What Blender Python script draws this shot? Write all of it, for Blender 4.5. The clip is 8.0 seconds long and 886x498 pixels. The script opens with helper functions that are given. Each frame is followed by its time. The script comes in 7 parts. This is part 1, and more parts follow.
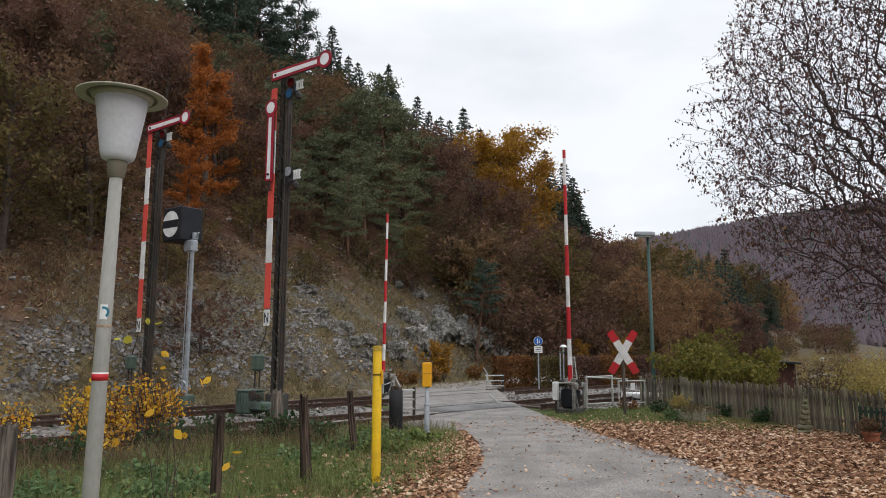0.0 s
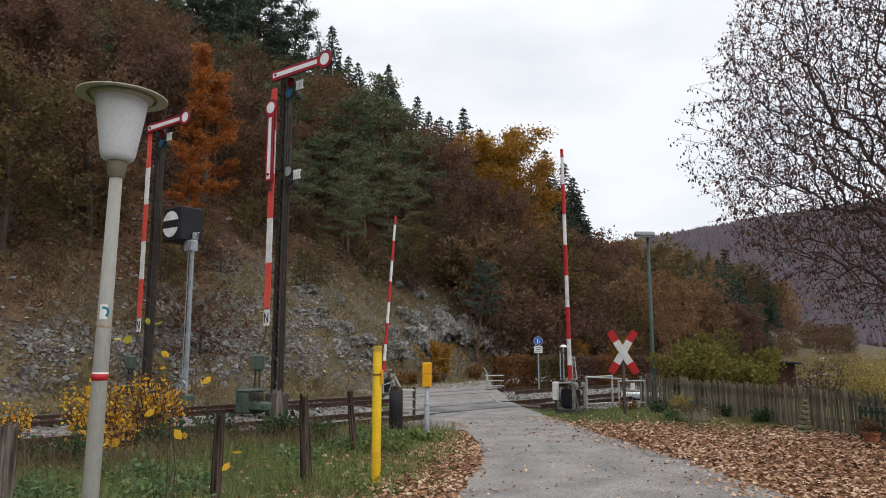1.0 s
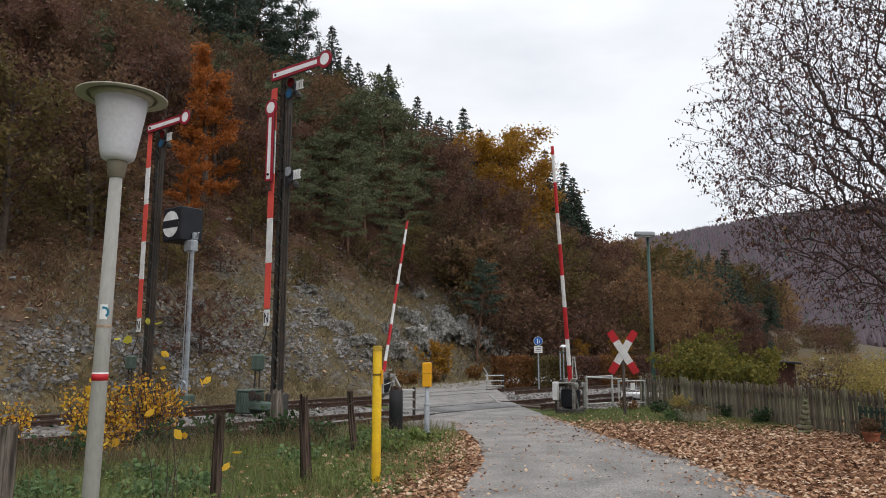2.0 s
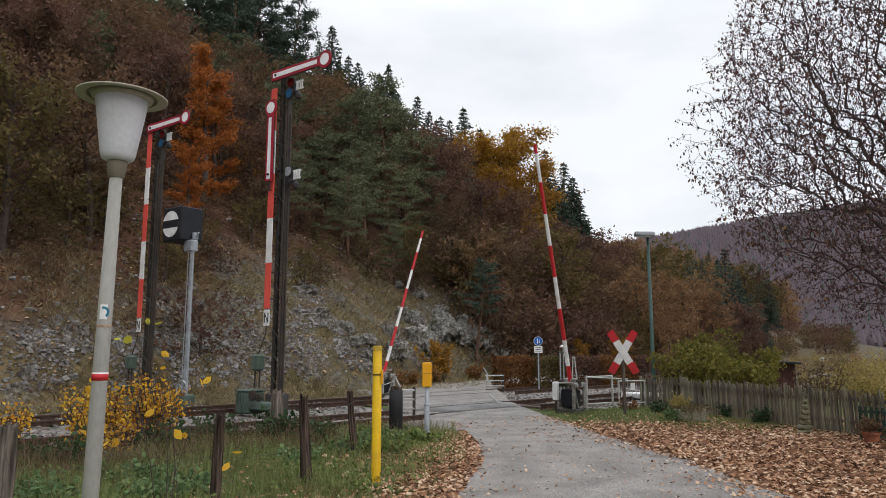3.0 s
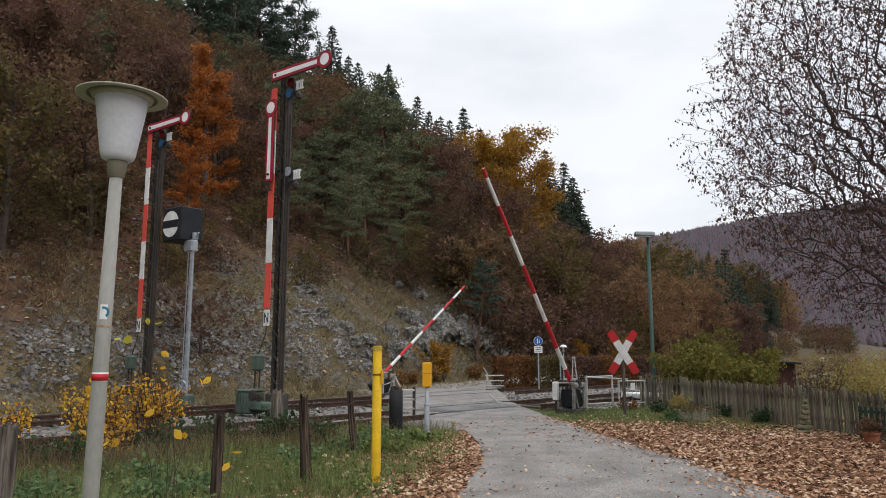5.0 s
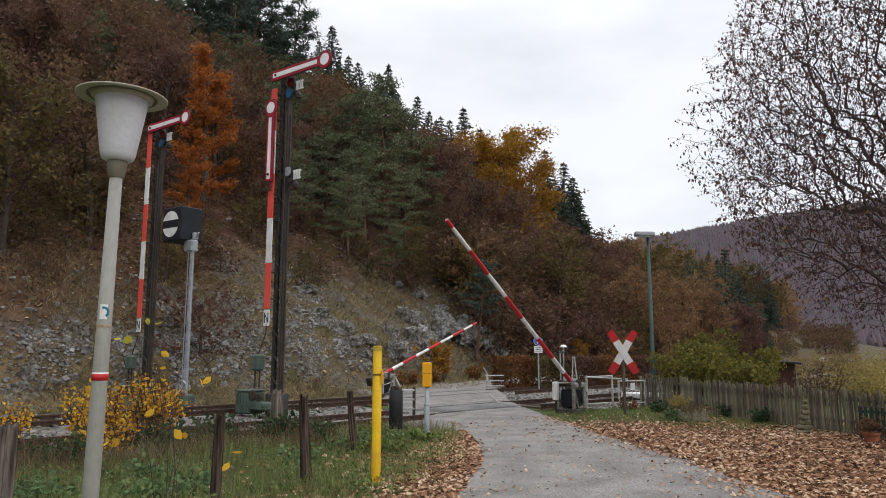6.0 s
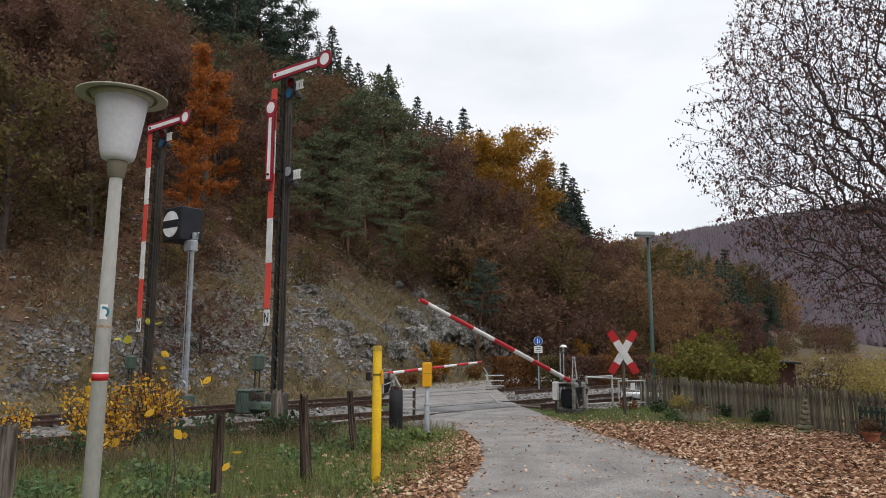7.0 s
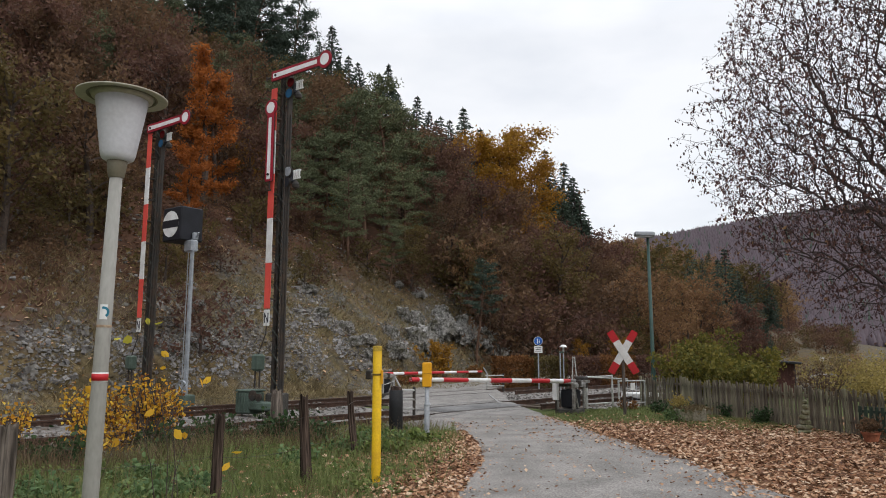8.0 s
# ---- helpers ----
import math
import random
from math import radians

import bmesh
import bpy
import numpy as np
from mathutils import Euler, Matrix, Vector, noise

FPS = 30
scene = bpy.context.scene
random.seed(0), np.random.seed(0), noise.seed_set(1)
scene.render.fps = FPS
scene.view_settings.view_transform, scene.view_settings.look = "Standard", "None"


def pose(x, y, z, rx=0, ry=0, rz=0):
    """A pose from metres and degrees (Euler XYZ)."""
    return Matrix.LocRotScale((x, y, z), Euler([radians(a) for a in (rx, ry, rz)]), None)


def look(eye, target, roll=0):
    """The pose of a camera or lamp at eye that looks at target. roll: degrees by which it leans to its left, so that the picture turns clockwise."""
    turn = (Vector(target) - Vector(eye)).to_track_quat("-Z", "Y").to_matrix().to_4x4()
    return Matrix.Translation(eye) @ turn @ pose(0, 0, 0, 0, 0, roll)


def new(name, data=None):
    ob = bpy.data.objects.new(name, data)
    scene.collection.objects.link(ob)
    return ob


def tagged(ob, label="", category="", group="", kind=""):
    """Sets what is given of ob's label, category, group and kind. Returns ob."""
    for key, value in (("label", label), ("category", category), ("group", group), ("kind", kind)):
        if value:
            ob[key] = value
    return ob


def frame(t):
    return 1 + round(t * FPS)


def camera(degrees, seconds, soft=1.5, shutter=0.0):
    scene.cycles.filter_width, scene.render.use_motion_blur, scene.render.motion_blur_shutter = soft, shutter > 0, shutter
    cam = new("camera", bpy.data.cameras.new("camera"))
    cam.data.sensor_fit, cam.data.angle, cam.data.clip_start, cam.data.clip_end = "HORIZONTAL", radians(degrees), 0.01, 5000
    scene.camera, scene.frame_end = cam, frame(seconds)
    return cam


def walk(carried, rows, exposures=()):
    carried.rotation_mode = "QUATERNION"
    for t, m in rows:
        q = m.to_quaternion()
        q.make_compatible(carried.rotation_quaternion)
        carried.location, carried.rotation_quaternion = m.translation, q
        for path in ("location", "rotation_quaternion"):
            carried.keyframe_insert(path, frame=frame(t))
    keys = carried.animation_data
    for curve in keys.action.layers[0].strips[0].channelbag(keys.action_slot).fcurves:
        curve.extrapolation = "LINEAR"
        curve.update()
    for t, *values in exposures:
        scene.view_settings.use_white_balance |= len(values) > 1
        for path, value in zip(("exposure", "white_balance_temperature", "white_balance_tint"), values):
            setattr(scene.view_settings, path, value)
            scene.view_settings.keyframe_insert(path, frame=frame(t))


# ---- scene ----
# A country level crossing under an autumn hill. The camera stands still at eye height.
cam = camera(64.61, 8.0, soft=1.0)
EYE = (0.0, 0.0, 1.6)
STAND = pose(*EYE, 98.2, 0, 0)
walk(cam, [(0.0, STAND), (8.0, STAND)])

# ---------------------------------------------------------------- light
world = bpy.data.worlds.new("overcast_sky")
scene.world = world
world.use_nodes = True
wn, wl = world.node_tree.nodes, world.node_tree.links
wn.clear()
w_out = wn.new("ShaderNodeOutputWorld")
w_bg = wn.new("ShaderNodeBackground")
w_sky = wn.new("ShaderNodeTexSky")
w_sky.sky_type = "NISHITA"
w_sky.sun_disc = False
w_sky.sun_elevation = radians(32)
w_sky.sun_rotation = radians(60)
w_gain = wn.new("ShaderNodeVectorMath")
w_gain.operation = "SCALE"
w_gain.inputs["Scale"].default_value = 0.10
wl.new(w_sky.outputs[0], w_gain.inputs[0])
w_tc = wn.new("ShaderNodeTexCoord")
w_map = wn.new("ShaderNodeMapping")
w_map.inputs["Scale"].default_value = (1.0, 1.0, 2.6)
wl.new(w_tc.outputs["Generated"], w_map.inputs[0])
w_noise = wn.new("ShaderNodeTexNoise")
w_noise.inputs["Scale"].default_value = 2.3
w_noise.inputs["Detail"].default_value = 5.0
w_noise.inputs["Roughness"].default_value = 0.5
wl.new(w_map.outputs[0], w_noise.inputs["Vector"])
w_ramp = wn.new("ShaderNodeValToRGB")
w_ramp.color_ramp.elements[0].position = 0.32
w_ramp.color_ramp.elements[0].color = (0.72, 0.76, 0.83, 1)
w_ramp.color_ramp.elements[1].position = 0.60
w_ramp.color_ramp.elements[1].color = (0.98, 0.99, 1.02, 1)
wl.new(w_noise.outputs["Fac"], w_ramp.inputs[0])
w_mix = wn.new("ShaderNodeMix")
w_mix.data_type = "RGBA"
w_mix.inputs["Factor"].default_value = 0.88
wl.new(w_gain.outputs[0], w_mix.inputs["A"])
wl.new(w_ramp.outputs[0], w_mix.inputs["B"])
# an overcast sky is brighter towards the zenith
w_sep = wn.new("ShaderNodeSeparateXYZ")
wl.new(w_tc.outputs["Generated"], w_sep.inputs[0])
w_rise = wn.new("ShaderNodeMapRange")
w_rise.inputs["From Min"].default_value = 0.42
w_rise.inputs["From Max"].default_value = 1.0
w_rise.inputs["To Min"].default_value = 0.95
w_rise.inputs["To Max"].default_value = 2.35
wl.new(w_sep.outputs["Z"], w_rise.inputs["Value"])
w_dome = wn.new("ShaderNodeVectorMath")
w_dome.operation = "SCALE"
wl.new(w_mix.outputs["Result"], w_dome.inputs[0])
wl.new(w_rise.outputs[0], w_dome.inputs["Scale"])
wl.new(w_dome.outputs[0], w_bg.inputs["Color"])
w_bg.inputs["Strength"].default_value = 1.0
wl.new(w_bg.outputs[0], w_out.inputs[0])

sun = new("sun", bpy.data.lights.new("sun", "SUN"))
sun.data.energy = 0.7
sun.data.angle = radians(25)
sun.data.color = (1.0, 0.95, 0.88)
sun.matrix_basis = look((20, -14, 20), (0, 10, 0))
scene.view_settings.exposure = 0.15

# ---------------------------------------------------------------- materials


def mat(name, base, rough=0.8, vary=0.25, grain=30.0, stain=2.0, bump=0.25, metal=0.0, tint=None, per_object=0.0, per_island=0.0, trans=0.0, spec=0.3, stretch=1.0):
    """A surface with fine grain, broad stains and relief; base is its true colour, tint the colour of the stains."""
    m = bpy.data.materials.new(name)
    m.use_nodes = True
    n, l = m.node_tree.nodes, m.node_tree.links
    b = n["Principled BSDF"]
    b.inputs["Roughness"].default_value = rough
    b.inputs["Metallic"].default_value = metal
    b.inputs["Specular IOR Level"].default_value = spec
    tc = n.new("ShaderNodeTexCoord")
    fine = n.new("ShaderNodeTexNoise")
    fine.inputs["Scale"].default_value = grain
    fine.inputs["Detail"].default_value = 6
    broad = n.new("ShaderNodeTexNoise")
    broad.inputs["Scale"].default_value = stain
    broad.inputs["Detail"].default_value = 4
    grow = n.new("ShaderNodeMapping")
    grow.inputs["Scale"].default_value = (1, 1, stretch)
    l.new(tc.outputs["Object"], grow.inputs[0])
    l.new(grow.outputs[0], fine.inputs["Vector"])
    l.new(grow.outputs[0], broad.inputs["Vector"])
    t = tint or tuple(c * 0.55 for c in base)
    ramp = n.new("ShaderNodeValToRGB")
    ramp.color_ramp.elements[0].position = 0.35
    ramp.color_ramp.elements[1].position = 0.62
    ramp.color_ramp.elements[0].color = (*t, 1)
    ramp.color_ramp.elements[1].color = (*base, 1)
    l.new(broad.outputs["Fac"], ramp.inputs[0])
    hsv = n.new("ShaderNodeHueSaturation")
    l.new(ramp.outputs[0], hsv.inputs["Color"])
    val = n.new("ShaderNodeMapRange")
    val.inputs["From Min"].default_value, val.inputs["From Max"].default_value = 0.3, 0.7
    val.inputs["To Min"].default_value, val.inputs["To Max"].default_value = 1 - vary, 1 + vary
    l.new(fine.outputs["Fac"], val.inputs["Value"])
    last = val.outputs[0]
    for amount, node, out in ((per_object, "ShaderNodeObjectInfo", "Random"), (per_island, "ShaderNodeNewGeometry", "Random Per Island")):
        if amount:
            src = n.new(node)
            r = n.new("ShaderNodeMapRange")
            r.inputs["To Min"].default_value, r.inputs["To Max"].default_value = 1 - amount, 1 + amount
            l.new(src.outputs[out], r.inputs["Value"])
            mul = n.new("ShaderNodeMath")
            mul.operation = "MULTIPLY"
            l.new(last, mul.inputs[0])
            l.new(r.outputs[0], mul.inputs[1])
            last = mul.outputs[0]
            h = n.new("ShaderNodeMapRange")
            h.inputs["To Min"].default_value, h.inputs["To Max"].default_value = 0.5 - 0.07 * amount, 0.5 + 0.07 * amount
            l.new(src.outputs[out], h.inputs["Value"])
            if not hsv.inputs["Hue"].is_linked:
                l.new(h.outputs[0], hsv.inputs["Hue"])
    l.new(last, hsv.inputs["Value"])
    l.new(hsv.outputs[0], b.inputs["Base Color"])
    if bump:
        bp = n.new("ShaderNodeBump")
        bp.inputs["Strength"].default_value = bump
        bp.inputs["Distance"].default_value = 0.02
        l.new(fine.outputs["Fac"], bp.inputs["Height"])
        l.new(bp.outputs[0], b.inputs["Normal"])
    if trans:
        tr = n.new("ShaderNodeBsdfTranslucent")
        l.new(hsv.outputs[0], tr.inputs["Color"])
        mx = n.new("ShaderNodeMixShader")
        mx.inputs[0].default_value = trans
        l.new(b.outputs[0], mx.inputs[1])
        l.new(tr.outputs[0], mx.inputs[2])
        l.new(mx.outputs[0], n["Material Output"].inputs[0])
    return m


M_ASPHALT = mat("weathered_asphalt", (0.238, 0.222, 0.205), 0.92, 0.42, 42, 1.5, 0.7, tint=(0.162, 0.152, 0.14))
M_ASPHALT_DARK = mat("patched_asphalt", (0.19, 0.185, 0.18), 0.9, 0.25, 80, 0.9, 0.5)
M_WORN = mat("worn_white_marking", (0.33, 0.325, 0.315), 0.85, 0.3, 14, 5, 0.2, tint=(0.26, 0.26, 0.26))
M_BALLAST = mat("limestone_ballast", (0.19, 0.175, 0.162), 0.95, 0.45, 9, 1.2, 1.0, per_island=0.4)
M_RAIL = mat("rusty_rail_steel", (0.08, 0.046, 0.033), 0.75, 0.3, 25, 4, 0.3, metal=0.3)
M_RAILTOP = mat("worn_rail_top", (0.14, 0.12, 0.11), 0.55, 0.2, 40, 5, 0.1, metal=0.8)
M_SLEEPER = mat("old_timber_sleeper", (0.10, 0.075, 0.055), 0.9, 0.35, 20, 3, 0.5)
M_RED = mat("faded_red_paint", (0.46, 0.016, 0.022), 0.5, 0.14, 60, 3, 0.08, tint=(0.36, 0.016, 0.02))
M_ARMRED = mat("crimson_enamel", (0.33, 0.010, 0.028), 0.45, 0.10, 60, 3, 0.05, tint=(0.24, 0.010, 0.022))
M_ENAMEL = mat("white_enamel", (0.80, 0.80, 0.80), 0.4, 0.05, 45, 3, 0.03, tint=(0.70, 0.70, 0.69))
M_CORAL = mat("sun_bleached_red_enamel", (0.66, 0.085, 0.062), 0.5, 0.08, 40, 2, 0.05, tint=(0.56, 0.06, 0.05))
M_WHITE = mat("white_paint", (0.70, 0.70, 0.69), 0.5, 0.1, 45, 3, 0.05, tint=(0.55, 0.54, 0.52))
M_GREYWHITE = mat("weathered_light_grey_paint", (0.42, 0.42, 0.40), 0.6, 0.15, 40, 4, 0.15, tint=(0.27, 0.26, 0.24))
M_YELLOW = mat("yellow_paint", (0.70, 0.44, 0.012), 0.5, 0.1, 50, 4, 0.08, tint=(0.58, 0.35, 0.015))
M_AMBER = mat("orange_yellow_plastic", (0.70, 0.34, 0.01), 0.45, 0.06, 50, 4, 0.04, tint=(0.62, 0.29, 0.01))
M_GALV = mat("galvanised_steel", (0.34, 0.36, 0.38), 0.5, 0.15, 45, 6, 0.08, metal=0.4, tint=(0.25, 0.27, 0.29))
M_IRON = mat("dark_painted_iron", (0.028, 0.026, 0.024), 0.6, 0.3, 40, 4, 0.2, tint=(0.05, 0.035, 0.025))
M_IRONGREEN = mat("old_green_iron", (0.075, 0.105, 0.085), 0.65, 0.2, 30, 3, 0.2, tint=(0.045, 0.065, 0.05))
M_LATTICE = mat("dark_green_lattice_paint", (0.036, 0.046, 0.038), 0.65, 0.25, 30, 3, 0.2, tint=(0.03, 0.026, 0.022))
M_BLACK = mat("matt_black_sheet", (0.012, 0.013, 0.018), 0.6, 0.2, 40, 3, 0.1)
M_BLACKPOST = mat("black_plastic_sleeve", (0.011, 0.011, 0.012), 0.55, 0.3, 30, 5, 0.2)
M_LENSRED = mat("red_glass_lens", (0.10, 0.006, 0.008), 0.15, 0.05, 20, 4, 0.0)
M_LENSBLUE = mat("blue_green_glass", (0.02, 0.10, 0.20), 0.2, 0.1, 20, 4, 0.0)
M_LAMPPOST = mat("aged_cream_pole_paint", (0.285, 0.276, 0.250), 0.55, 0.10, 60, 3, 0.05, tint=(0.232, 0.222, 0.195), stretch=0.3)
M_LAMPHAT = mat("cream_enamel_hat", (0.44, 0.42, 0.35), 0.45, 0.1, 30, 3, 0.06, tint=(0.34, 0.31, 0.24))
M_LAMPCOLLAR = mat("olive_grey_casting", (0.15, 0.138, 0.105), 0.6, 0.15, 40, 8, 0.15, tint=(0.14, 0.12, 0.08))
M_OPAL = mat("opal_plastic_shade", (0.70, 0.70, 0.73), 0.4, 0.06, 45, 3, 0.02, tint=(0.60, 0.59, 0.60), trans=0.35)
M_MASTGREEN = mat("sea_green_pole_paint", (0.045, 0.088, 0.075), 0.55, 0.12, 30, 3, 0.08, tint=(0.03, 0.06, 0.05))
M_POSTWOOD = mat("weathered_brown_post", (0.075, 0.053, 0.042), 0.97, 0.8, 42, 9, 1.0, tint=(0.024, 0.017, 0.013), spec=0.1, stretch=0.07)
M_GREYPOST = mat("silvered_split_post", (0.165, 0.137, 0.115), 0.97, 0.6, 36, 8, 1.0, tint=(0.06, 0.049, 0.041), spec=0.1, stretch=0.07)
M_GREYWOOD = mat("silvered_picket_wood", (0.20, 0.17, 0.13), 0.95, 0.35, 22, 2.5, 0.5, per_object=0.45, tint=(0.13, 0.115, 0.08), stretch=0.1)
M_STICKER = mat("blue_arrow_sticker", (0.02, 0.22, 0.34), 0.4, 0.05, 20, 4, 0)
M_SIGNBLUE = mat("blue_sign_face", (0.02, 0.11, 0.42), 0.4, 0.06, 20, 4, 0)
M_INK = mat("dark_sign_ink", (0.03, 0.03, 0.035), 0.6, 0.1, 20, 4, 0)
M_MOSSY = mat("mossy_field_stone", (0.22, 0.20, 0.15), 0.95, 0.35, 20, 5, 0.6, tint=(0.10, 0.10, 0.045))
M_STAND = mat("flaking_grey_stand_paint", (0.27, 0.265, 0.25), 0.65, 0.3, 30, 6, 0.25, tint=(0.13, 0.115, 0.095))


def rock_mat():
    """Weathered limestone: grey beds, dark open cracks, moss and lichen."""
    m = bpy.data.materials.new("fractured_limestone")
    m.use_nodes = True
    n, l = m.node_tree.nodes, m.node_tree.links
    b = n["Principled BSDF"]
    b.inputs["Roughness"].default_value = 0.95
    b.inputs["Specular IOR Level"].default_value = 0.15
    tc = n.new("ShaderNodeTexCoord")
    warp, tone, moss, crack = (n.new(k) for k in ("ShaderNodeTexNoise", "ShaderNodeTexNoise", "ShaderNodeTexNoise", "ShaderNodeTexVoronoi"))
    for t, sc in ((warp, 3.0), (tone, 7.0), (moss, 1.6)):
        t.inputs["Scale"].default_value = sc
        t.inputs["Detail"].default_value = 9
        t.inputs["Roughness"].default_value = 0.7
        l.new(tc.outputs["Object"], t.inputs["Vector"])
    shift = n.new("ShaderNodeMix")
    shift.data_type = "VECTOR"
    shift.inputs["Factor"].default_value = 0.35
    l.new(tc.outputs["Object"], shift.inputs["A"])
    l.new(warp.outputs["Color"], shift.inputs["B"])
    crack.feature = "DISTANCE_TO_EDGE"
    crack.inputs["Scale"].default_value = 5.0
    l.new(shift.outputs["Result"], crack.inputs["Vector"])
    r1, r2, r3 = (n.new("ShaderNodeValToRGB") for _ in range(3))
    for r, stops in ((r1, ((0.30, (0.14, 0.134, 0.122)), (0.66, (0.44, 0.425, 0.40)))), (r2, ((0.45, (0, 0, 0)), (0.66, (1, 1, 1)))), (r3, ((0.0, (0.25, 0.25, 0.25)), (0.09, (1, 1, 1))))):
        for e, (p, c) in zip(r.color_ramp.elements, stops):
            e.position, e.color = p, (*c, 1)
    l.new(tone.outputs["Fac"], r1.inputs[0])
    l.new(moss.outputs["Fac"], r2.inputs[0])
    l.new(crack.outputs["Distance"], r3.inputs[0])
    mx, mul = n.new("ShaderNodeMix"), n.new("ShaderNodeMix")
    mx.data_type = mul.data_type = "RGBA"
    l.new(r2.outputs[0], mx.inputs["Factor"])
    l.new(r1.outputs[0], mx.inputs["A"])
    mx.inputs["B"].default_value = (0.075, 0.068, 0.036, 1)
    mul.blend_type = "MULTIPLY"
    mul.inputs["Factor"].default_value = 1.0
    l.new(mx.outputs["Result"], mul.inputs["A"])
    l.new(r3.outputs[0], mul.inputs["B"])
    l.new(mul.outputs["Result"], b.inputs["Base Color"])
    bp = n.new("ShaderNodeBump")
    bp.inputs["Strength"].default_value = 1.0
    bp.inputs["Distance"].default_value = 0.12
    l.new(tone.outputs["Fac"], bp.inputs["Height"])
    l.new(bp.outputs[0], b.inputs["Normal"])
    return m


M_ROCK = rock_mat()
M_SCREE = mat("pale_scree_stone", (0.20, 0.192, 0.188), 0.95, 0.4, 6, 0.5, 0.8, tint=(0.115, 0.104, 0.092), per_island=0.35)
M_BARK = mat("brown_bark", (0.07, 0.052, 0.042), 0.95, 0.35, 12, 2, 0.7)
M_DARKBARK = mat("dark_twig_bark", (0.06, 0.044, 0.04), 0.95, 0.3, 12, 2, 0.4)
M_PINEBARK = mat("reddish_pine_bark", (0.13, 0.075, 0.05), 0.95, 0.35, 10, 2, 0.7)
M_SHED = mat("red_brown_shed_boards", (0.085, 0.035, 0.028), 0.9, 0.25, 25, 2, 0.4)
M_ROOFDARK = mat("dark_bitumen_roof", (0.03, 0.03, 0.033), 0.9, 0.2, 30, 2, 0.3)
M_TERRA = mat("terracotta_pot", (0.36, 0.13, 0.07), 0.85, 0.15, 30, 4, 0.2)
M_FOOTING = mat("dark_stained_concrete", (0.075, 0.07, 0.062), 0.95, 0.3, 30, 3, 0.4)
M_WIRE = mat("thin_fence_wire", (0.10, 0.09, 0.085), 0.6, 0.2, 30, 4, 0.0, metal=0.5)


def leaf_mat(name, colors, rough=0.75, trans=0.4, spread=0.35, island=0.45):
    """Leaves whose colours run through a ramp from leaf to leaf and from plant to plant."""
    m = bpy.data.materials.new(name)
    m.use_nodes = True
    n, l = m.node_tree.nodes, m.node_tree.links
    b = n["Principled BSDF"]
    b.inputs["Roughness"].default_value = rough
    b.inputs["Specular IOR Level"].default_value = 0.2
    geo, info = n.new("ShaderNodeNewGeometry"), n.new("ShaderNodeObjectInfo")
    tc, tone = n.new("ShaderNodeTexCoord"), n.new("ShaderNodeTexNoise")
    tone.inputs["Scale"].default_value = 0.55
    tone.inputs["Detail"].default_value = 3
    l.new(tc.outputs["Object"], tone.inputs["Vector"])
    a1, a2, a3 = (n.new("ShaderNodeMath") for _ in range(3))
    a1.operation, a2.operation, a3.operation = "MULTIPLY_ADD", "MULTIPLY_ADD", "MULTIPLY_ADD"
    l.new(geo.outputs["Random Per Island"], a1.inputs[0])
    a1.inputs[1].default_value, a1.inputs[2].default_value = island, 0.15 - 0.5 * island - 0.5 * spread
    l.new(info.outputs["Random"], a2.inputs[0])
    a2.inputs[1].default_value = spread
    l.new(a1.outputs[0], a2.inputs[2])
    l.new(tone.outputs["Fac"], a3.inputs[0])
    a3.inputs[1].default_value = 0.7
    l.new(a2.outputs[0], a3.inputs[2])
    ramp = n.new("ShaderNodeValToRGB")
    while len(ramp.color_ramp.elements) < len(colors):
        ramp.color_ramp.elements.new(0.5)
    for i, c in enumerate(colors):
        ramp.color_ramp.elements[i].position = i / (len(colors) - 1)
        ramp.color_ramp.elements[i].color = (*c, 1)
    l.new(a3.outputs[0], ramp.inputs[0])
    l.new(ramp.outputs[0], b.inputs["Base Color"])
    tr, mx = n.new("ShaderNodeBsdfTranslucent"), n.new("ShaderNodeMixShader")
    l.new(ramp.outputs[0], tr.inputs["Color"])
    mx.inputs[0].default_value = trans
    l.new(b.outputs[0], mx.inputs[1])
    l.new(tr.outputs[0], mx.inputs[2])
    l.new(mx.outputs[0], n["Material Output"].inputs[0])
    return m


L_BROWN = leaf_mat("rust_brown_leaves", [(0.064, 0.040, 0.026), (0.106, 0.064, 0.038), (0.155, 0.090, 0.048), (0.15, 0.10, 0.052)])
L_MAROON = leaf_mat("maroon_brown_leaves", [(0.075, 0.042, 0.033), (0.118, 0.062, 0.045), (0.16, 0.085, 0.056)])
L_ORANGE = leaf_mat("bright_orange_leaves", [(0.19, 0.062, 0.016), (0.32, 0.102, 0.022), (0.38, 0.135, 0.03)])
L_YELLOW = leaf_mat("golden_leaves", [(0.16, 0.078, 0.014), (0.29, 0.145, 0.018), (0.37, 0.215, 0.028)])
L_OLIVE = leaf_mat("olive_yellow_leaves", [(0.062, 0.052, 0.024), (0.105, 0.08, 0.03), (0.155, 0.105, 0.034)])
L_PINE = leaf_mat("pine_needles", [(0.058, 0.072, 0.042), (0.100, 0.118, 0.062), (0.165, 0.170, 0.085)], trans=0.1)
L_SPRUCE = leaf_mat("dark_spruce_needles", [(0.032, 0.048, 0.038), (0.052, 0.074, 0.054), (0.075, 0.098, 0.064)], trans=0.05)
L_BUSHY = leaf_mat("yellow_green_bush_leaves", [(0.045, 0.055, 0.014), (0.11, 0.105, 0.022), (0.21, 0.165, 0.035)], island=0.7)
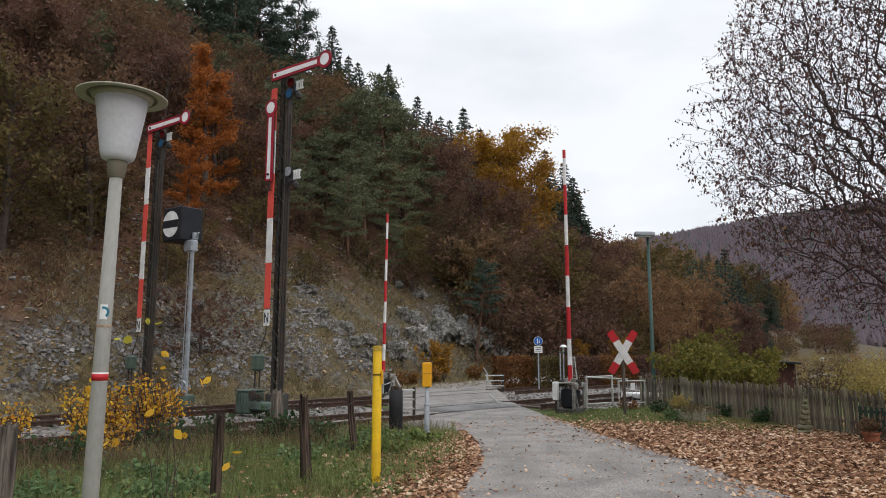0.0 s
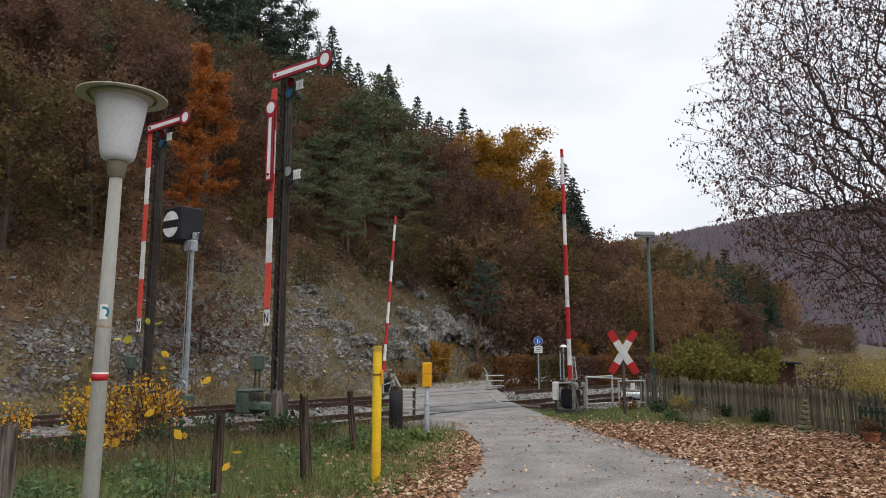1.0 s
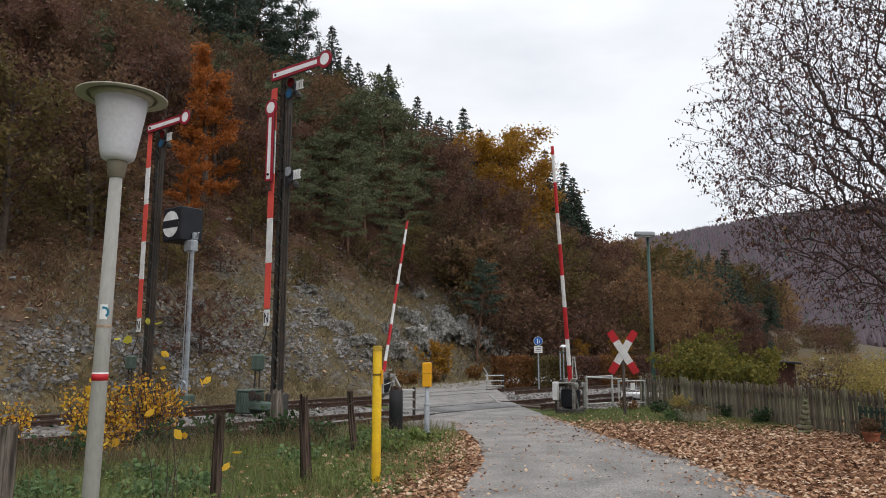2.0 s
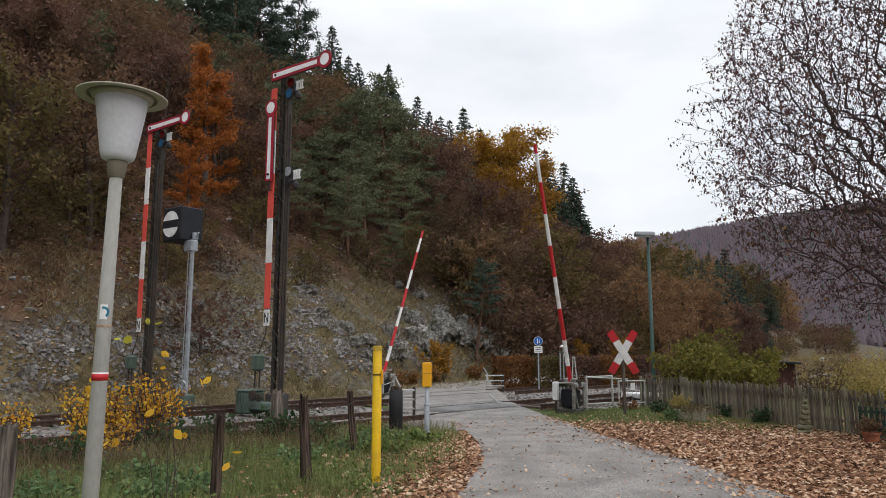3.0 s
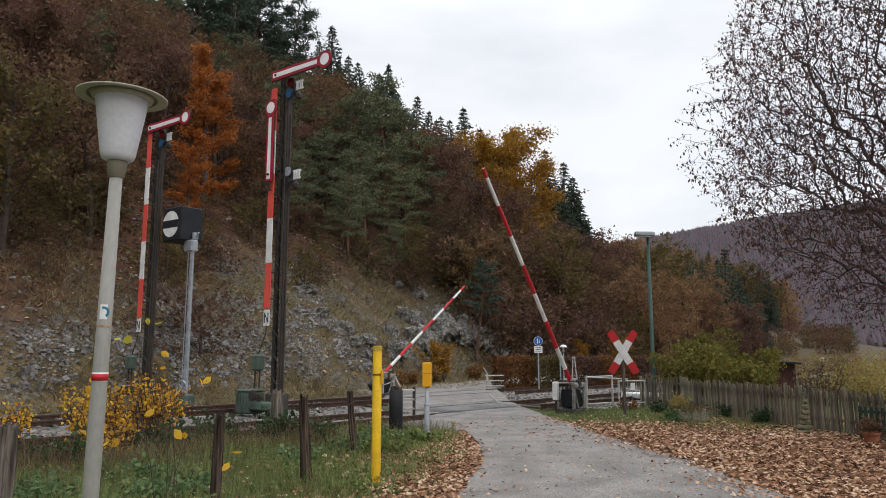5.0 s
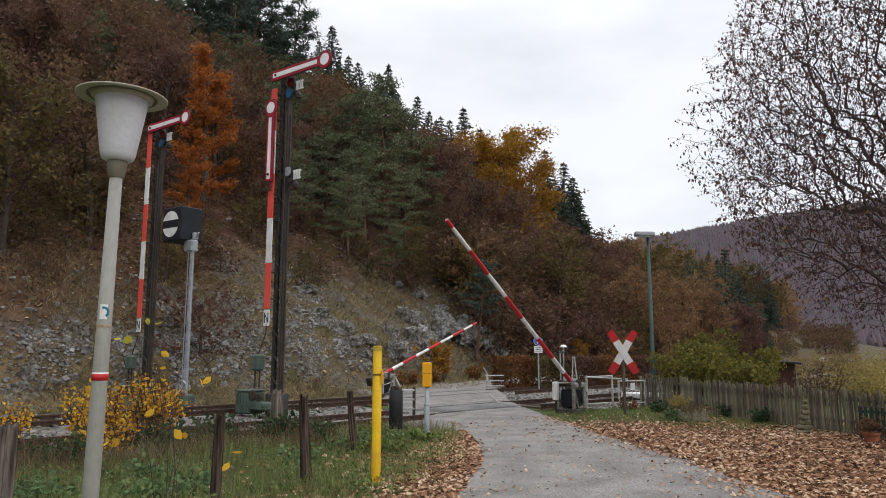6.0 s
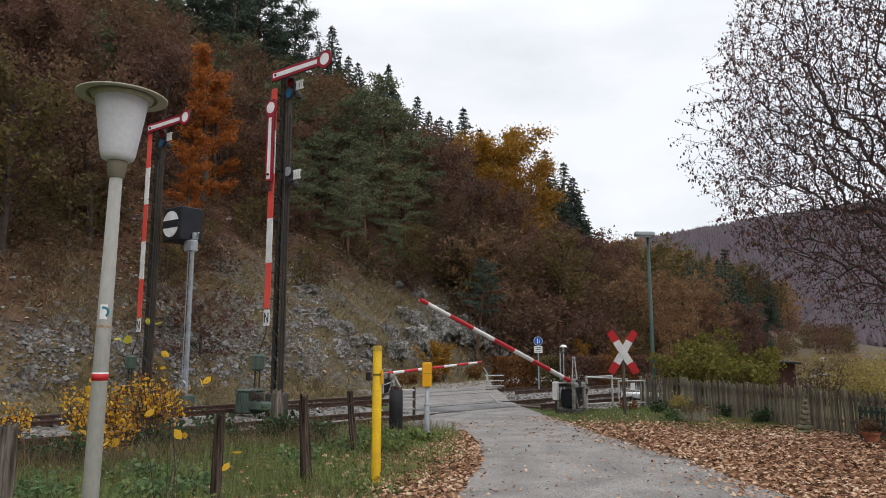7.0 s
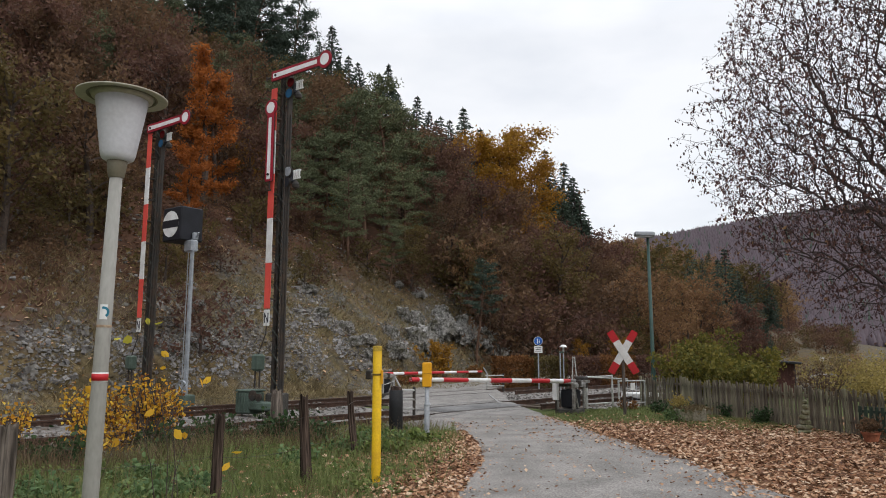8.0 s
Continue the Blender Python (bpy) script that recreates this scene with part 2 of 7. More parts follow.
L_SHRUB = leaf_mat("sunny_yellow_shrub_leaves", [(0.16, 0.062, 0.018), (0.46, 0.22, 0.02), (0.66, 0.40, 0.035), (0.58, 0.45, 0.09)], island=0.9)
L_LIME = leaf_mat("lime_yellow_leaves", [(0.28, 0.28, 0.04), (0.40, 0.37, 0.05), (0.48, 0.38, 0.04)], spread=0.1)
L_MEADOW = leaf_mat("faded_golden_bush_leaves", [(0.13, 0.105, 0.04), (0.26, 0.20, 0.065), (0.38, 0.29, 0.09)])
L_HEDGE = leaf_mat("russet_hedge_leaves", [(0.10, 0.045, 0.02), (0.19, 0.085, 0.028), (0.17, 0.14, 0.04)])
L_TREE = leaf_mat("dark_wine_leaves", [(0.045, 0.025, 0.028), (0.080, 0.041, 0.039), (0.15, 0.082, 0.055)], trans=0.12)
L_LITTER = leaf_mat("dry_fallen_leaves", [(0.08, 0.038, 0.022), (0.17, 0.078, 0.041), (0.29, 0.145, 0.076), (0.42, 0.255, 0.15), (0.60, 0.45, 0.32)], trans=0.1, spread=0.0, island=0.95)
L_GRASS = leaf_mat("green_grass_blades", [(0.085, 0.105, 0.034), (0.155, 0.185, 0.066), (0.27, 0.25, 0.12)], trans=0.25, spread=0.0)
L_STRAW = leaf_mat("dry_straw_grass", [(0.085, 0.06, 0.032), (0.14, 0.105, 0.055), (0.21, 0.165, 0.09)], trans=0.2, spread=0.0)
L_IVY = leaf_mat("dark_ivy_leaves", [(0.018, 0.035, 0.014), (0.03, 0.06, 0.02), (0.05, 0.085, 0.03)], trans=0.15, spread=0.1)
L_SLOPE = leaf_mat("tangled_slope_grass", [(0.085, 0.062, 0.034), (0.155, 0.12, 0.062), (0.26, 0.205, 0.112), (0.16, 0.155, 0.064)], trans=0.15, spread=0.0, island=0.7)
L_WEED = leaf_mat("green_weed_leaves", [(0.035, 0.055, 0.018), (0.075, 0.11, 0.03), (0.13, 0.17, 0.045), (0.20, 0.19, 0.07)], trans=0.2, spread=0.0, island=0.7)
L_NETTLE = leaf_mat("nettle_leaves", [(0.04, 0.075, 0.03), (0.085, 0.135, 0.05), (0.15, 0.20, 0.075)], trans=0.2, spread=0.1, island=0.7)
L_DEAD = leaf_mat("dead_stem_brown", [(0.06, 0.038, 0.026), (0.11, 0.07, 0.044), (0.17, 0.115, 0.07)], trans=0.1, spread=0.0, island=0.7)
L_HAY = leaf_mat("pale_matted_grass", [(0.12, 0.09, 0.045), (0.21, 0.165, 0.085), (0.31, 0.25, 0.135)], trans=0.15, spread=0.0, island=0.7)
# lighter than the hill's browns: haze and open sky light are in the colour
L_RUSSET = leaf_mat("haze_paled_russet_leaves", [(0.13, 0.075, 0.048), (0.20, 0.112, 0.06), (0.26, 0.155, 0.072), (0.235, 0.17, 0.075)])
# bluish-purple cast stands for distance haze, put into the crowns' own colour
L_FAR = leaf_mat("haze_tinted_bare_beech_crowns", [(0.086, 0.067, 0.078), (0.093, 0.072, 0.082), (0.104, 0.080, 0.088)], trans=0.0, spread=0.0, island=0.5)

# ---------------------------------------------------------------- mesh tools


class Shape:
    """Gathers vertices and faces of one part."""

    def __init__(self):
        self.v, self.f = [], []

    def add(self, vs, fs):
        o = len(self.v)
        self.v += [tuple(p) for p in vs]
        self.f += [tuple(i + o for i in q) for q in fs]
        return self

    def box(self, c, s, m=None, bevel=0.0):
        hx, hy, hz = s[0] / 2, s[1] / 2, s[2] / 2
        m = m or Matrix.Identity(4)
        c = Vector(c)
        if bevel <= 0:
            vs = [(x, y, z) for z in (-hz, hz) for x, y in ((-hx, -hy), (hx, -hy), (hx, hy), (-hx, hy))]
            fs = [(3, 2, 1, 0), (4, 5, 6, 7), (0, 1, 5, 4), (1, 2, 6, 5), (2, 3, 7, 6), (3, 0, 4, 7)]
        else:
            b = min(bevel, hx * 0.9, hy * 0.9, hz * 0.9)
            vs = []
            for z, inset in ((-hz, b), (-hz + b, 0), (hz - b, 0), (hz, b)):
                X, Y = hx - inset, hy - inset
                q = b if not inset else b * 0.6
                vs += [(-X + q, -Y, z), (X - q, -Y, z), (X, -Y + q, z), (X, Y - q, z), (X - q, Y, z), (-X + q, Y, z), (-X, Y - q, z), (-X, -Y + q, z)]
            fs = [tuple(range(7, -1, -1)), tuple(range(24, 32))]
            for k in range(3):
                fs += [(8 * k + i, 8 * k + (i + 1) % 8, 8 * k + 8 + (i + 1) % 8, 8 * k + 8 + i) for i in range(8)]
        return self.add([m @ Vector(p) + c for p in vs], fs)

    def tube(self, p0, p1, r0, r1=None, n=12, cap=True):
        p0, p1 = Vector(p0), Vector(p1)
        r1 = r0 if r1 is None else r1
        z = (p1 - p0).normalized()
        x = z.orthogonal().normalized()
        y = z.cross(x)
        vs = []
        for p, r in ((p0, r0), (p1, r1)):
            vs += [p + (x * math.cos(a) + y * math.sin(a)) * r for a in (2 * math.pi * i / n for i in range(n))]
        fs = [(i, (i + 1) % n, n + (i + 1) % n, n + i) for i in range(n)]
        if cap:
            fs += [tuple(range(n - 1, -1, -1)), tuple(range(n, 2 * n))]
        return self.add(vs, fs)

    def path(self, pts, r, n=6):
        for a, b in zip(pts, pts[1:]):
            self.tube(a, b, r, r, n)
        return self

    def lathe(self, prof, n=32, c=(0, 0, 0)):
        """Turns a profile of (radius, height) about the upright axis."""
        c = Vector(c)
        vs = [c + Vector((r * math.cos(2 * math.pi * i / n), r * math.sin(2 * math.pi * i / n), z)) for r, z in prof for i in range(n)]
        fs = [(k * n + i, k * n + (i + 1) % n, (k + 1) * n + (i + 1) % n, (k + 1) * n + i) for k in range(len(prof) - 1) for i in range(n)]
        return self.add(vs, fs)

    def prism(self, outline, depth, m=None):
        """An outline in x, z pushed along y by depth, centred."""
        m = m or Matrix.Identity(4)
        n = len(outline)
        vs = [m @ Vector((x, s * depth / 2, z)) for s in (-1, 1) for x, z in outline]
        fs = [tuple(range(n)), tuple(range(2 * n - 1, n - 1, -1))] + [(i, n + i, n + (i + 1) % n, (i + 1) % n) for i in range(n)]
        return self.add(vs, fs)

    def mesh(self, name, material, smooth=False):
        me = bpy.data.meshes.new(name)
        me.from_pydata(self.v, [], self.f)
        me.materials.append(material)
        if smooth:
            me.shade_smooth()
        me.update()
        return me


def part(name, shape, material, parent, label="", smooth=False, m=None):
    ob = new(name, shape.mesh(name, material, smooth) if isinstance(shape, Shape) else shape)
    ob.parent = parent
    if m is not None:
        ob.matrix_basis = m
    if label:
        tagged(ob, label)
    return ob


def thing(name, m, label, category, group="", kind=""):
    ob = new(name)
    ob.empty_display_size = 0.1
    ob.matrix_basis = m
    return tagged(ob, label, category, group, kind)


def solid(name, shape, material, m, label, category, group="", kind="", smooth=False):
    ob = new(name, shape.mesh(name, material, smooth) if isinstance(shape, Shape) else shape)
    ob.matrix_basis = m
    return tagged(ob, label, category, group, kind)


def leaf_cloud(name, centers, size, material, rng, normals=None, long=1.5, fold=0.25, jitter=0.35, oval=False, tri=False, along=None):
    """Many small folded leaves, four corners each, in one mesh."""
    c = np.asarray(centers, float)
    n = len(c)
    u = rng.normal(size=(n, 3))
    if along is not None:
        u = along + 0.35 * u
    u /= np.linalg.norm(u, axis=1)[:, None]
    w = rng.normal(size=(n, 3)) if normals is None else normals + 0.5 * rng.normal(size=(n, 3))
    v = np.cross(u, w)
    v /= np.linalg.norm(v, axis=1)[:, None] + 1e-9
    w = np.cross(u, v)
    s = (size * (1 + jitter * rng.uniform(-1, 1, n)))[:, None]
    a, b = u * s * 0.5 * long, v * s * 0.5
    lift = w * s * fold
    if tri:
        tv = np.stack([c - a * 0.8 + b * 0.5, c + a, c - a * 0.2 - b], 1).reshape(-1, 3)
        return quads(name, tv, np.arange(3 * n, dtype=np.int32).reshape(-1, 3), material)
    if oval:
        verts = np.stack([c - a, c - a * 0.35 + b * 0.9 + lift, c + a * 0.4 + b * 0.75 + lift, c + a + lift * 0.5, c + a * 0.4 - b * 0.75 + lift, c - a * 0.35 - b * 0.9 + lift], 1).reshape(-1, 3)
        k = 6 * np.arange(n)[:, None]
        faces = np.concatenate([k + np.array([[0, 1, 2, 3]]), k + np.array([[0, 3, 4, 5]])])
        return quads(name, verts, faces, material)
    verts = np.stack([c - a, c + b + lift, c + a, c - b + lift], 1).reshape(-1, 3)
    faces = np.arange(4 * n, dtype=np.int32).reshape(-1, 4)
    return quads(name, verts, faces, material)


def quads(name, verts, faces, material):
    me = bpy.data.meshes.new(name)
    nf, k = len(faces), len(faces[0])
    me.vertices.add(len(verts))
    me.vertices.foreach_set("co", np.asarray(verts, np.float32).ravel())
    me.loops.add(nf * k)
    me.loops.foreach_set("vertex_index", np.asarray(faces, np.int32).ravel())
    me.polygons.add(nf)
    me.polygons.foreach_set("loop_start", np.arange(nf, dtype=np.int32) * k)
    me.polygons.foreach_set("loop_total", np.full(nf, k, np.int32))
    me.materials.append(material)
    me.update(calc_edges=True)
    me.shade_flat()
    return me


# ---------------------------------------------------------------- the lie of the land
TA = radians(44.5)                       # the railway's bearing
TU = Vector((math.cos(TA), math.sin(TA), 0))
TN = Vector((-math.sin(TA), math.cos(TA), 0))


def rail_pt(n, s, z=0.0):
    """A place n metres across and s metres along the railway."""
    p = TN * n + TU * s
    return Vector((p.x, p.y, z))


FOOT = [(-90, -58), (-26, 4.6), (-8.0, 22.3), (-2.2, 28.6), (0.6, 35.5), (4.2, 40.5), (12.5, 48), (21, 70), (36, 124), (70, 240)]


def foot_distance(x, y):
    """Metres behind the foot of the hill; below zero in the valley."""
    x, y = np.asarray(x, float), np.asarray(y, float)
    best = np.full(x.shape, 1e9)
    side = np.ones(x.shape)
    for (ax, ay), (bx, by) in zip(FOOT, FOOT[1:]):
        dx, dy = bx - ax, by - ay
        t = np.clip(((x - ax) * dx + (y - ay) * dy) / (dx * dx + dy * dy), 0, 1)
        d = np.hypot(x - ax - t * dx, y - ay - t * dy)
        s = np.where(dx * (y - ay) - dy * (x - ax) > 0, 1.0, -1.0)
        near = d < best
        best, side = np.where(near, d, best), np.where(near, s, side)
    return best * side


def bumps(x, y, scale, seed=0.0):
    """Smooth unevenness between about -1 and 1."""
    a = np.sin(x * scale + 1.7 + seed) * np.cos(y * scale * 1.13 + 0.6 * seed)
    b = np.sin((x * 0.8 + y * 0.6) * scale * 2.1 + 2.3 * seed) * 0.5
    c = np.cos((x * 0.5 - y * 0.86) * scale * 4.3 + seed) * 0.25
    return (a + b + c) / 1.5


def hill_cap(x):
    """Height of the hill's crest, which falls towards the open valley."""
    x = np.asarray(x, float)
    return np.maximum(22.5 - np.where(x < 0, 0.75, 0.30) * x - 0.7 * np.maximum(x - 12, 0), 3.0)


def land(x, y):
    x, y = np.asarray(x, float), np.asarray(y, float)
    d = foot_distance(x, y)
    up = np.maximum(d, 0)
    face = 0.62 * up + 0.14 * np.minimum(up, 10)
    cap = hill_cap(x) - 0.15 * np.maximum(up - 54, 0)
    k = 3.0
    hill = -k * np.log(np.exp(-np.minimum(face, 300) / k) + np.exp(-np.minimum(cap, 300) / k))
    hill = np.maximum(hill, 0) * np.clip(up / 2.0, 0, 1)
    hill += np.clip(up / 8, 0, 1) * (0.5 * bumps(x, y, 0.35) + 0.25 * bumps(x, y, 1.1, 2.0))
    r = np.hypot(x, y)
    far = 118 * np.exp(-(((x - 430) / 520) ** 2 + ((y - 640) / 170) ** 2)) + 70 * np.exp(-(((x - 620) / 260) ** 2 + ((y - 420) / 200) ** 2))
    spur = 19 * np.exp(-(((x - 52) / 34) ** 2 + ((y - 205) / 60) ** 2))
    valley = np.clip((r - 60) / 60, 0, 1)
    z = np.where(d > 0, hill, 0) + (far + spur) * valley
    rough = 0.03 * bumps(x, y, 1.3, 4.0) + 0.015 * bumps(x, y, 3.7, 1.0)
    return z + np.where(d > 0, 0, rough - 0.03)


def land_z(x, y):
    return float(land(np.array([x]), np.array([y]))[0])

# ---------------------------------------------------------------- ground, road, railway


def graded(lo, hi, step, reach):
    a = list(np.arange(lo, hi + 1e-6, step))
    g = step
    while a[-1] < reach:
        g *= 1.12
        a.append(a[-1] + g)
    g = step
    while a[0] > -reach:
        g *= 1.12
        a.insert(0, a[0] - g)
    return np.array(a)


ROAD_L = [(-1.6, -8), (-0.6, 2), (0.0, 7.9), (0.46, 10.5), (0.48, 12.1), (0.25, 14.6), (-0.33, 17.3), (-1.0, 20.2), (-1.6, 23.0), (-2.3, 26.5)]
ROAD_R = [(4.6, -8), (4.2, 2), (3.75, 7.9), (3.52, 10.8), (3.2, 12.6), (3.05, 13.6), (2.66, 16.4), (2.25, 18.9), (2.0, 23.0), (2.1, 28.8)]


def edge_at(side, y):
    return np.interp(y, [p[1] for p in side], [p[0] for p in side])


def make_ground():
    xs, ys = graded(-26, 22, 0.42, 2600), graded(1, 48, 0.42, 2600)
    X, Y = np.meshgrid(xs, ys)
    Z = land(X, Y)
    n = X * TN.x + Y * TN.y
    d = foot_distance(X, Y)
    near = (np.hypot(X, Y) < 200)
    Z = Z - 0.10 * near * np.clip((n - 10.6) / 0.8, 0, 1) * np.clip((20.6 - n) / 0.8, 0, 1)
    on_road = (X > edge_at(ROAD_L, Y) + 0.05) & (X < edge_at(ROAD_R, Y) - 0.05) & (Y < 33)
    Z = np.where(on_road & near, np.minimum(Z, -0.05), Z)
    me = bpy.data.meshes.new("ground")
    w, h = len(xs), len(ys)
    i = np.arange(w * h).reshape(h, w)
    faces = np.stack([i[:-1, :-1], i[:-1, 1:], i[1:, 1:], i[1:, :-1]], -1).reshape(-1, 4)
    r = np.hypot(X, Y)
    forest = np.clip((d - np.where(X < -0.33 * Y, 2.4, 6.5) + 1.5 * bumps(X, Y, 0.5)) / 3, 0, 1) + np.clip((r - 52) / 15, 0, 1) * np.where((d > -5) | (r > 230), 1.0, 0.0)
    straw = np.maximum(np.clip((d + 3.2) / 1.0, 0, 1), np.clip((r - 36) / 10, 0, 1))
    litter = np.clip((X - edge_at(ROAD_R, Y) + 0.3) / 0.4, 0, 1) * (Y < 17.5) * np.clip((17.2 - Y + 0.6 * (X - 4)) / 2, 0, 1)
    attrs = {"forest": np.clip(forest, 0, 1), "straw": straw, "litter": np.clip(litter, 0, 1)}
    me = quads("ground", np.stack([X, Y, Z], -1).reshape(-1, 3), faces, M_GROUND)
    for k, a in attrs.items():
        at = me.attributes.new(k, "FLOAT", "POINT")
        at.data.foreach_set("value", a.astype(np.float32).ravel())
    me.shade_smooth()
    tagged(new("ground", me), "grassy valley ground rising into a wooded hill", "ground", kind="structure")


def ground_material():
    m = bpy.data.materials.new("soil_grass_and_forest_floor")
    m.use_nodes = True
    n, l = m.node_tree.nodes, m.node_tree.links
    b = n["Principled BSDF"]
    b.inputs["Roughness"].default_value = 0.95
    b.inputs["Specular IOR Level"].default_value = 0.1
    tc = n.new("ShaderNodeTexCoord")

    def patch(scale, c0, c1, lo=0.35, hi=0.65):
        t = n.new("ShaderNodeTexNoise")
        t.inputs["Scale"].default_value = scale
        t.inputs["Detail"].default_value = 8
        t.inputs["Roughness"].default_value = 0.65
        l.new(tc.outputs["Object"], t.inputs["Vector"])
        r = n.new("ShaderNodeValToRGB")
        r.color_ramp.elements[0].position, r.color_ramp.elements[1].position = lo, hi
        r.color_ramp.elements[0].color, r.color_ramp.elements[1].color = (*c0, 1), (*c1, 1)
        l.new(t.outputs["Fac"], r.inputs[0])
        return r.outputs[0], t.outputs["Fac"]

    def mix(a, b2, fac):
        x = n.new("ShaderNodeMix")
        x.data_type = "RGBA"
        l.new(a, x.inputs["A"])
        l.new(b2, x.inputs["B"])
        l.new(fac, x.inputs["Factor"])
        return x.outputs["Result"]

    def mask(name):
        a = n.new("ShaderNodeAttribute")
        a.attribute_name = name
        return a.outputs["Fac"]

    green, f1 = patch(4.0, (0.045, 0.052, 0.02), (0.085, 0.11, 0.035))
    straw, _ = patch(2.6, (0.048, 0.035, 0.02), (0.165, 0.122, 0.062), 0.36, 0.66)
    forest, _ = patch(0.9, (0.04, 0.022, 0.015), (0.095, 0.05, 0.03))
    litter, _ = patch(9.0, (0.085, 0.045, 0.027), (0.25, 0.14, 0.075))
    c = mix(green, litter, mask("litter"))
    # broken stone and dark moss between the dry grass
    rubble, _ = patch(7.0, (0.035, 0.032, 0.028), (0.20, 0.195, 0.185), 0.40, 0.68)
    moss, _ = patch(3.1, (0.022, 0.020, 0.012), (0.075, 0.062, 0.028), 0.36, 0.66)
    where, _ = patch(0.55, (0, 0, 0), (0.85, 0.85, 0.85), 0.46, 0.58)
    where2, _ = patch(0.83, (0, 0, 0), (0.8, 0.8, 0.8), 0.48, 0.60)
    straw = mix(mix(straw, moss, where2), rubble, where)
    c = mix(c, straw, mask("straw"))
    c = mix(c, forest, mask("forest"))
    l.new(c, b.inputs["Base Color"])
    bp = n.new("ShaderNodeBump")
    bp.inputs["Strength"].default_value = 0.6
    bp.inputs["Distance"].default_value = 0.08
    l.new(f1, bp.inputs["Height"])
    l.new(bp.outputs[0], b.inputs["Normal"])
    return m


M_GROUND = ground_material()
make_ground()


def road_z(x, y):
    n = x * TN.x + y * TN.y
    return 0.012 + 0.033 * min(max((n - 9.5) / 2.5, 0), 1)


def make_road():
    rows = np.concatenate([np.arange(-8, 28.6, 0.45)])
    v, f, k = [], [], 11
    rng = np.random.default_rng(3)
    for y in rows:
        a, b = float(edge_at(ROAD_L, y)), float(edge_at(ROAD_R, y))
        if y > 26.5:
            a -= (y - 26.5) * 2.5
        a += rng.uniform(-0.05, 0.05)
        b += rng.uniform(-0.07, 0.07)
        for j in range(k):
            t = min(max((j - 1) / (k - 3), 0), 1)
            skirt = -0.28 if j == 0 else 0.28 if j == k - 1 else 0.0
            x = a + (b - a) * t + skirt
            v.append((x, y, road_z(x, y) + (-0.16 if skirt else 0.02 * math.sin(math.pi * t))))
    for r in range(len(rows) - 1):
        f += [(r * k + j, r * k + j + 1, r * k + k + j + 1, r * k + k + j) for j in range(k - 1)]
    s = Shape()
    s.add(v, f)
    road = solid("road", s, M_ASPHALT, Matrix.Identity(4), "narrow worn grey asphalt lane over the railway", "road", kind="structure", smooth=True)
    # the lane beyond the crossing turns along the foot of the hill
    s = Shape()
    pts = [((-2.9, 27.6), (-2.2, 26.3)), ((-2.3, 29.4), (1.0, 27.4)), ((-0.6, 33.6), (2.4, 29.4)), ((1.4, 36.2), (4.6, 33.6)), ((5.0, 42), (8.0, 40)), ((12, 56), (15, 54))]
    v = [(p[0], p[1], 0.05) for q in pts for p in q]
    s.add(v, [(2 * i, 2 * i + 1, 2 * i + 3, 2 * i + 2) for i in range(len(pts) - 1)])
    solid("road_2", s, M_ASPHALT, Matrix.Identity(4), "grey asphalt lane along the foot of the hill", "road", kind="structure")
    # crossing panels and the flangeways beside the rails
    for n in (12.62, 14.06, 17.4, 18.84):
        for dn, w, mtl, name in ((0.0, 0.055, M_RAILTOP, "rail_head"), (0.06, 0.035, M_INK, "flangeway")):
            s = Shape()
            u0, u1 = crossing_span(n)
            c = rail_pt(n + dn, (u0 + u1) / 2, 0.066 if dn else 0.070)
            s.box(c, (u1 - u0 - 0.35, w, 0.006), pose(0, 0, 0, 0, 0, math.degrees(TA)))
            part(name, s, mtl, road)
    s = Shape()
    for n0 in (12.05, 14.62):
        u0, u1 = crossing_span(n0)
        s.box(rail_pt(n0, (u0 + u1) / 2, 0.066), (u1 - u0 - 0.5, 0.035, 0.006), pose(0, 0, 0, 0, 0, math.degrees(TA)))
    part("panel_seam", s, M_WORN, road, "pale worn seam of the crossing slab")
    s = Shape()
    s.box(rail_pt(13.34, sum(crossing_span(13.34)) / 2, 0.0645), (crossing_span(13.34)[1] - crossing_span(13.34)[0] - 0.5, 1.15, 0.004), pose(0, 0, 0, 0, 0, math.degrees(TA)))
    part("crossing_slab", s, M_ASPHALT_DARK, road, "darker patched slab between the rails")
    for a, b, w in (((1.66, 20.9), (1.60, 24.9), 0.055), ((-0.36, 20.2), (-0.46, 21.6), 0.06)):
        a, b = Vector((*a, 0.068)), Vector((*b, 0.068))
        s = Shape().box((a + b) / 2, ((b - a).length, w, 0.006), (b - a).to_track_quat("X", "Z").to_matrix().to_4x4())
        part("edge_line", s, M_WORN, road, "faded white edge line")


def crossing_span(n):
    """Where the lane's edges cut a line along the railway."""
    s = np.linspace(6, 26, 400)
    x, y = TN.x * n + TU.x * s, TN.y * n + TU.y * s
    on = (x > edge_at(ROAD_L, y)) & (x < edge_at(ROAD_R, y))
    return float(s[on].min()), float(s[on].max())


make_road()

RAIL_OUT = [(-0.036, 0.15), (0.036, 0.15), (0.036, 0.115), (0.012, 0.10), (0.012, 0.02), (0.07, 0.0), (-0.07, 0.0), (-0.012, 0.02), (-0.012, 0.10), (-0.036, 0.115)]


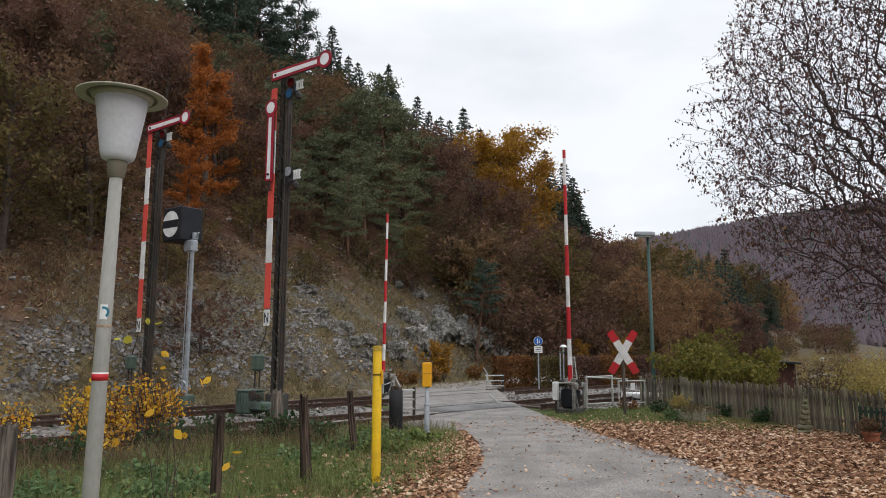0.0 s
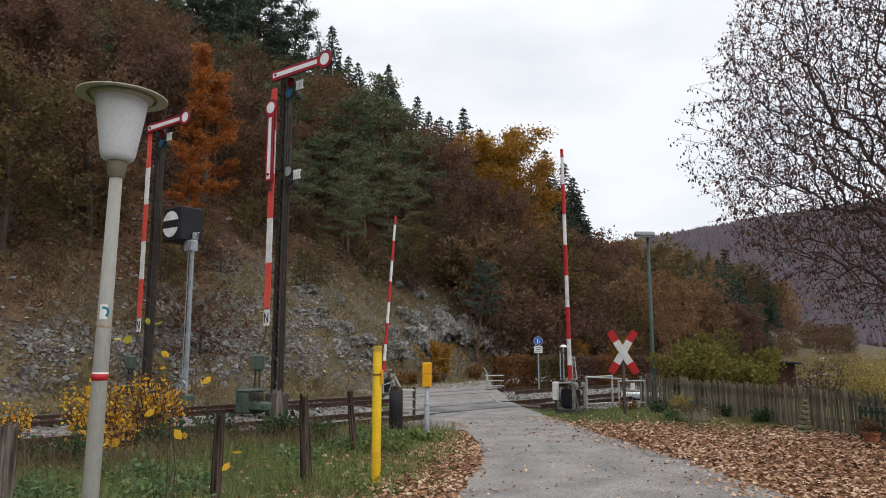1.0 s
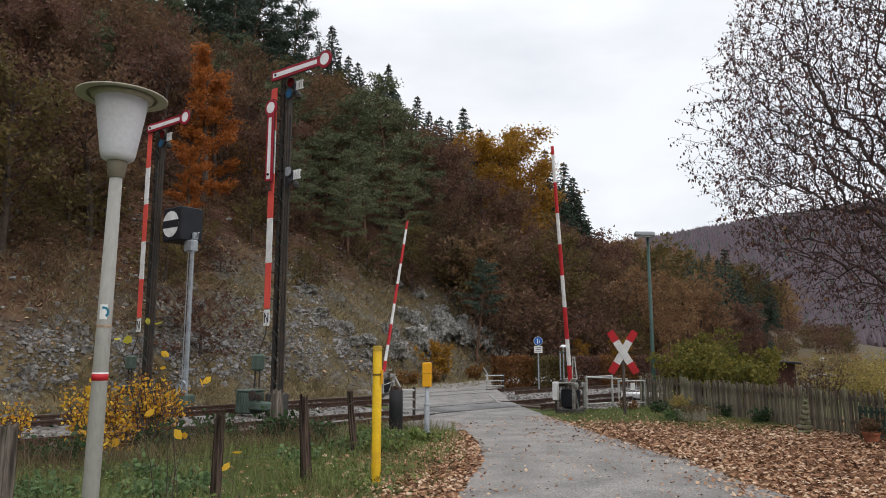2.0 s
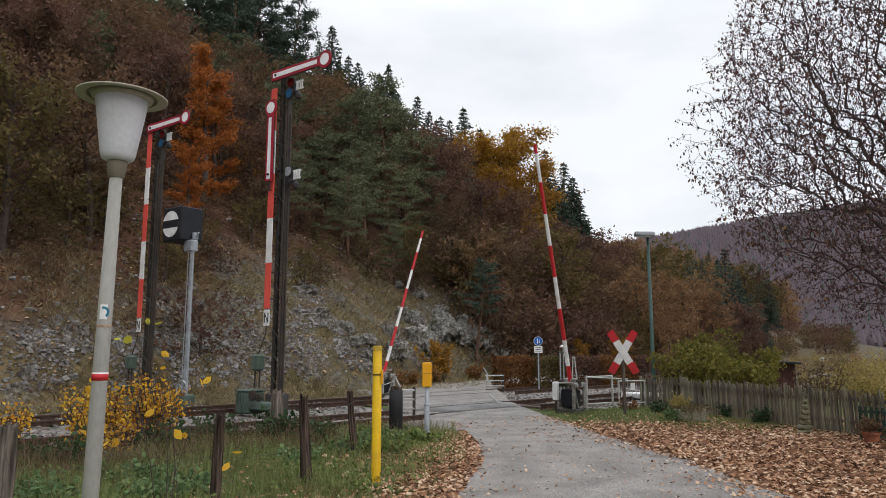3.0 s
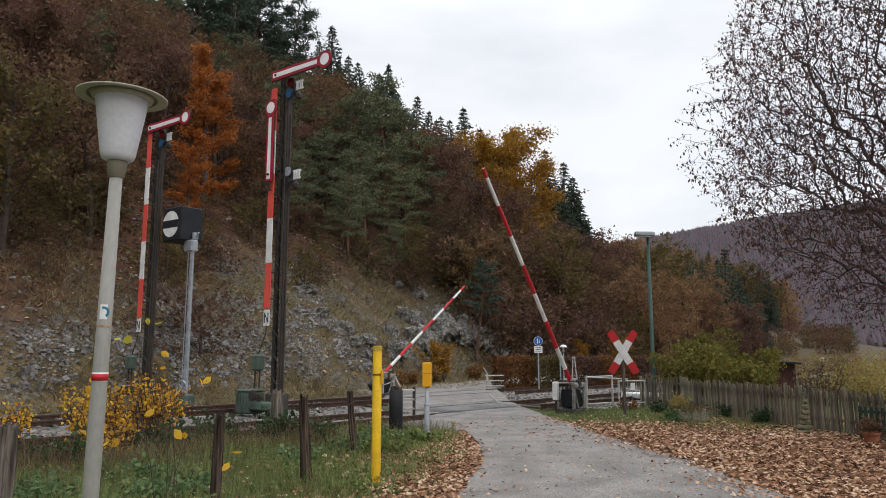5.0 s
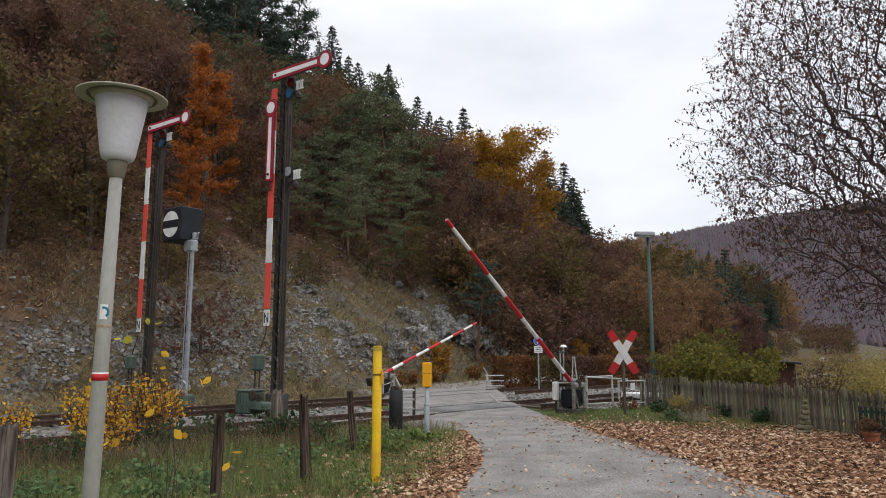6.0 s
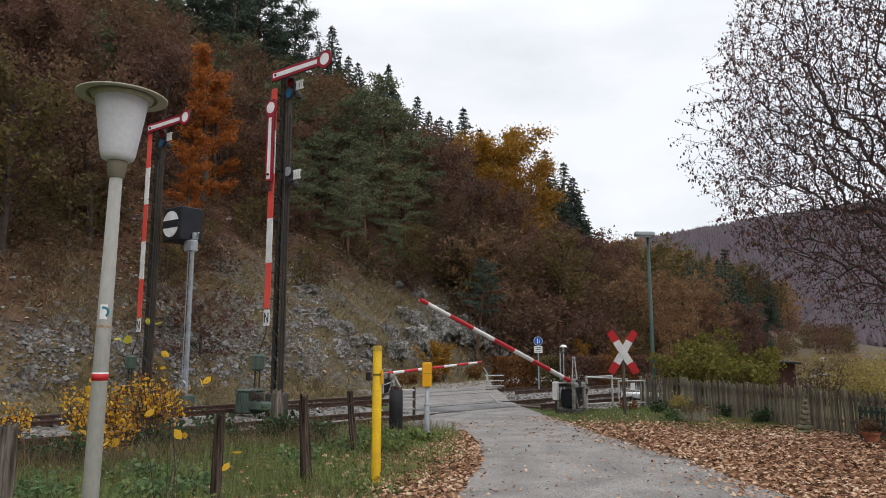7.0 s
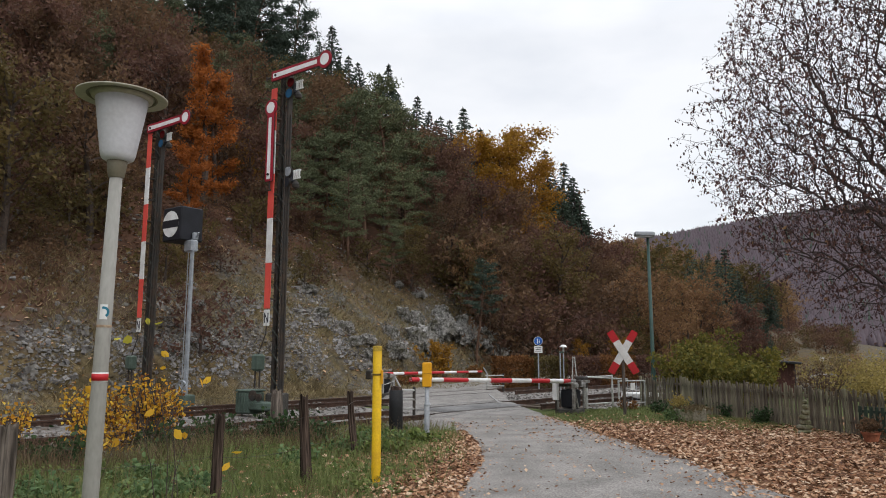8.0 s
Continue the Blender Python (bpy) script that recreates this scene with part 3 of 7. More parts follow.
def make_track(n_mid, name):
    track = thing(name, Matrix.Identity(4), "single rusty railway track on pale stone ballast", "railway track", kind="structure")
    turn = pose(0, 0, 0, 0, 0, math.degrees(TA) - 90)
    u0, u1 = crossing_span(n_mid)
    for n in (n_mid - 0.72, n_mid + 0.72):
        for a, b in ((-40, u0 - 0.25), (u1 + 0.25, 160)):
            c = rail_pt(n, (a + b) / 2, -0.085)
            s = Shape().prism(RAIL_OUT, b - a, Matrix.Translation(c) @ turn)
            part("rail", s, M_RAIL, track)
            s = Shape().box(c + Vector((0, 0, 0.152)), (0.05, b - a, 0.003), turn)
            part("rail_top", s, M_RAILTOP, track, "shiny worn running surface")
    first = None
    for k in range(-34, 130):
        s0 = k * 0.65 + 0.2
        if u0 - 0.4 < s0 < u1 + 0.4 or s0 > 60:
            continue
        if first is None:
            first = Shape().box((0, 0, 0), (0.26, 2.5, 0.14), None, 0.012).mesh("sleeper", M_SLEEPER)
        part("sleeper", first, M_SLEEPER, track, m=Matrix.Translation(rail_pt(n_mid, s0, -0.145)) @ pose(0, 0, 0, 0, 0, math.degrees(TA)))


def make_ballast():
    rng = np.random.default_rng(8)
    # the bed
    for side, (a, b) in enumerate(((-40.0, crossing_span(15)[0] - 0.3), (crossing_span(15)[1] + 0.3, 160.0))):
        rows = np.arange(a, min(b, 60), 0.5).tolist() + ([60, 90, 120, 160] if b > 60 else [b])
        prof = [(10.9, -0.16), (11.5, -0.10), (12.4, -0.075), (14.3, -0.075), (15.2, -0.085), (16.6, -0.085), (17.2, -0.075), (19.2, -0.075), (20.0, -0.1), (20.6, -0.16)]
        v = [rail_pt(n + rng.uniform(-0.05, 0.05), s, z + rng.uniform(-0.02, 0.02)) for s in rows for n, z in prof]
        k = len(prof)
        f = [(r * k + j, (r + 1) * k + j, (r + 1) * k + j + 1, r * k + j + 1) for r in range(len(rows) - 1) for j in range(k - 1)]
        bed = Shape()
        bed.add(v, f)
        solid("ballast_bed", bed, M_BALLAST, Matrix.Identity(4), "bed of pale grey railway ballast", "ballast", kind="structure", smooth=True)
    # loose stones on it
    nst = 6600
    s = np.concatenate([rng.uniform(-14, crossing_span(15)[0] - 0.3, 3800), rng.uniform(crossing_span(15)[1] + 0.3, 40, 2800)])
    n = rng.uniform(11.2, 20.4, nst)
    z = -0.08 + rng.uniform(-0.01, 0.035, nst)
    c = np.stack([TN.x * n + TU.x * s, TN.y * n + TU.y * s, z], -1)
    stones("ballast_stones", c, rng.uniform(0.035, 0.075, nst), M_BALLAST, rng, "loose pale ballast stones between the rails", "gravel")


def stones(name, centers, radius, material, rng, label, category, flat=0.75, tumble=1.0):
    """Angular stones, each a jittered box of six faces, in one mesh."""
    n = len(centers)
    cube = np.array([(x, y, z) for z in (-1, 1) for x, y in ((-1, -1), (1, -1), (1, 1), (-1, 1))], float) * 0.7
    P = cube[None] * rng.uniform(0.55, 1.25, (n, 8, 1)) * rng.uniform(0.6, 1.2, (n, 1, 3))
    q = rng.normal(size=(n, 4))
    q[:, 1:3] *= 0.22 if tumble < 1 else 1.0
    q /= np.linalg.norm(q, axis=1)[:, None]
    w, x, y, z = q.T
    R = np.stack([1 - 2 * (y * y + z * z), 2 * (x * y - z * w), 2 * (x * z + y * w), 2 * (x * y + z * w), 1 - 2 * (x * x + z * z), 2 * (y * z - x * w), 2 * (x * z - y * w), 2 * (y * z + x * w), 1 - 2 * (x * x + y * y)], -1).reshape(n, 3, 3)
    P = np.einsum("nij,nkj->nki", R, P)
    P[:, :, 2] *= flat
    V = (P * np.asarray(radius)[:, None, None] + np.asarray(centers)[:, None, :]).reshape(-1, 3)
    F0 = np.array([(3, 2, 1, 0), (4, 5, 6, 7), (0, 1, 5, 4), (1, 2, 6, 5), (2, 3, 7, 6), (3, 0, 4, 7)])
    F = (F0[None] + 8 * np.arange(n)[:, None, None]).reshape(-1, 4)
    return tagged(new(name, quads(name, V, F, material)), label, category, kind="stuff")


make_track(13.34, "railway_track_1")
make_track(18.12, "railway_track_2")
make_ballast()

# ---------------------------------------------------------------- the two barriers
NEAR_STRIPES = [0.41, 0.68, 0.83, 0.83, 0.82, 0.82, 0.82, 0.74, 0.23]
FAR_STRIPES = [0.46, 0.57, 0.75, 0.76, 0.75, 0.77, 0.75, 0.60, 0.33]


def make_barrier(px, py, pivot, turn, stripes, label):
    """A lowering barrier: steel stand with its drive, and a striped arm that swings about the pivot."""
    barrier = thing("level_crossing_barrier", pose(px, py, 0.0, 0, 0, turn), label, "barrier", group="barriers of the crossing")
    s = Shape().box((0.0, 0, 0.04), (0.62, 0.50, 0.13), None, 0.02)
    part("foundation", s, M_FOOTING, barrier, "dark stained concrete foot")
    for y in (-0.24, 0.24):
        s = Shape()
        s.box((-0.27, y, 0.42), (0.10, 0.06, 0.62), None, 0.01)
        s.box((0.27, y, 0.42), (0.10, 0.06, 0.62), None, 0.01)
        s.box((0, y, 0.70), (0.66, 0.06, 0.10), None, 0.01)
        s.tube((0.05, y, 0.14), (0.24, y, 0.62), 0.025, n=8)
        part("side_frame", s, M_STAND, barrier, "flaking light grey steel side frame")
    s = Shape().box((0.0, 0, 0.36), (0.42, 0.36, 0.46), None, 0.03)
    s.tube((0, -0.2, 0.42), (0, 0.2, 0.42), 0.16, n=20)
    part("drive_box", s, M_BLACK, barrier, "black winding drum and drive")
    s = Shape().box((0.0, 0, 0.755), (0.62, 0.50, 0.03), None, 0.008)
    part("top_plate", s, M_STAND, barrier)
    s = Shape().tube((0, -0.30, pivot), (0, 0.30, pivot), 0.035, n=12)
    s.box((0, -0.27, pivot - 0.05), (0.12, 0.05, 0.16), None, 0.01)
    s.box((0, 0.27, pivot - 0.05), (0.12, 0.05, 0.16), None, 0.01)
    part("pivot_shaft", s, M_IRON, barrier)
    s = Shape().tube((-0.30, -0.30, 0.1), (-0.30, -0.30, 0.62), 0.012, n=6)
    s.tube((-0.30, -0.30, 0.4), (0.25, -0.30, 0.52), 0.012, n=6)
    part("pull_rod", s, M_GREYWHITE, barrier)
    arm = new("arm")
    arm.parent = barrier
    total = sum(stripes)
    s = Shape().tube((-0.10, 0, 0), (total, 0, 0), 0.056, 0.040, 16)
    core = part("tube", s, M_WHITE, arm, "white painted arm tube", smooth=False)
    at = 0.0
    for i, w in enumerate(stripes):
        if i % 2 == 0:
            r0 = 0.056 - 0.016 * (at + 0.1) / total + 0.0025
            r1 = 0.056 - 0.016 * (at + w + 0.1) / total + 0.0025
            part("red_band", Shape().tube((at, 0, 0), (at + w, 0, 0), r0, r1, 16), M_RED, arm, "red painted band")
        at += w
    s = Shape()
    for y in (-0.16, 0.16):
        s.box((-0.33, y, 0.0), (0.80, 0.03, 0.07), None, 0.006)
    s.box((0.02, 0, 0), (0.10, 0.34, 0.10), None, 0.01)
    part("counterweight_lever", s, M_STAND, arm, "grey steel levers behind the pivot")
    s = Shape().box((-0.60, 0, -0.02), (0.30, 0.27, 0.30), None, 0.03)
    part("counterweight", s, M_IRON, arm, "dark cast counterweight")
    return barrier, arm


NEAR_BARRIER, NEAR_ARM = make_barrier(3.308, 18.5, 0.798, 230.4, NEAR_STRIPES, "red and white lowering barrier on a grey steel stand")
FAR_BARRIER, FAR_ARM = make_barrier(-2.097, 25.0, 0.768, 49.9, FAR_STRIPES, "red and white barrier beyond the rails, swinging down")
RELAY = thing("relay_box", pose(2.90, 18.35, 0, 0, 0, 50), "small white metal box on a short post beside the barrier", "box")
part("case", Shape().box((0, 0, 0.56), (0.15, 0.12, 0.46), None, 0.012), M_WHITE, RELAY)
part("post", Shape().tube((0, 0, -0.02), (0, 0, 0.36), 0.022, n=8), M_IRON, RELAY)


# ---------------------------------------------------------------- semaphore signals
SIGNAL_TURN = -36.0


def arm_outline(length, w, r):
    """A semaphore arm with a round end, in x and z."""
    pts = [(-0.18, -w * 0.55), (length - r * 0.8, -w / 2)]
    pts += [(length + r * math.cos(a), r * math.sin(a)) for a in np.linspace(-2.45, 2.45, 22)]
    pts += [(length - r * 0.8, w / 2), (-0.18, w * 0.55)]
    return pts


def make_arm(signal, pivot, angle):
    """Red-edged white arm in front of the mast, angle in degrees above the level."""
    holder = part("signal_arm", Shape().prism(arm_outline(1.86, 0.25, 0.23), 0.03), M_ARMRED, signal, "red-edged white semaphore arm", m=pose(*pivot, 0, -angle, 0))
    inner = [(-0.12, -0.065), (1.58, -0.055), (1.58, 0.055), (-0.12, 0.065)]
    part("white_stripe", Shape().prism(inner, 0.008, Matrix.Translation((0, -0.0195, 0))), M_ENAMEL, holder)
    ring = [(1.86 + 0.155 * math.cos(a), 0.155 * math.sin(a)) for a in np.linspace(0, 2 * math.pi, 28, endpoint=False)]
    part("white_disc", Shape().prism(ring, 0.008, Matrix.Translation((0, -0.0195, 0))), M_ENAMEL, holder)
    edge = [(x * 1.012 - 0.01, z * 1.10) for x, z in arm_outline(1.86, 0.25, 0.23)]
    part("arm_back", Shape().prism(edge, 0.012, Matrix.Translation((0, 0.022, 0))), M_IRON, holder, "dark stiffened rim of the arm")
    part("arm_tail", Shape().box((-0.30, 0.03, 0.0), (0.26, 0.03, 0.05), None, 0.006).tube((-0.42, 0.03, -0.06), (-0.42, 0.03, 0.06), 0.025, n=8), M_IRON, holder)
    part("arm_pivot", Shape().tube((0, -0.05, 0), (0, 0.22, 0), 0.035, n=10), M_IRON, holder)
    return holder


def make_lantern(signal, z, up):
    """Spectacle with coloured glasses, lamp and slatted white screen beside the mast."""
    s = Shape().box((0.26, 0.02, z), (0.20, 0.20, 0.30), None, 0.02)
    s.tube((0.26, 0.02, z + 0.15), (0.26, 0.02, z + 0.22), 0.06, 0.03, 10)
    lamp = part("signal_lamp", s, M_BLACK, signal, "black oil-lamp housing", smooth=False)
    top, low = (M_LENSRED, M_LENSBLUE) if up else (M_GALV, M_BLACK)
    for dz, mtl, dx in ((0.12, top, 0.30), (-0.17, low, 0.24)):
        part("spectacle_glass", Shape().tube((dx, -0.15, z + dz), (dx, -0.12, z + dz), 0.125, n=20), mtl, lamp)
        part("spectacle_ring", Shape().tube((dx, -0.135, z + dz), (dx, -0.105, z + dz), 0.145, n=20), M_IRON, lamp)
    s = Shape()
    for i in range(4):
        s.box((0.46 + 0.07 * i, -0.06, z + 0.02), (0.045, 0.02, 0.26), None, 0.004)
    s.box((0.56, -0.045, z + 0.12), (0.30, 0.012, 0.03))
    s.box((0.56, -0.045, z - 0.08), (0.30, 0.012, 0.03))
    part("slatted_screen", s, M_WHITE, lamp, "white slatted lamp screen")
    s = Shape().lathe([(0.02, -0.34), (0.09, -0.30), (0.10, -0.22), (0.05, -0.14), (0.015, -0.10)], 14, (0.44, 0.02, z))
    part("lamp_vent", s, M_IRON, lamp)


def make_semaphore(m, two_arms, H, label):
    signal = thing("semaphore_signal", m, label, "railway signal", group="semaphores of the station")
    for x in (-0.16, 0.15):
        s = Shape().box((x, 0, H / 2), (0.045, 0.14, H), None, 0.006)
        s.box((x + (0.03 if x < 0 else -0.03), 0.055, H / 2), (0.05, 0.02, H))
        s.box((x + (0.03 if x < 0 else -0.03), -0.055, H / 2), (0.05, 0.02, H))
        part("mast_channel", s, M_IRON, signal, "dark rusty steel channel")
    s = Shape()
    k = 0
    z = 0.5
    while z < H - 0.4:
        for y in (-0.07, 0.07):
            a, b = ((-0.16, y, z), (0.15, y, z + 0.30)) if k % 2 else ((0.15, y, z), (-0.16, y, z + 0.30))
            s.tube(a, b, 0.016, n=5)
        k += 1
        z += 0.30
    part("lattice", s, M_LATTICE, signal, "riveted dark green lattice bars")
    s = Shape()
    for y in (-0.16, 0.0):
        s.tube((0.20, y, 0.5), (0.20, y, H - 1.2), 0.016, n=6)
    part("pull_rod", s, M_IRON, signal)
    for i in range(26):
        part("rung", Shape().box((-0.19, -0.02, 0.8 + 0.3 * i), (0.14, 0.03, 0.025)), M_IRON, signal)
    # the striped mast board stands in front
    for i in range(5):
        z0 = 2.55 + 1.2 * i
        s = Shape().box((-0.22, -0.24, z0 + 0.6), (0.22, 0.03, 1.197), None, 0.004)
        part("mast_board", s, M_WHITE if i % 2 else M_CORAL, signal, "white board panel" if i % 2 else "faded red board panel")
    for i in range(9):
        part("board_bracket", Shape().box((-0.16, -0.15, 2.8 + 0.7 * i), (0.12, 0.18, 0.04)), M_IRON, signal)
    plate = part("sign_plate", Shape().box((-0.22, -0.24, 2.31), (0.22, 0.02, 0.42), None, 0.004), M_WHITE, signal, "small white plate with dark marks")
    mark = Shape()
    for x in (-0.065, 0.065):
        mark.box((-0.22 + x, -0.2535, 2.31), (0.035, 0.004, 0.26))
    mark.box((-0.22, -0.2535, 2.31), (0.03, 0.004, 0.22), pose(0, 0, 0, 0, -30, 0))
    part("plate_mark", mark, M_INK, plate)
    make_arm(signal, (-0.10, -0.30, H - 0.12), 0)
    make_lantern(signal, H - 0.48, True)
    if two_arms:
        make_arm(signal, (-0.22, -0.34, 6.12), 90)
        make_lantern(signal, 6.05, False)
    s = Shape().lathe([(0.0, H + 0.16), (0.10, H + 0.15), (0.16, H + 0.05), (0.15, H), (0.0, H)], 14, (0.02, 0, 0))
    s.path([(-0.12, 0, H), (-0.10, 0, H + 0.22), (0.02, 0, H + 0.30), (0.14, 0, H + 0.22), (0.14, 0, H)], 0.014)
    part("mast_cap", s, M_IRON, signal)
    # drive at the foot
    s = Shape().box((0.01, 0, 0.10), (0.46, 0.42, 0.56), None, 0.03)
    part("foot_block", s, M_FOOTING, signal, "concrete mast foot")
    s = Shape().box((-0.62, -0.35, 0.14), (0.56, 0.50, 0.56), None, 0.04)
    s.box((-0.06, -0.42, 0.08), (0.62, 0.40, 0.20), None, 0.03)
    part("drive_case", s, M_IRONGREEN, signal, "green cast drive case")
    for x, z, r0 in ((-0.22, 0.34, 0.13), (0.02, 0.30, 0.10)):
        part("pulley", Shape().lathe([(0.02, -0.025), (r0, -0.025), (r0, -0.014), (r0 * 0.8, 0.0), (r0, 0.014), (r0, 0.025), (0.02, 0.025)], 18), M_IRON, signal, "dark grooved wire pulley", m=pose(x, -0.60, z, 90, 0, 0))
    s = Shape().box((-0.62, -0.35, 0.445), (0.60, 0.54, 0.05), None, 0.02)
    for i in range(5):
        s.box((-0.84 + 0.11 * i, -0.61, 0.15), (0.02, 0.03, 0.46), None, 0.004)
    part("ribbed_lid", s, M_IRONGREEN, signal)
    s = Shape().box((-0.42, -0.30, 1.16), (0.30, 0.26, 0.44), None, 0.05)
    part("coupling_box", s, M_IRONGREEN, signal, "green round-edged coupling box")
    for x in (-0.52, -0.34):
        part("stand_rod", Shape().tube((x, -0.30, 0.5), (x, -0.30, 0.96), 0.022, n=8), M_IRON, signal)
    s = Shape().path([(-0.42, -0.30, 1.36), (-0.22, -0.25, 1.9), (-0.20, -0.2, 3.2)], 0.016)
    part("bent_rod", s, M_IRON, signal)
    return signal


make_semaphore(pose(-4.28, 18.4, 0.12, 0, 0, SIGNAL_TURN), True, 9.0, "two-armed red and white semaphore at stop on a lattice mast")
make_semaphore(pose(-9.16, 22.0, 0.05, 0, 0, SIGNAL_TURN), False, 8.75, "one-armed red and white semaphore at stop by the hill foot")


def make_shunt_signal():
    sig = thing("shunting_signal", pose(-7.73, 21.4, 0.0, 0, 0, SIGNAL_TURN), "black box signal with a barred white disc on a steel pole", "railway signal")
    s = Shape().tube((0, 0, 0), (0, 0, 4.95), 0.075, 0.06, 14)
    part("pole", s, M_GALV, sig, "grey galvanised pole")
    s = Shape().tube((0.11, -0.06, 0.5), (0.11, -0.06, 4.8), 0.018, n=6)
    s.tube((-0.11, -0.06, 0.5), (-0.11, -0.06, 4.8), 0.014, n=6)
    for z in (1.2, 2.4, 3.6, 4.6):
        s.box((0, -0.05, z), (0.26, 0.05, 0.05))
    part("wire_guide", s, M_GALV, sig)
    case = part("signal_case", Shape().box((-0.60, 0.02, 5.48), (0.98, 0.78, 1.06), None, 0.03), M_BLACK, sig, "black sheet-metal case")
    R = 0.41
    disc = [(-0.66 + R * math.cos(a), 5.48 + R * math.sin(a)) for a in np.linspace(0, 2 * math.pi, 36, endpoint=False)]
    part("white_disc", Shape().prism(disc, 0.01, Matrix.Translation((0, -0.376, 0))), M_WHITE, case)
    part("black_bar", Shape().box((-0.66, -0.384, 5.48), (0.84, 0.006, 0.24)), M_BLACK, case)
    s = Shape().box((-0.04, 0.1, 5.1), (0.12, 0.18, 0.22), None, 0.02)
    s.tube((-0.1, 0.1, 4.95), (0.14, 0.1, 5.2), 0.03, n=8)
    part("lamp_bracket", s, M_GALV, sig)
    s = Shape().box((-0.08, 0, 4.78), (0.4, 0.25, 0.36), None, 0.03)
    part("case_mount", s, M_GALV, sig)
    s = Shape()
    for i in range(20):
        a0, a1 = 2 * math.pi * i / 20, 2 * math.pi * (i + 1) / 20
        s.tube((0.05 + 0.24 * math.cos(a0), -0.16, 0.45 + 0.24 * math.sin(a0)), (0.05 + 0.24 * math.cos(a1), -0.16, 0.45 + 0.24 * math.sin(a1)), 0.03, n=6)
    for a in (0.3, 1.35, 2.4):
        s.tube((0.05 - 0.22 * math.cos(a), -0.16, 0.45 - 0.22 * math.sin(a)), (0.05 + 0.22 * math.cos(a), -0.16, 0.45 + 0.22 * math.sin(a)), 0.015, n=6)
    part("wire_wheel", s, M_GALV, sig, "grey spoked wire pulley")
    s = Shape().box((0, 0, 0.1), (0.5, 0.4, 0.35), None, 0.03)
    part("foot", s, M_IRONGREEN, sig)


make_shunt_signal()

# ---------------------------------------------------------------- street furniture


def make_park_lamp():
    lamp = thing("park_lamp", pose(-2.042, 4.2, 0, 0, 0.7, 0), "cream park lamp with a tapered opal shade and wide hat", "street lamp")
    part("pole", Shape().lathe([(0.047, 0), (0.045, 1.2), (0.0365, 2.66), (0.0, 2.665)], 28), M_LAMPPOST, lamp, "aged cream painted pole", smooth=True)
    part("collar", Shape().lathe([(0.040, 2.645), (0.047, 2.655), (0.056, 2.72), (0.059, 2.752), (0.052, 2.758), (0.0, 2.76)], 28), M_LAMPCOLLAR, lamp, "olive cast collar", smooth=True)
    part("shade", Shape().lathe([(0.0, 2.748), (0.07, 2.752), (0.092, 2.765), (0.102, 2.792), (0.118, 2.90), (0.142, 3.06), (0.158, 3.165), (0.0, 3.165)], 48), M_OPAL, lamp, "white opal tapered shade with slight dirt", smooth=True)
    part("hat_rib", Shape().lathe([(0.186, 3.1665), (0.194, 3.1585), (0.200, 3.1575), (0.206, 3.1625)], 48), M_LAMPCOLLAR, lamp, "brown rib under the hat", smooth=True)
    part("shade_rim", Shape().lathe([(0.154, 3.142), (0.176, 3.150), (0.178, 3.172), (0.150, 3.18)], 48), M_LAMPHAT, lamp, smooth=True)
    part("hat", Shape().lathe([(0.0, 3.170), (0.176, 3.170), (0.258, 3.154), (0.266, 3.158), (0.266, 3.164), (0.18, 3.186), (0.06, 3.206), (0.0, 3.209)], 56), M_LAMPHAT, lamp, "cream enamelled flat hat", smooth=True)
    r = 0.0442
    band = part("red_band", Shape().lathe([(r, 1.422), (r + 0.0015, 1.422), (r + 0.0015, 1.462), (r, 1.462)], 28), M_RED, lamp, "red reflective band", smooth=True)
    part("white_edge", Shape().lathe([(r, 1.414), (r + 0.001, 1.414), (r + 0.001, 1.470), (r, 1.470)], 28), M_WHITE, lamp, smooth=True)
    # a small sticker wraps the front of the pole
    s = Shape()
    n = 8
    rr = 0.0424
    vs = [(rr * math.sin(a), -rr * math.cos(a), z) for z in (1.78, 1.868) for a in np.linspace(-0.30, 0.75, n)]
    s.add(vs, [(i, i + 1, n + i + 1, n + i) for i in range(n - 1)])
    sticker = part("sticker", s, M_WHITE, lamp, "white sticker with a blue-green arc")
    s = Shape()
    for i in range(8):
        t0, t1 = 2.9 * i / 8 - 1.0, 2.9 * (i + 1) / 8 - 1.0
        quad = []
        for t, q in ((t0, 0.020), (t1, 0.020), (t1, 0.034), (t0, 0.034)):
            a = 0.20 + q * math.cos(t) / rr
            quad.append(((rr + 0.0012) * math.sin(a), -(rr + 0.0012) * math.cos(a), 1.822 + q * math.sin(t)))
        s.add(quad, [(0, 1, 2, 3)])
    part("sticker_arc", s, M_STICKER, sticker)
    part("rust_ring", Shape().lathe([(0.0424, 1.732), (0.0431, 1.735), (0.0431, 1.746), (0.0424, 1.748)], 24), mat("rust_stain", (0.25, 0.12, 0.06), 0.9, 0.4, 30, 20, 0.2, tint=(0.34, 0.26, 0.18)), lamp, smooth=True)


make_park_lamp()


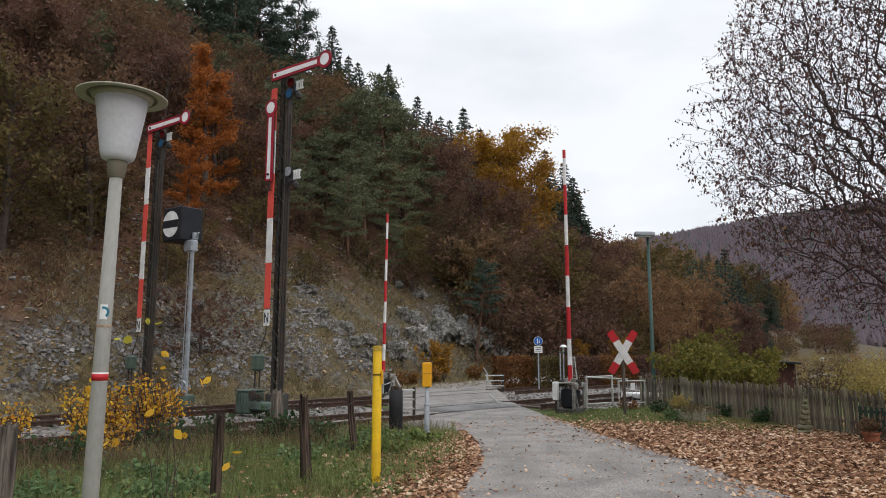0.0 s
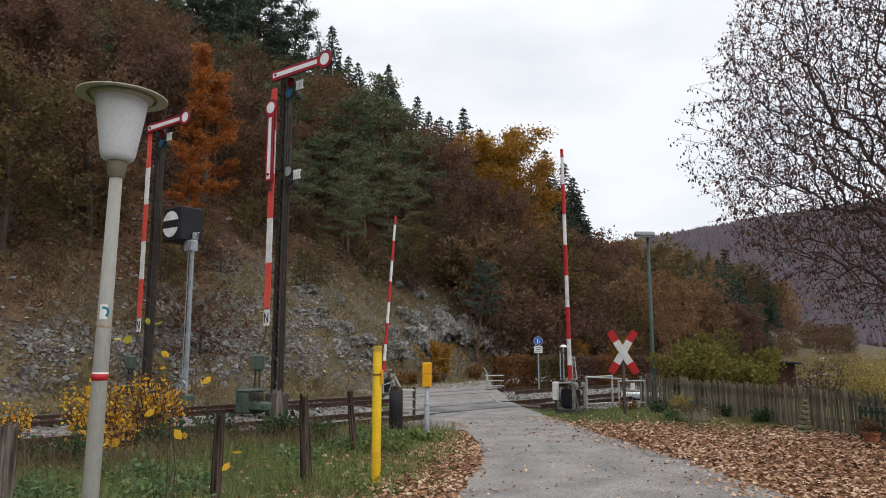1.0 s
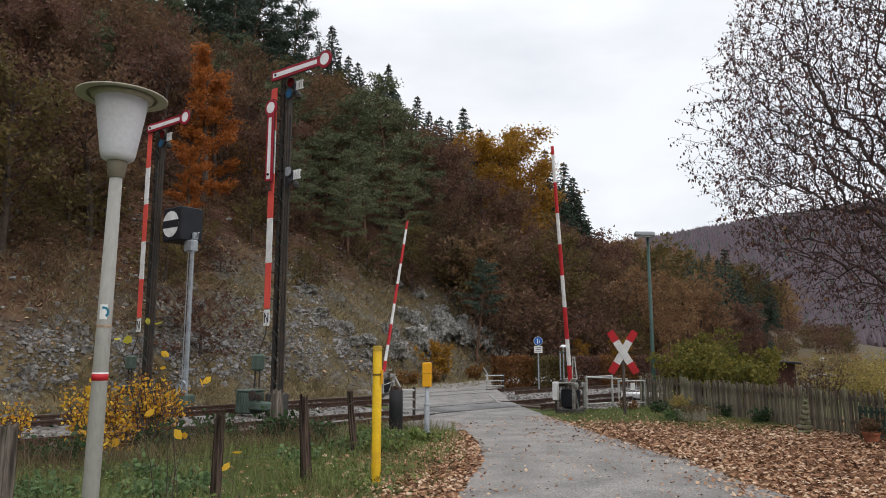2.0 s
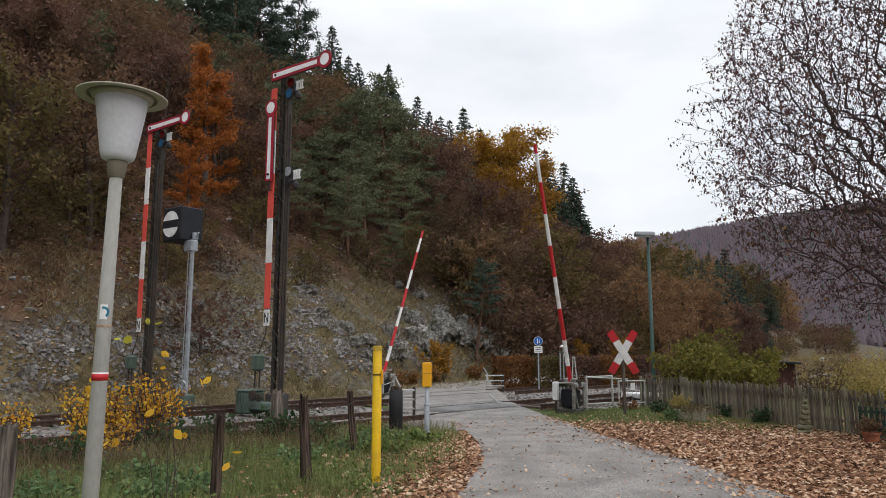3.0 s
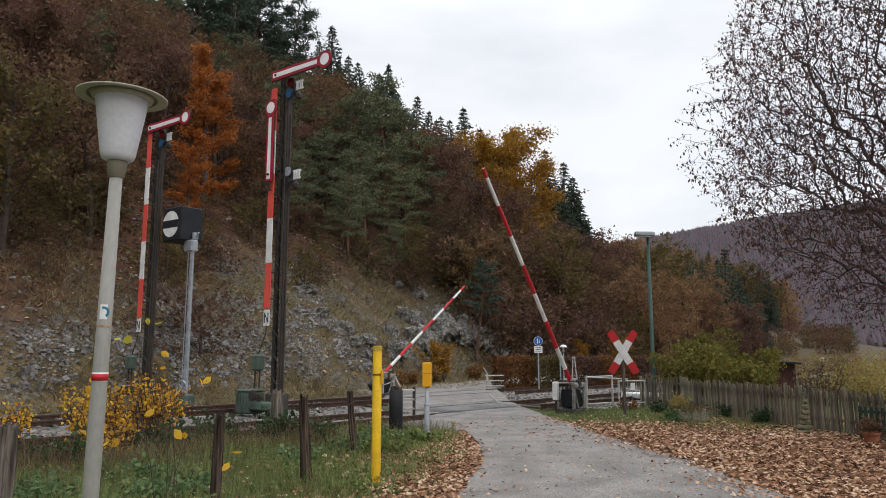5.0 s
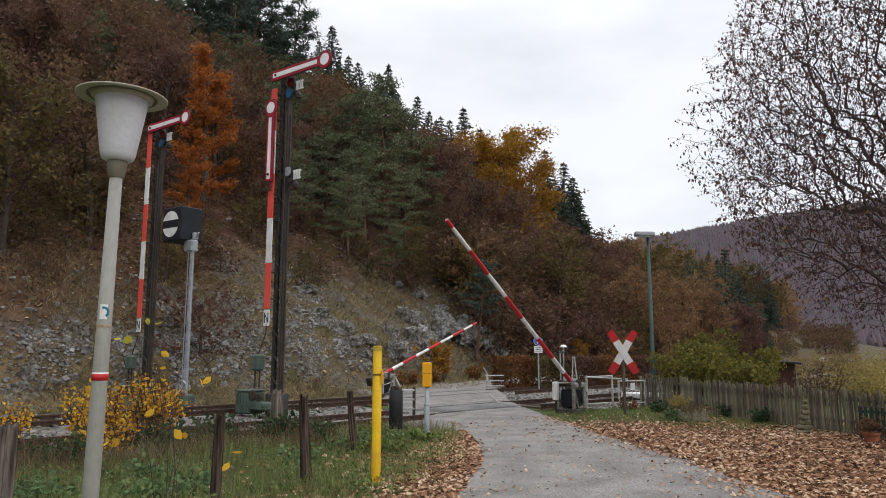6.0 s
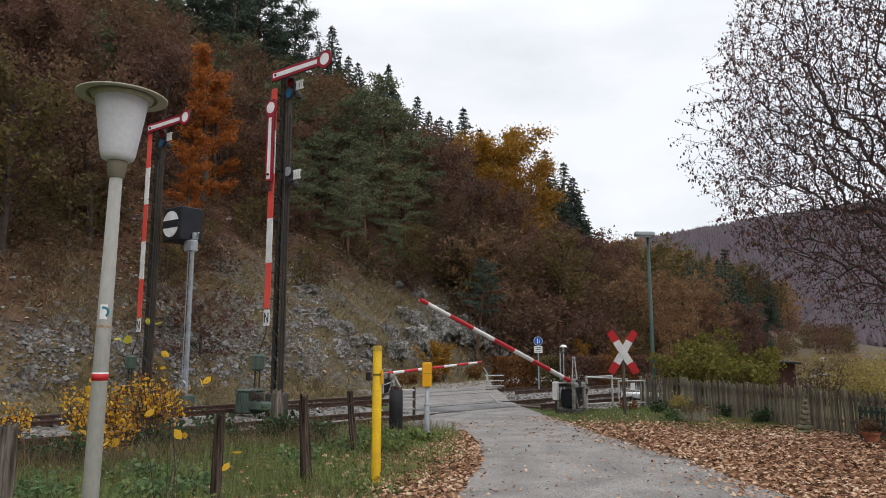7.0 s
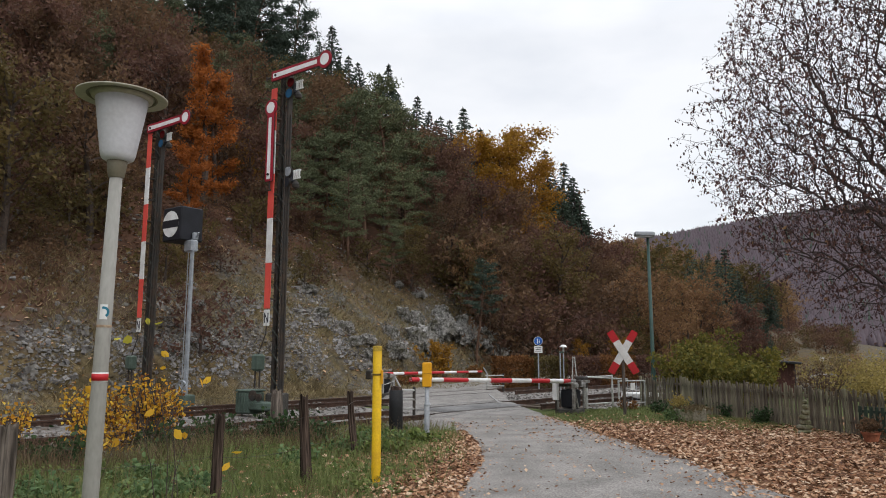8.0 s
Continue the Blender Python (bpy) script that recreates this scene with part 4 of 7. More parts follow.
def make_right_lamp():
    lamp = thing("mast_lamp", pose(6.57, 22.2, 0.0), "green steel mast lamp with a flat box head", "street lamp")
    part("pole", Shape().lathe([(0.075, 0), (0.075, 0.9), (0.062, 1.0), (0.046, 5.15), (0, 5.16)], 18), M_MASTGREEN, lamp, "sea-green painted steel pole", smooth=True)
    head = part("head", Shape().box((-0.12, -0.05, 5.27), (0.62, 0.34, 0.14), pose(0, 0, 0, 0, 3, -8), 0.03), M_GALV, lamp, "weathered grey box head")
    part("diffuser", Shape().box((-0.12, -0.05, 5.185), (0.52, 0.26, 0.03), pose(0, 0, 0, 0, 3, -8), 0.008), M_OPAL, head)
    part("joint", Shape().tube((0, 0, 5.1), (0, 0, 5.22), 0.045, n=12), M_IRON, lamp)


make_right_lamp()


def make_markers():
    post = thing("gas_marker_post", pose(-0.81, 8.76, -0.02), "yellow plastic marker post with a ring and cap", "marker post")
    part("tube", Shape().lathe([(0.056, 0), (0.056, 1.62), (0.052, 1.63)], 24), M_YELLOW, post, smooth=True)
    part("cap", Shape().lathe([(0.060, 1.605), (0.060, 1.65), (0.054, 1.668), (0, 1.672)], 24), mat("mossy_yellow_cap", (0.40, 0.27, 0.03), 0.7, 0.3, 40, 10, 0.2), post, "dirty yellow cap", smooth=True)
    part("ring", Shape().lathe([(0.057, 1.31), (0.062, 1.312), (0.062, 1.332), (0.057, 1.334)], 24), mat("dull_ring", (0.22, 0.14, 0.02), 0.7, 0.2, 40, 5, 0.1), post, smooth=True)
    part("plate", Shape().box((0.062, 0.0, 1.29), (0.02, 0.10, 0.17), None, 0.004), M_AMBER, post)
    fire = thing("gas_sign_post", pose(-0.29, 12.94, 0.0), "grey tube post with an orange-yellow sign box", "marker post")
    part("tube", Shape().lathe([(0.047, 0), (0.047, 0.62), (0.040, 0.635), (0.040, 1.0), (0.0, 1.0)], 18), M_GALV, fire, "grey galvanised tube", smooth=True)
    part("clamp", Shape().lathe([(0.050, 0.60), (0.053, 0.605), (0.053, 0.63), (0.044, 0.645)], 18), M_GALV, fire, smooth=True)
    part("sign_box", Shape().box((0, -0.02, 1.155), (0.165, 0.10, 0.44), pose(0, 0, 0, 0, 0, -8), 0.015), M_AMBER, fire, "orange-yellow plastic sign box")
    part("seam", Shape().box((0, -0.025, 1.175), (0.170, 0.10, 0.008), pose(0, 0, 0, 0, 0, -8)), mat("dark_orange_seam", (0.30, 0.14, 0.01), 0.6, 0.1, 30, 5, 0), fire)
    s = Shape()
    part("ribs", s.box((0.088, -0.02, 1.25), (0.016, 0.06, 0.05), None, 0.003).box((0.088, -0.02, 1.10), (0.016, 0.06, 0.05), None, 0.003), M_AMBER, fire)
    s = Shape().lathe([(0.128, -0.05), (0.132, 0.45), (0.129, 0.835), (0.120, 0.84)], 20)
    blk = thing("sleeved_post", pose(-0.90, 13.7, 0.0), "short thick wooden post in a black plastic sleeve", "post")
    part("sleeve", s, M_BLACKPOST, blk, "black plastic sleeve", smooth=True)
    part("post_top", Shape().lathe([(0.112, 0.6), (0.112, 0.86), (0.104, 0.90), (0.08, 0.89), (0.05, 0.915), (0, 0.90)], 14), M_POSTWOOD, blk, "weathered wooden top")


make_markers()


def wooden_post(x, y, h, r, lean, seed, label="weathered split wooden fence post"):
    """A cleft post: long grooves, a slight twist and a torn top."""
    rng = random.Random(seed)
    n, rows = 22, 9
    v = []
    groove = [rng.choice((1.0, 1.08, 0.9, 0.68)) * rng.uniform(0.93, 1.07) for _ in range(n)]
    flat_a = rng.uniform(0, 6.28)
    torn = [rng.uniform(-0.10, 0.03) for _ in range(n)]
    bow = rng.uniform(-0.02, 0.02)
    for k in range(rows):
        t = k / (rows - 1)
        z = -0.15 + (h + 0.15) * t
        for i in range(n):
            a = 2 * math.pi * i / n + 0.25 * t
            face = 1.0 - 0.16 * max(0.0, math.cos(a - flat_a))
            q = r * groove[i] * face * rng.uniform(0.94, 1.06) * (1.10 - 0.24 * t)
            v.append((q * math.cos(a) + bow * math.sin(math.pi * t), q * math.sin(a), z + (torn[i] if k == rows - 1 else 0.35 * torn[i] if k == rows - 2 else 0)))
    f = [(k * n + i, k * n + (i + 1) % n, (k + 1) * n + (i + 1) % n, (k + 1) * n + i) for k in range(rows - 1) for i in range(n)]
    v.append((rng.uniform(-0.02, 0.02), rng.uniform(-0.02, 0.02), h - 0.045))
    f += [((rows - 1) * n + i, (rows - 1) * n + (i + 1) % n, len(v) - 1) for i in range(n)]
    s = Shape()
    s.add(v, f)
    solid("fence_post", s, M_POSTWOOD if r < 0.1 else M_GREYPOST, pose(x, y, land_z(x, y), 0, lean, 0), label, "fence post", "old wire fence posts")


POSTS = [(-4.27, 7.05, 0.93, 0.101, 0), (-2.44, 7.85, 0.97, 0.062, 0.5), (-1.63, 8.73, 1.06, 0.066, -4.0), (-1.36, 11.28, 1.02, 0.055, -6.5), (-3.10, 13.3, 0.92, 0.125, 0), (-6.6, 9.6, 0.9, 0.07, 2)]
for i, p in enumerate(POSTS):
    wooden_post(*p, i + 3)


def make_wires():
    fence = thing("wire_fence", Matrix.Identity(4), "slack rusty wires strung between old posts", "fence wire")
    runs = [((-4.27, 7.05), (-2.50, 7.85)), ((-2.50, 7.85), (-1.63, 8.73)), ((-1.63, 8.73), (-1.40, 11.28)), ((-3.10, 13.3), (-1.40, 11.28)), ((-6.6, 9.6), (-3.10, 13.3))]
    for (a, b) in runs:
        for z in (0.45, 0.80):
            pts = []
            for t in np.linspace(0, 1, 9):
                sag = 0.05 * 4 * t * (1 - t)
                pts.append((a[0] + (b[0] - a[0]) * t, a[1] + (b[1] - a[1]) * t, z - sag))
            part("wire", Shape().path(pts, 0.0022, 4), M_WIRE, fence)


make_wires()


def make_cross():
    cross = thing("crossing_sign", pose(4.52, 17.79, 0.0, 0, 0, -8), "red-tipped white diagonal cross on a grey wooden post", "road sign")
    part("post", Shape().box((0, 0.03, 0.85), (0.075, 0.055, 1.70), None, 0.008), M_GREYPOST, cross, "weathered grey post")
    for i, a in enumerate((59, 121)):
        d = pose(0, -0.012 - 0.012 * i, 1.545, 0, -a, 0)
        blade = part("blade", Shape().box((0, 0, 0), (1.20, 0.010, 0.178), None, 0.002), M_WHITE, cross, m=d)
        for sgn in (-1, 1):
            part("red_tip", Shape().box((sgn * 0.460, -0.0005, 0), (0.284, 0.013, 0.181)), M_RED, blade)


make_cross()


def make_small_signs():
    sign = thing("footpath_sign", pose(3.98, 29.6, 0.0, 0, 0, 0), "round blue path sign above a small white plate", "road sign")
    part("pole", Shape().tube((0, 0, 0), (0, 0, 2.1), 0.03, n=10), M_GALV, sign)
    ring = lambda r: [(r * math.cos(a), r * math.sin(a)) for a in np.linspace(0, 2 * math.pi, 28, endpoint=False)]
    disc = part("disc", Shape().prism(ring(0.185), 0.01, Matrix.Translation((0, -0.04, 1.97))), M_WHITE, sign)
    part("blue_face", Shape().prism(ring(0.172), 0.006, Matrix.Translation((0, -0.045, 1.97))), M_SIGNBLUE, disc)
    s = Shape().box((-0.03, -0.05, 1.94), (0.035, 0.004, 0.16)).box((0.05, -0.05, 1.93), (0.03, 0.004, 0.11)).box((-0.03, -0.05, 2.045), (0.04, 0.004, 0.04)).box((0.05, -0.05, 2.01), (0.03, 0.004, 0.03))
    part("pictogram", s, M_WHITE, disc)
    plate = part("plate", Shape().box((0, -0.04, 1.62), (0.34, 0.01, 0.28), None, 0.003), M_WHITE, sign)
    s = Shape()
    for i in range(3):
        s.box((0, -0.047, 1.69 - 0.07 * i), (0.26 - 0.04 * (i == 1), 0.003, 0.025))
    part("text_bar", s, M_INK, plate)
    bell = thing("warning_bell", pose(3.98, 23.6, 0.0), "small white bell dome on two thin posts", "bell")
    for x in (-0.08, 0.03):
        part("post", Shape().tube((x, 0, 0), (x, 0, 1.55), 0.022, n=8), M_GALV, bell)
    part("dome", Shape().lathe([(0.0, 1.775), (0.05, 1.77), (0.10, 1.735), (0.128, 1.70), (0.128, 1.69), (0.03, 1.69), (0.03, 1.55), (0.0, 1.55)], 20, (0.03, 0, 0)), M_WHITE, bell, "white bell dome", smooth=True)
    part("striker", Shape().box((-0.03, 0, 1.52), (0.14, 0.06, 0.06), None, 0.01), M_IRONGREEN, bell)
    trestle = thing("tube_trestle", pose(4.32, 23.4, 0.0), "light grey tube trestle behind the barrier", "trestle")
    for x in (-0.10, 0.12):
        part("leg", Shape().tube((x, 0, 0), (x * 0.25, 0.05, 1.38), 0.020, n=8), M_GREYWHITE, trestle)
    part("cross_bar", Shape().tube((-0.07, 0.015, 0.5), (0.085, 0.015, 0.5), 0.014, n=6), M_GREYWHITE, trestle)


make_small_signs()


def make_gates():
    # swing gate beside the barrier
    g = thing("footpath_gate", pose(3.97, 19.7, 0.0, 0, 0, 40), "light grey tube gate beside the barrier", "gate")
    for x in (0.0, 1.15):
        part("gate_post", Shape().tube((x, 0, 0), (x, 0, 0.88), 0.028, n=8), M_GREYWHITE, g)
    for z in (0.86, 0.12):
        part("rail_bar", Shape().tube((0, 0, z), (1.15, 0, z), 0.020, n=8), M_GREYWHITE, g)
    part("stay", Shape().tube((0, 0, 0.86), (0.85, -0.75, 0.80), 0.020, n=8), M_GREYWHITE, g)
    g = thing("footpath_gate", pose(5.0, 20.3, 0.0, 0, 0, 25), "light grey tube gate with a small notice", "gate")
    for x in (0.0, 0.95):
        part("gate_post", Shape().tube((x, 0, 0), (x, 0, 0.74), 0.028, n=8), M_GREYWHITE, g)
    for z in (0.72, 0.10):
        part("rail_bar", Shape().tube((0, 0, z), (0.95, 0, z), 0.020, n=8), M_GREYWHITE, g)
    part("notice", Shape().box((0.48, -0.03, 0.56), (0.16, 0.01, 0.20)), M_WHITE, g)
    for i in range(5):
        part("infill_bar", Shape().tube((0.16 * i + 0.16, 0.0, 0.10), (0.16 * i + 0.16, 0.0, 0.72), 0.007, n=6), M_GALV, g)
    # railings beside the lane
    for x, y, turn, w, h, label in ((-1.03, 17.3, 5, 0.33, 0.66, "white-painted wooden railing with three bars"), (1.75, 28.2, 20, 0.70, 0.62, "grey tube railing beyond the rails")):
        r = thing("railing", pose(x, y, 0, 0, 0, turn), label, "railing", "railings by the crossing")
        for px in (0.0, w):
            part("railing_post", Shape().box((px, 0, h / 2), (0.07, 0.07, h + 0.1), None, 0.01), M_IRON if px else M_GREYWHITE, r)
        for k in range(3):
            part("bar", Shape().box((w / 2 - 0.05, -0.045, h * (0.30 + 0.33 * k)), (w + 0.12, 0.03, 0.045), None, 0.008), M_GREYWHITE, r)
        part("stay", Shape().tube((0.02, 0, h), (-0.14, 0.05, h + 0.30), 0.022, n=6), M_GREYWHITE if x < 0 else M_GALV, r)


make_gates()


def make_picket_fence():
    """Split pickets on two rails, run by run along the garden."""
    corners = [(5.75, 20.9), (6.5, 19.6), (7.15, 16.9), (7.75, 13.9), (8.15, 12.3), (9.6, 10.5)]
    fence = thing("picket_fence", Matrix.Identity(4), "old grey split-wood picket fence along the garden", "fence")
    rng = random.Random(12)
    shapes = []
    for k in range(6):
        s = Shape()
        w = rng.uniform(0.011, 0.018)
        h = rng.uniform(0.80, 0.93)
        a, b, c = (rng.uniform(-0.012, 0.012) for _ in range(3))
        v = []
        for z, ox in ((0, 0), (h * 0.5, a), (h - 0.06, b), (h, b + c)):
            q = w if z < h else w * 0.55
            v += [(ox - q, -0.014, z), (ox + q, -0.014, z), (ox + q * 0.8, 0.014, z), (ox - q * 0.8, 0.014, z)]
        s.add(v, [(3, 2, 1, 0), (12, 13, 14, 15)] + [(4 * j + i, 4 * j + (i + 1) % 4, 4 * j + 4 + (i + 1) % 4, 4 * j + 4 + i) for j in range(3) for i in range(4)])
        shapes.append(s.mesh("picket", M_GREYWOOD))
    for (ax, ay), (bx, by) in zip(corners, corners[1:]):
        L = math.hypot(bx - ax, by - ay)
        ang = math.degrees(math.atan2(by - ay, bx - ax))
        for z in (0.24, 0.66):
            s = Shape().box((L / 2, 0.035, z), (L, 0.035, 0.06), None, 0.006)
            part("fence_rail", s, M_GREYWOOD, fence, m=pose(ax, ay, 0, 0, 0, ang))
        part("fence_stake", Shape().box((0, 0.07, 0.42), (0.065, 0.06, 0.86), None, 0.015), M_GREYWOOD, fence, m=pose(ax, ay, 0, 0, 0, ang))
        x = 0.05
        while x < L:
            t = x / L
            gx, gy = ax + (bx - ax) * t, ay + (by - ay) * t
            part("picket", rng.choice(shapes), M_GREYWOOD, fence, m=pose(gx, gy, land_z(gx, gy) + rng.uniform(-0.04, 0.03), rng.uniform(-1.5, 1.5), rng.uniform(-2.0, 2.0), ang + 180))
            x += rng.uniform(0.045, 0.066)


make_picket_fence()


def make_shed():
    shed = thing("garden_shed", Matrix.LocRotScale((11.5, 24.4, 0.0), Euler((0, 0, radians(-28))), (0.78, 0.78, 1.0)), "small red-brown board shed with a flat dark roof", "shed")
    for i in range(10):
        part("board", Shape().box((-0.58 + 0.13 * i, -0.5, 0.57), (0.125, 0.03, 1.14), None, 0.006), M_SHED, shed)
    s = Shape().box((-0.64, 0.05, 0.57), (0.04, 1.1, 1.14)).box((0.64, 0.45, 0.57), (0.04, 0.3, 1.14)).box((0, 0.6, 0.57), (1.3, 0.04, 1.14))
    part("walls", s, M_SHED, shed)
    s = Shape().box((0.64, -0.46, 0.57), (0.07, 0.07, 1.14)).box((0.64, 0.28, 0.57), (0.06, 0.06, 1.14))
    part("corner_post", s, M_ROOFDARK, shed)
    part("roof", Shape().box((0.08, 0.0, 1.20), (1.75, 1.6, 0.07), pose(0, 0, 0, 0, 3, 0), 0.01), M_ROOFDARK, shed, "dark flat felt roof")


make_shed()


M_BOXGREEN = mat("dark_green_painted_wood", (0.03, 0.05, 0.035), 0.7, 0.2, 30, 4, 0.2)


def make_garden_bits():
    rng = np.random.default_rng(5)
    # planted stone trough overgrown with moss
    bed = thing("stone_trough", pose(5.62, 16.45, -0.02, 0, 0, 8), "low mossy stone trough with withered plants", "planter")
    for x, y, w, d in ((0, -0.20, 0.68, 0.09), (0, 0.20, 0.68, 0.09), (-0.30, 0, 0.09, 0.32), (0.30, 0, 0.09, 0.32)):
        part("trough_side", Shape().box((x, y, 0.15), (w, d, 0.30 + 0.01 * abs(x)), None, 0.03), M_MOSSY, bed)
    part("soil", Shape().box((0, 0, 0.13), (0.56, 0.36, 0.26), None, 0.02), M_FOOTING, bed)
    for leaf, n, at, spread in ((L_STRAW, 420, (0.05, -0.08, 0.31), (0.22, 0.14, 0.035)), (L_MEADOW, 220, (-0.16, 0.10, 0.42), (0.10, 0.10, 0.08)), (L_NETTLE, 260, (-0.42, -0.12, 0.14), (0.12, 0.12, 0.09))):
        tagged(part("planting", leaf_cloud("planting", rng.normal(0, 1, (n, 3)) * spread + at, 0.045, leaf, rng), leaf, bed), kind="stuff")
    cairn = thing("stone_cairn", pose(7.05, 14.0, 0.0), "stack of flat balanced stones", "cairn")
    z = 0.0
    for i in range(7):
        w = (0.26 - 0.026 * i) * rng.uniform(0.8, 1.25)
        h = 0.10 if i else 0.06
        s = Shape().box((0, 0, h / 2), (w, w * 0.8, h), None, 0.03)
        part("stone", s, M_MOSSY, cairn, m=pose(rng.uniform(-0.04, 0.04), rng.uniform(-0.03, 0.03), z, rng.uniform(-7, 7), rng.uniform(-4, 4), rng.uniform(0, 180)))
        z += h * 0.97
    pot = thing("flower_pot", Matrix.LocRotScale((7.46, 12.55, 0.0), None, (0.75, 0.75, 0.75)), "terracotta flower pot with withered plants", "flower pot")
    part("pot", Shape().lathe([(0.0, 0.0), (0.13, 0.0), (0.19, 0.20), (0.21, 0.20), (0.21, 0.25), (0.185, 0.25), (0.18, 0.20), (0, 0.2)], 22), M_TERRA, pot, smooth=False)
    tagged(part("dry_plant", leaf_cloud("dry_plant", rng.normal(0, 1, (240, 3)) * (0.13, 0.13, 0.10) + (0, 0, 0.36), 0.06, L_BROWN, rng), L_BROWN, pot), kind="stuff")
    rack = thing("garden_box", pose(7.72, 12.75, 0.0, 0, 0, -62), "dark green slatted garden box beside the fence", "garden box")
    for i in range(7):
        part("slat", Shape().box((-0.30 + 0.10 * i, 0, 0.36), (0.06, 0.02, 0.46), None, 0.004), M_BOXGREEN, rack)
    for z in (0.20, 0.50):
        part("cross_bar", Shape().box((0, 0.022, z), (0.72, 0.02, 0.05), None, 0.004), M_BOXGREEN, rack)
    for x in (-0.33, 0.33):
        part("leg", Shape().box((x, 0.05, 0.28), (0.05, 0.05, 0.60), None, 0.006), M_BOXGREEN, rack)
    slab = Shape().box((0, 0, 0.08), (1.0, 0.8, 0.16), None, 0.02)
    solid("pale_slab", slab, M_WHITE, pose(6.7, 24.3, 0.0, 0, 0, 30), "pale concrete slab by the rails", "slab")


make_garden_bits()



def make_far_bits():
    """What stands by the valley road beyond the garden."""
    for x, y, w, h, name, label in ((40.0, 75.0, 0.36, 0.36, "round_sign", "small round white sign on a thin pole"), (40.6, 76.0, 0.42, 0.52, "square_sign", "small square white sign on a thin pole"), (44.8, 78.0, 0.3, 0.3, "square_sign", "small pale sign by the valley road")):
        sign = thing(name, pose(x, y, land_z(x, y)), label, "road sign")
        part("pole", Shape().tube((0, 0, -0.1), (0, 0, 0.55), 0.03, n=6), M_GALV, sign)
        face = [(0.5 * w * math.cos(a), 0.50 + 0.5 * h * math.sin(a)) for a in np.linspace(0, 2 * math.pi, 16, endpoint=False)] if name == "round_sign" else [(-w / 2, 0.50 - h / 2), (w / 2, 0.50 - h / 2), (w / 2, 0.50 + h / 2), (-w / 2, 0.50 + h / 2)]
        part("face", Shape().prism(face, 0.02, Matrix.Translation((0, -0.045, 0))), M_WHITE, sign)


make_far_bits()

# ---------------------------------------------------------------- rocks on the hillside


def rock_mesh(name, seed):
    """A fractured limestone outcrop: angular blocks wedged round one core."""
    nr = np.random.default_rng(seed + 400)
    n = 620
    d = nr.normal(size=(n, 3))
    d /= np.linalg.norm(d, axis=1)[:, None]
    d[:, 2] = np.abs(d[:, 2]) * 1.1 - 0.35
    c = d * nr.uniform(0.55, 1.0, n)[:, None]
    size = np.exp(nr.normal(-2.25, 0.5, n)).clip(0.04, 0.32)
    cube = np.array([(x, y, z) for z in (-1, 1) for x, y in ((-1, -1), (1, -1), (1, 1), (-1, 1))], float)
    P = cube[None] * nr.uniform(0.45, 1.3, (n, 8, 1)) * nr.uniform(0.5, 1.3, (n, 1, 3)) * (0.9, 0.9, 1.2)
    a = nr.normal(0.5, 0.8, n)
    lean = nr.normal(0.25, 0.4, n)
    ca, sa, cl, sl = np.cos(a), np.sin(a), np.cos(lean), np.sin(lean)
    x, y, z = P[..., 0], P[..., 1], P[..., 2]
    x, z = x * cl[:, None] + z * sl[:, None], -x * sl[:, None] + z * cl[:, None]
    x, y = x * ca[:, None] - y * sa[:, None], x * sa[:, None] + y * ca[:, None]
    V = (np.stack([x, y, z], -1) * size[:, None, None] + c[:, None, :]).reshape(-1, 3)
    F0 = np.array([(3, 2, 1, 0), (4, 5, 6, 7), (0, 1, 5, 4), (1, 2, 6, 5), (2, 3, 7, 6), (3, 0, 4, 7)])
    return quads(name, V, (F0[None] + 8 * np.arange(n)[:, None, None]).reshape(-1, 4), M_ROCK)


ROCKS = [rock_mesh("rock_outcrop", k + 1) for k in range(5)]


def put_rock(x, y, sx, sy, sz, turn, k, label="jagged grey limestone outcrop on the slope", sink=0.25):
    ob = new("rock_outcrop", ROCKS[k % 5])
    ob.matrix_basis = Matrix.LocRotScale((x, y, land_z(x, y) + sz * (1 - 2 * sink) * 0.6), Euler((0.1 * math.sin(k), 0.15 * math.cos(2 * k), radians(turn))), (sx, sy, sz))
    tagged(ob, label, "rock", "limestone outcrops")


CRAGS = [(2.21, 42.0, 1.1, 0.9, 0.9), (3.24, 42.25, 0.8, 0.7, 0.55), (1.25, 41.25, 1.0, 0.9, 1.0), (0.03, 40.5, 1.0, 0.9, 1.1), (-1.16, 37.25, 0.8, 0.7, 0.9), (-1.56, 39.75, 0.5, 0.5, 0.6), (-2.19, 39.5, 0.45, 0.4, 0.6), (-2.23, 33.25, 0.6, 0.5, 0.6), (-2.67, 35.5, 0.4, 0.35, 0.4), (-3.18, 31.0, 0.45, 0.4, 0.35), (-3.48, 32.0, 0.45, 0.4, 0.35), (-4.38, 31.75, 0.4, 0.35, 0.35), (-3.91, 30.75, 0.4, 0.35, 0.3), (-6.86, 37.75, 0.45, 0.4, 0.4), (-6.43, 33.75, 0.4, 0.35, 0.3), (-5.54, 31.5, 0.4, 0.35, 0.3), (-0.14, 42.75, 0.55, 0.5, 0.6), (-1.48, 43.75, 0.45, 0.4, 0.45), (-2.78, 43.5, 0.4, 0.3, 0.3), (1.26, 43.5, 0.5, 0.45, 0.5), (-7.74, 37.5, 0.35, 0.3, 0.25), (-9.43, 27.0, 0.3, 0.25, 0.2)]
for k, (x, y, a, b, c) in enumerate(CRAGS):
    put_rock(x, y, a, b, c, 47 * k, k)


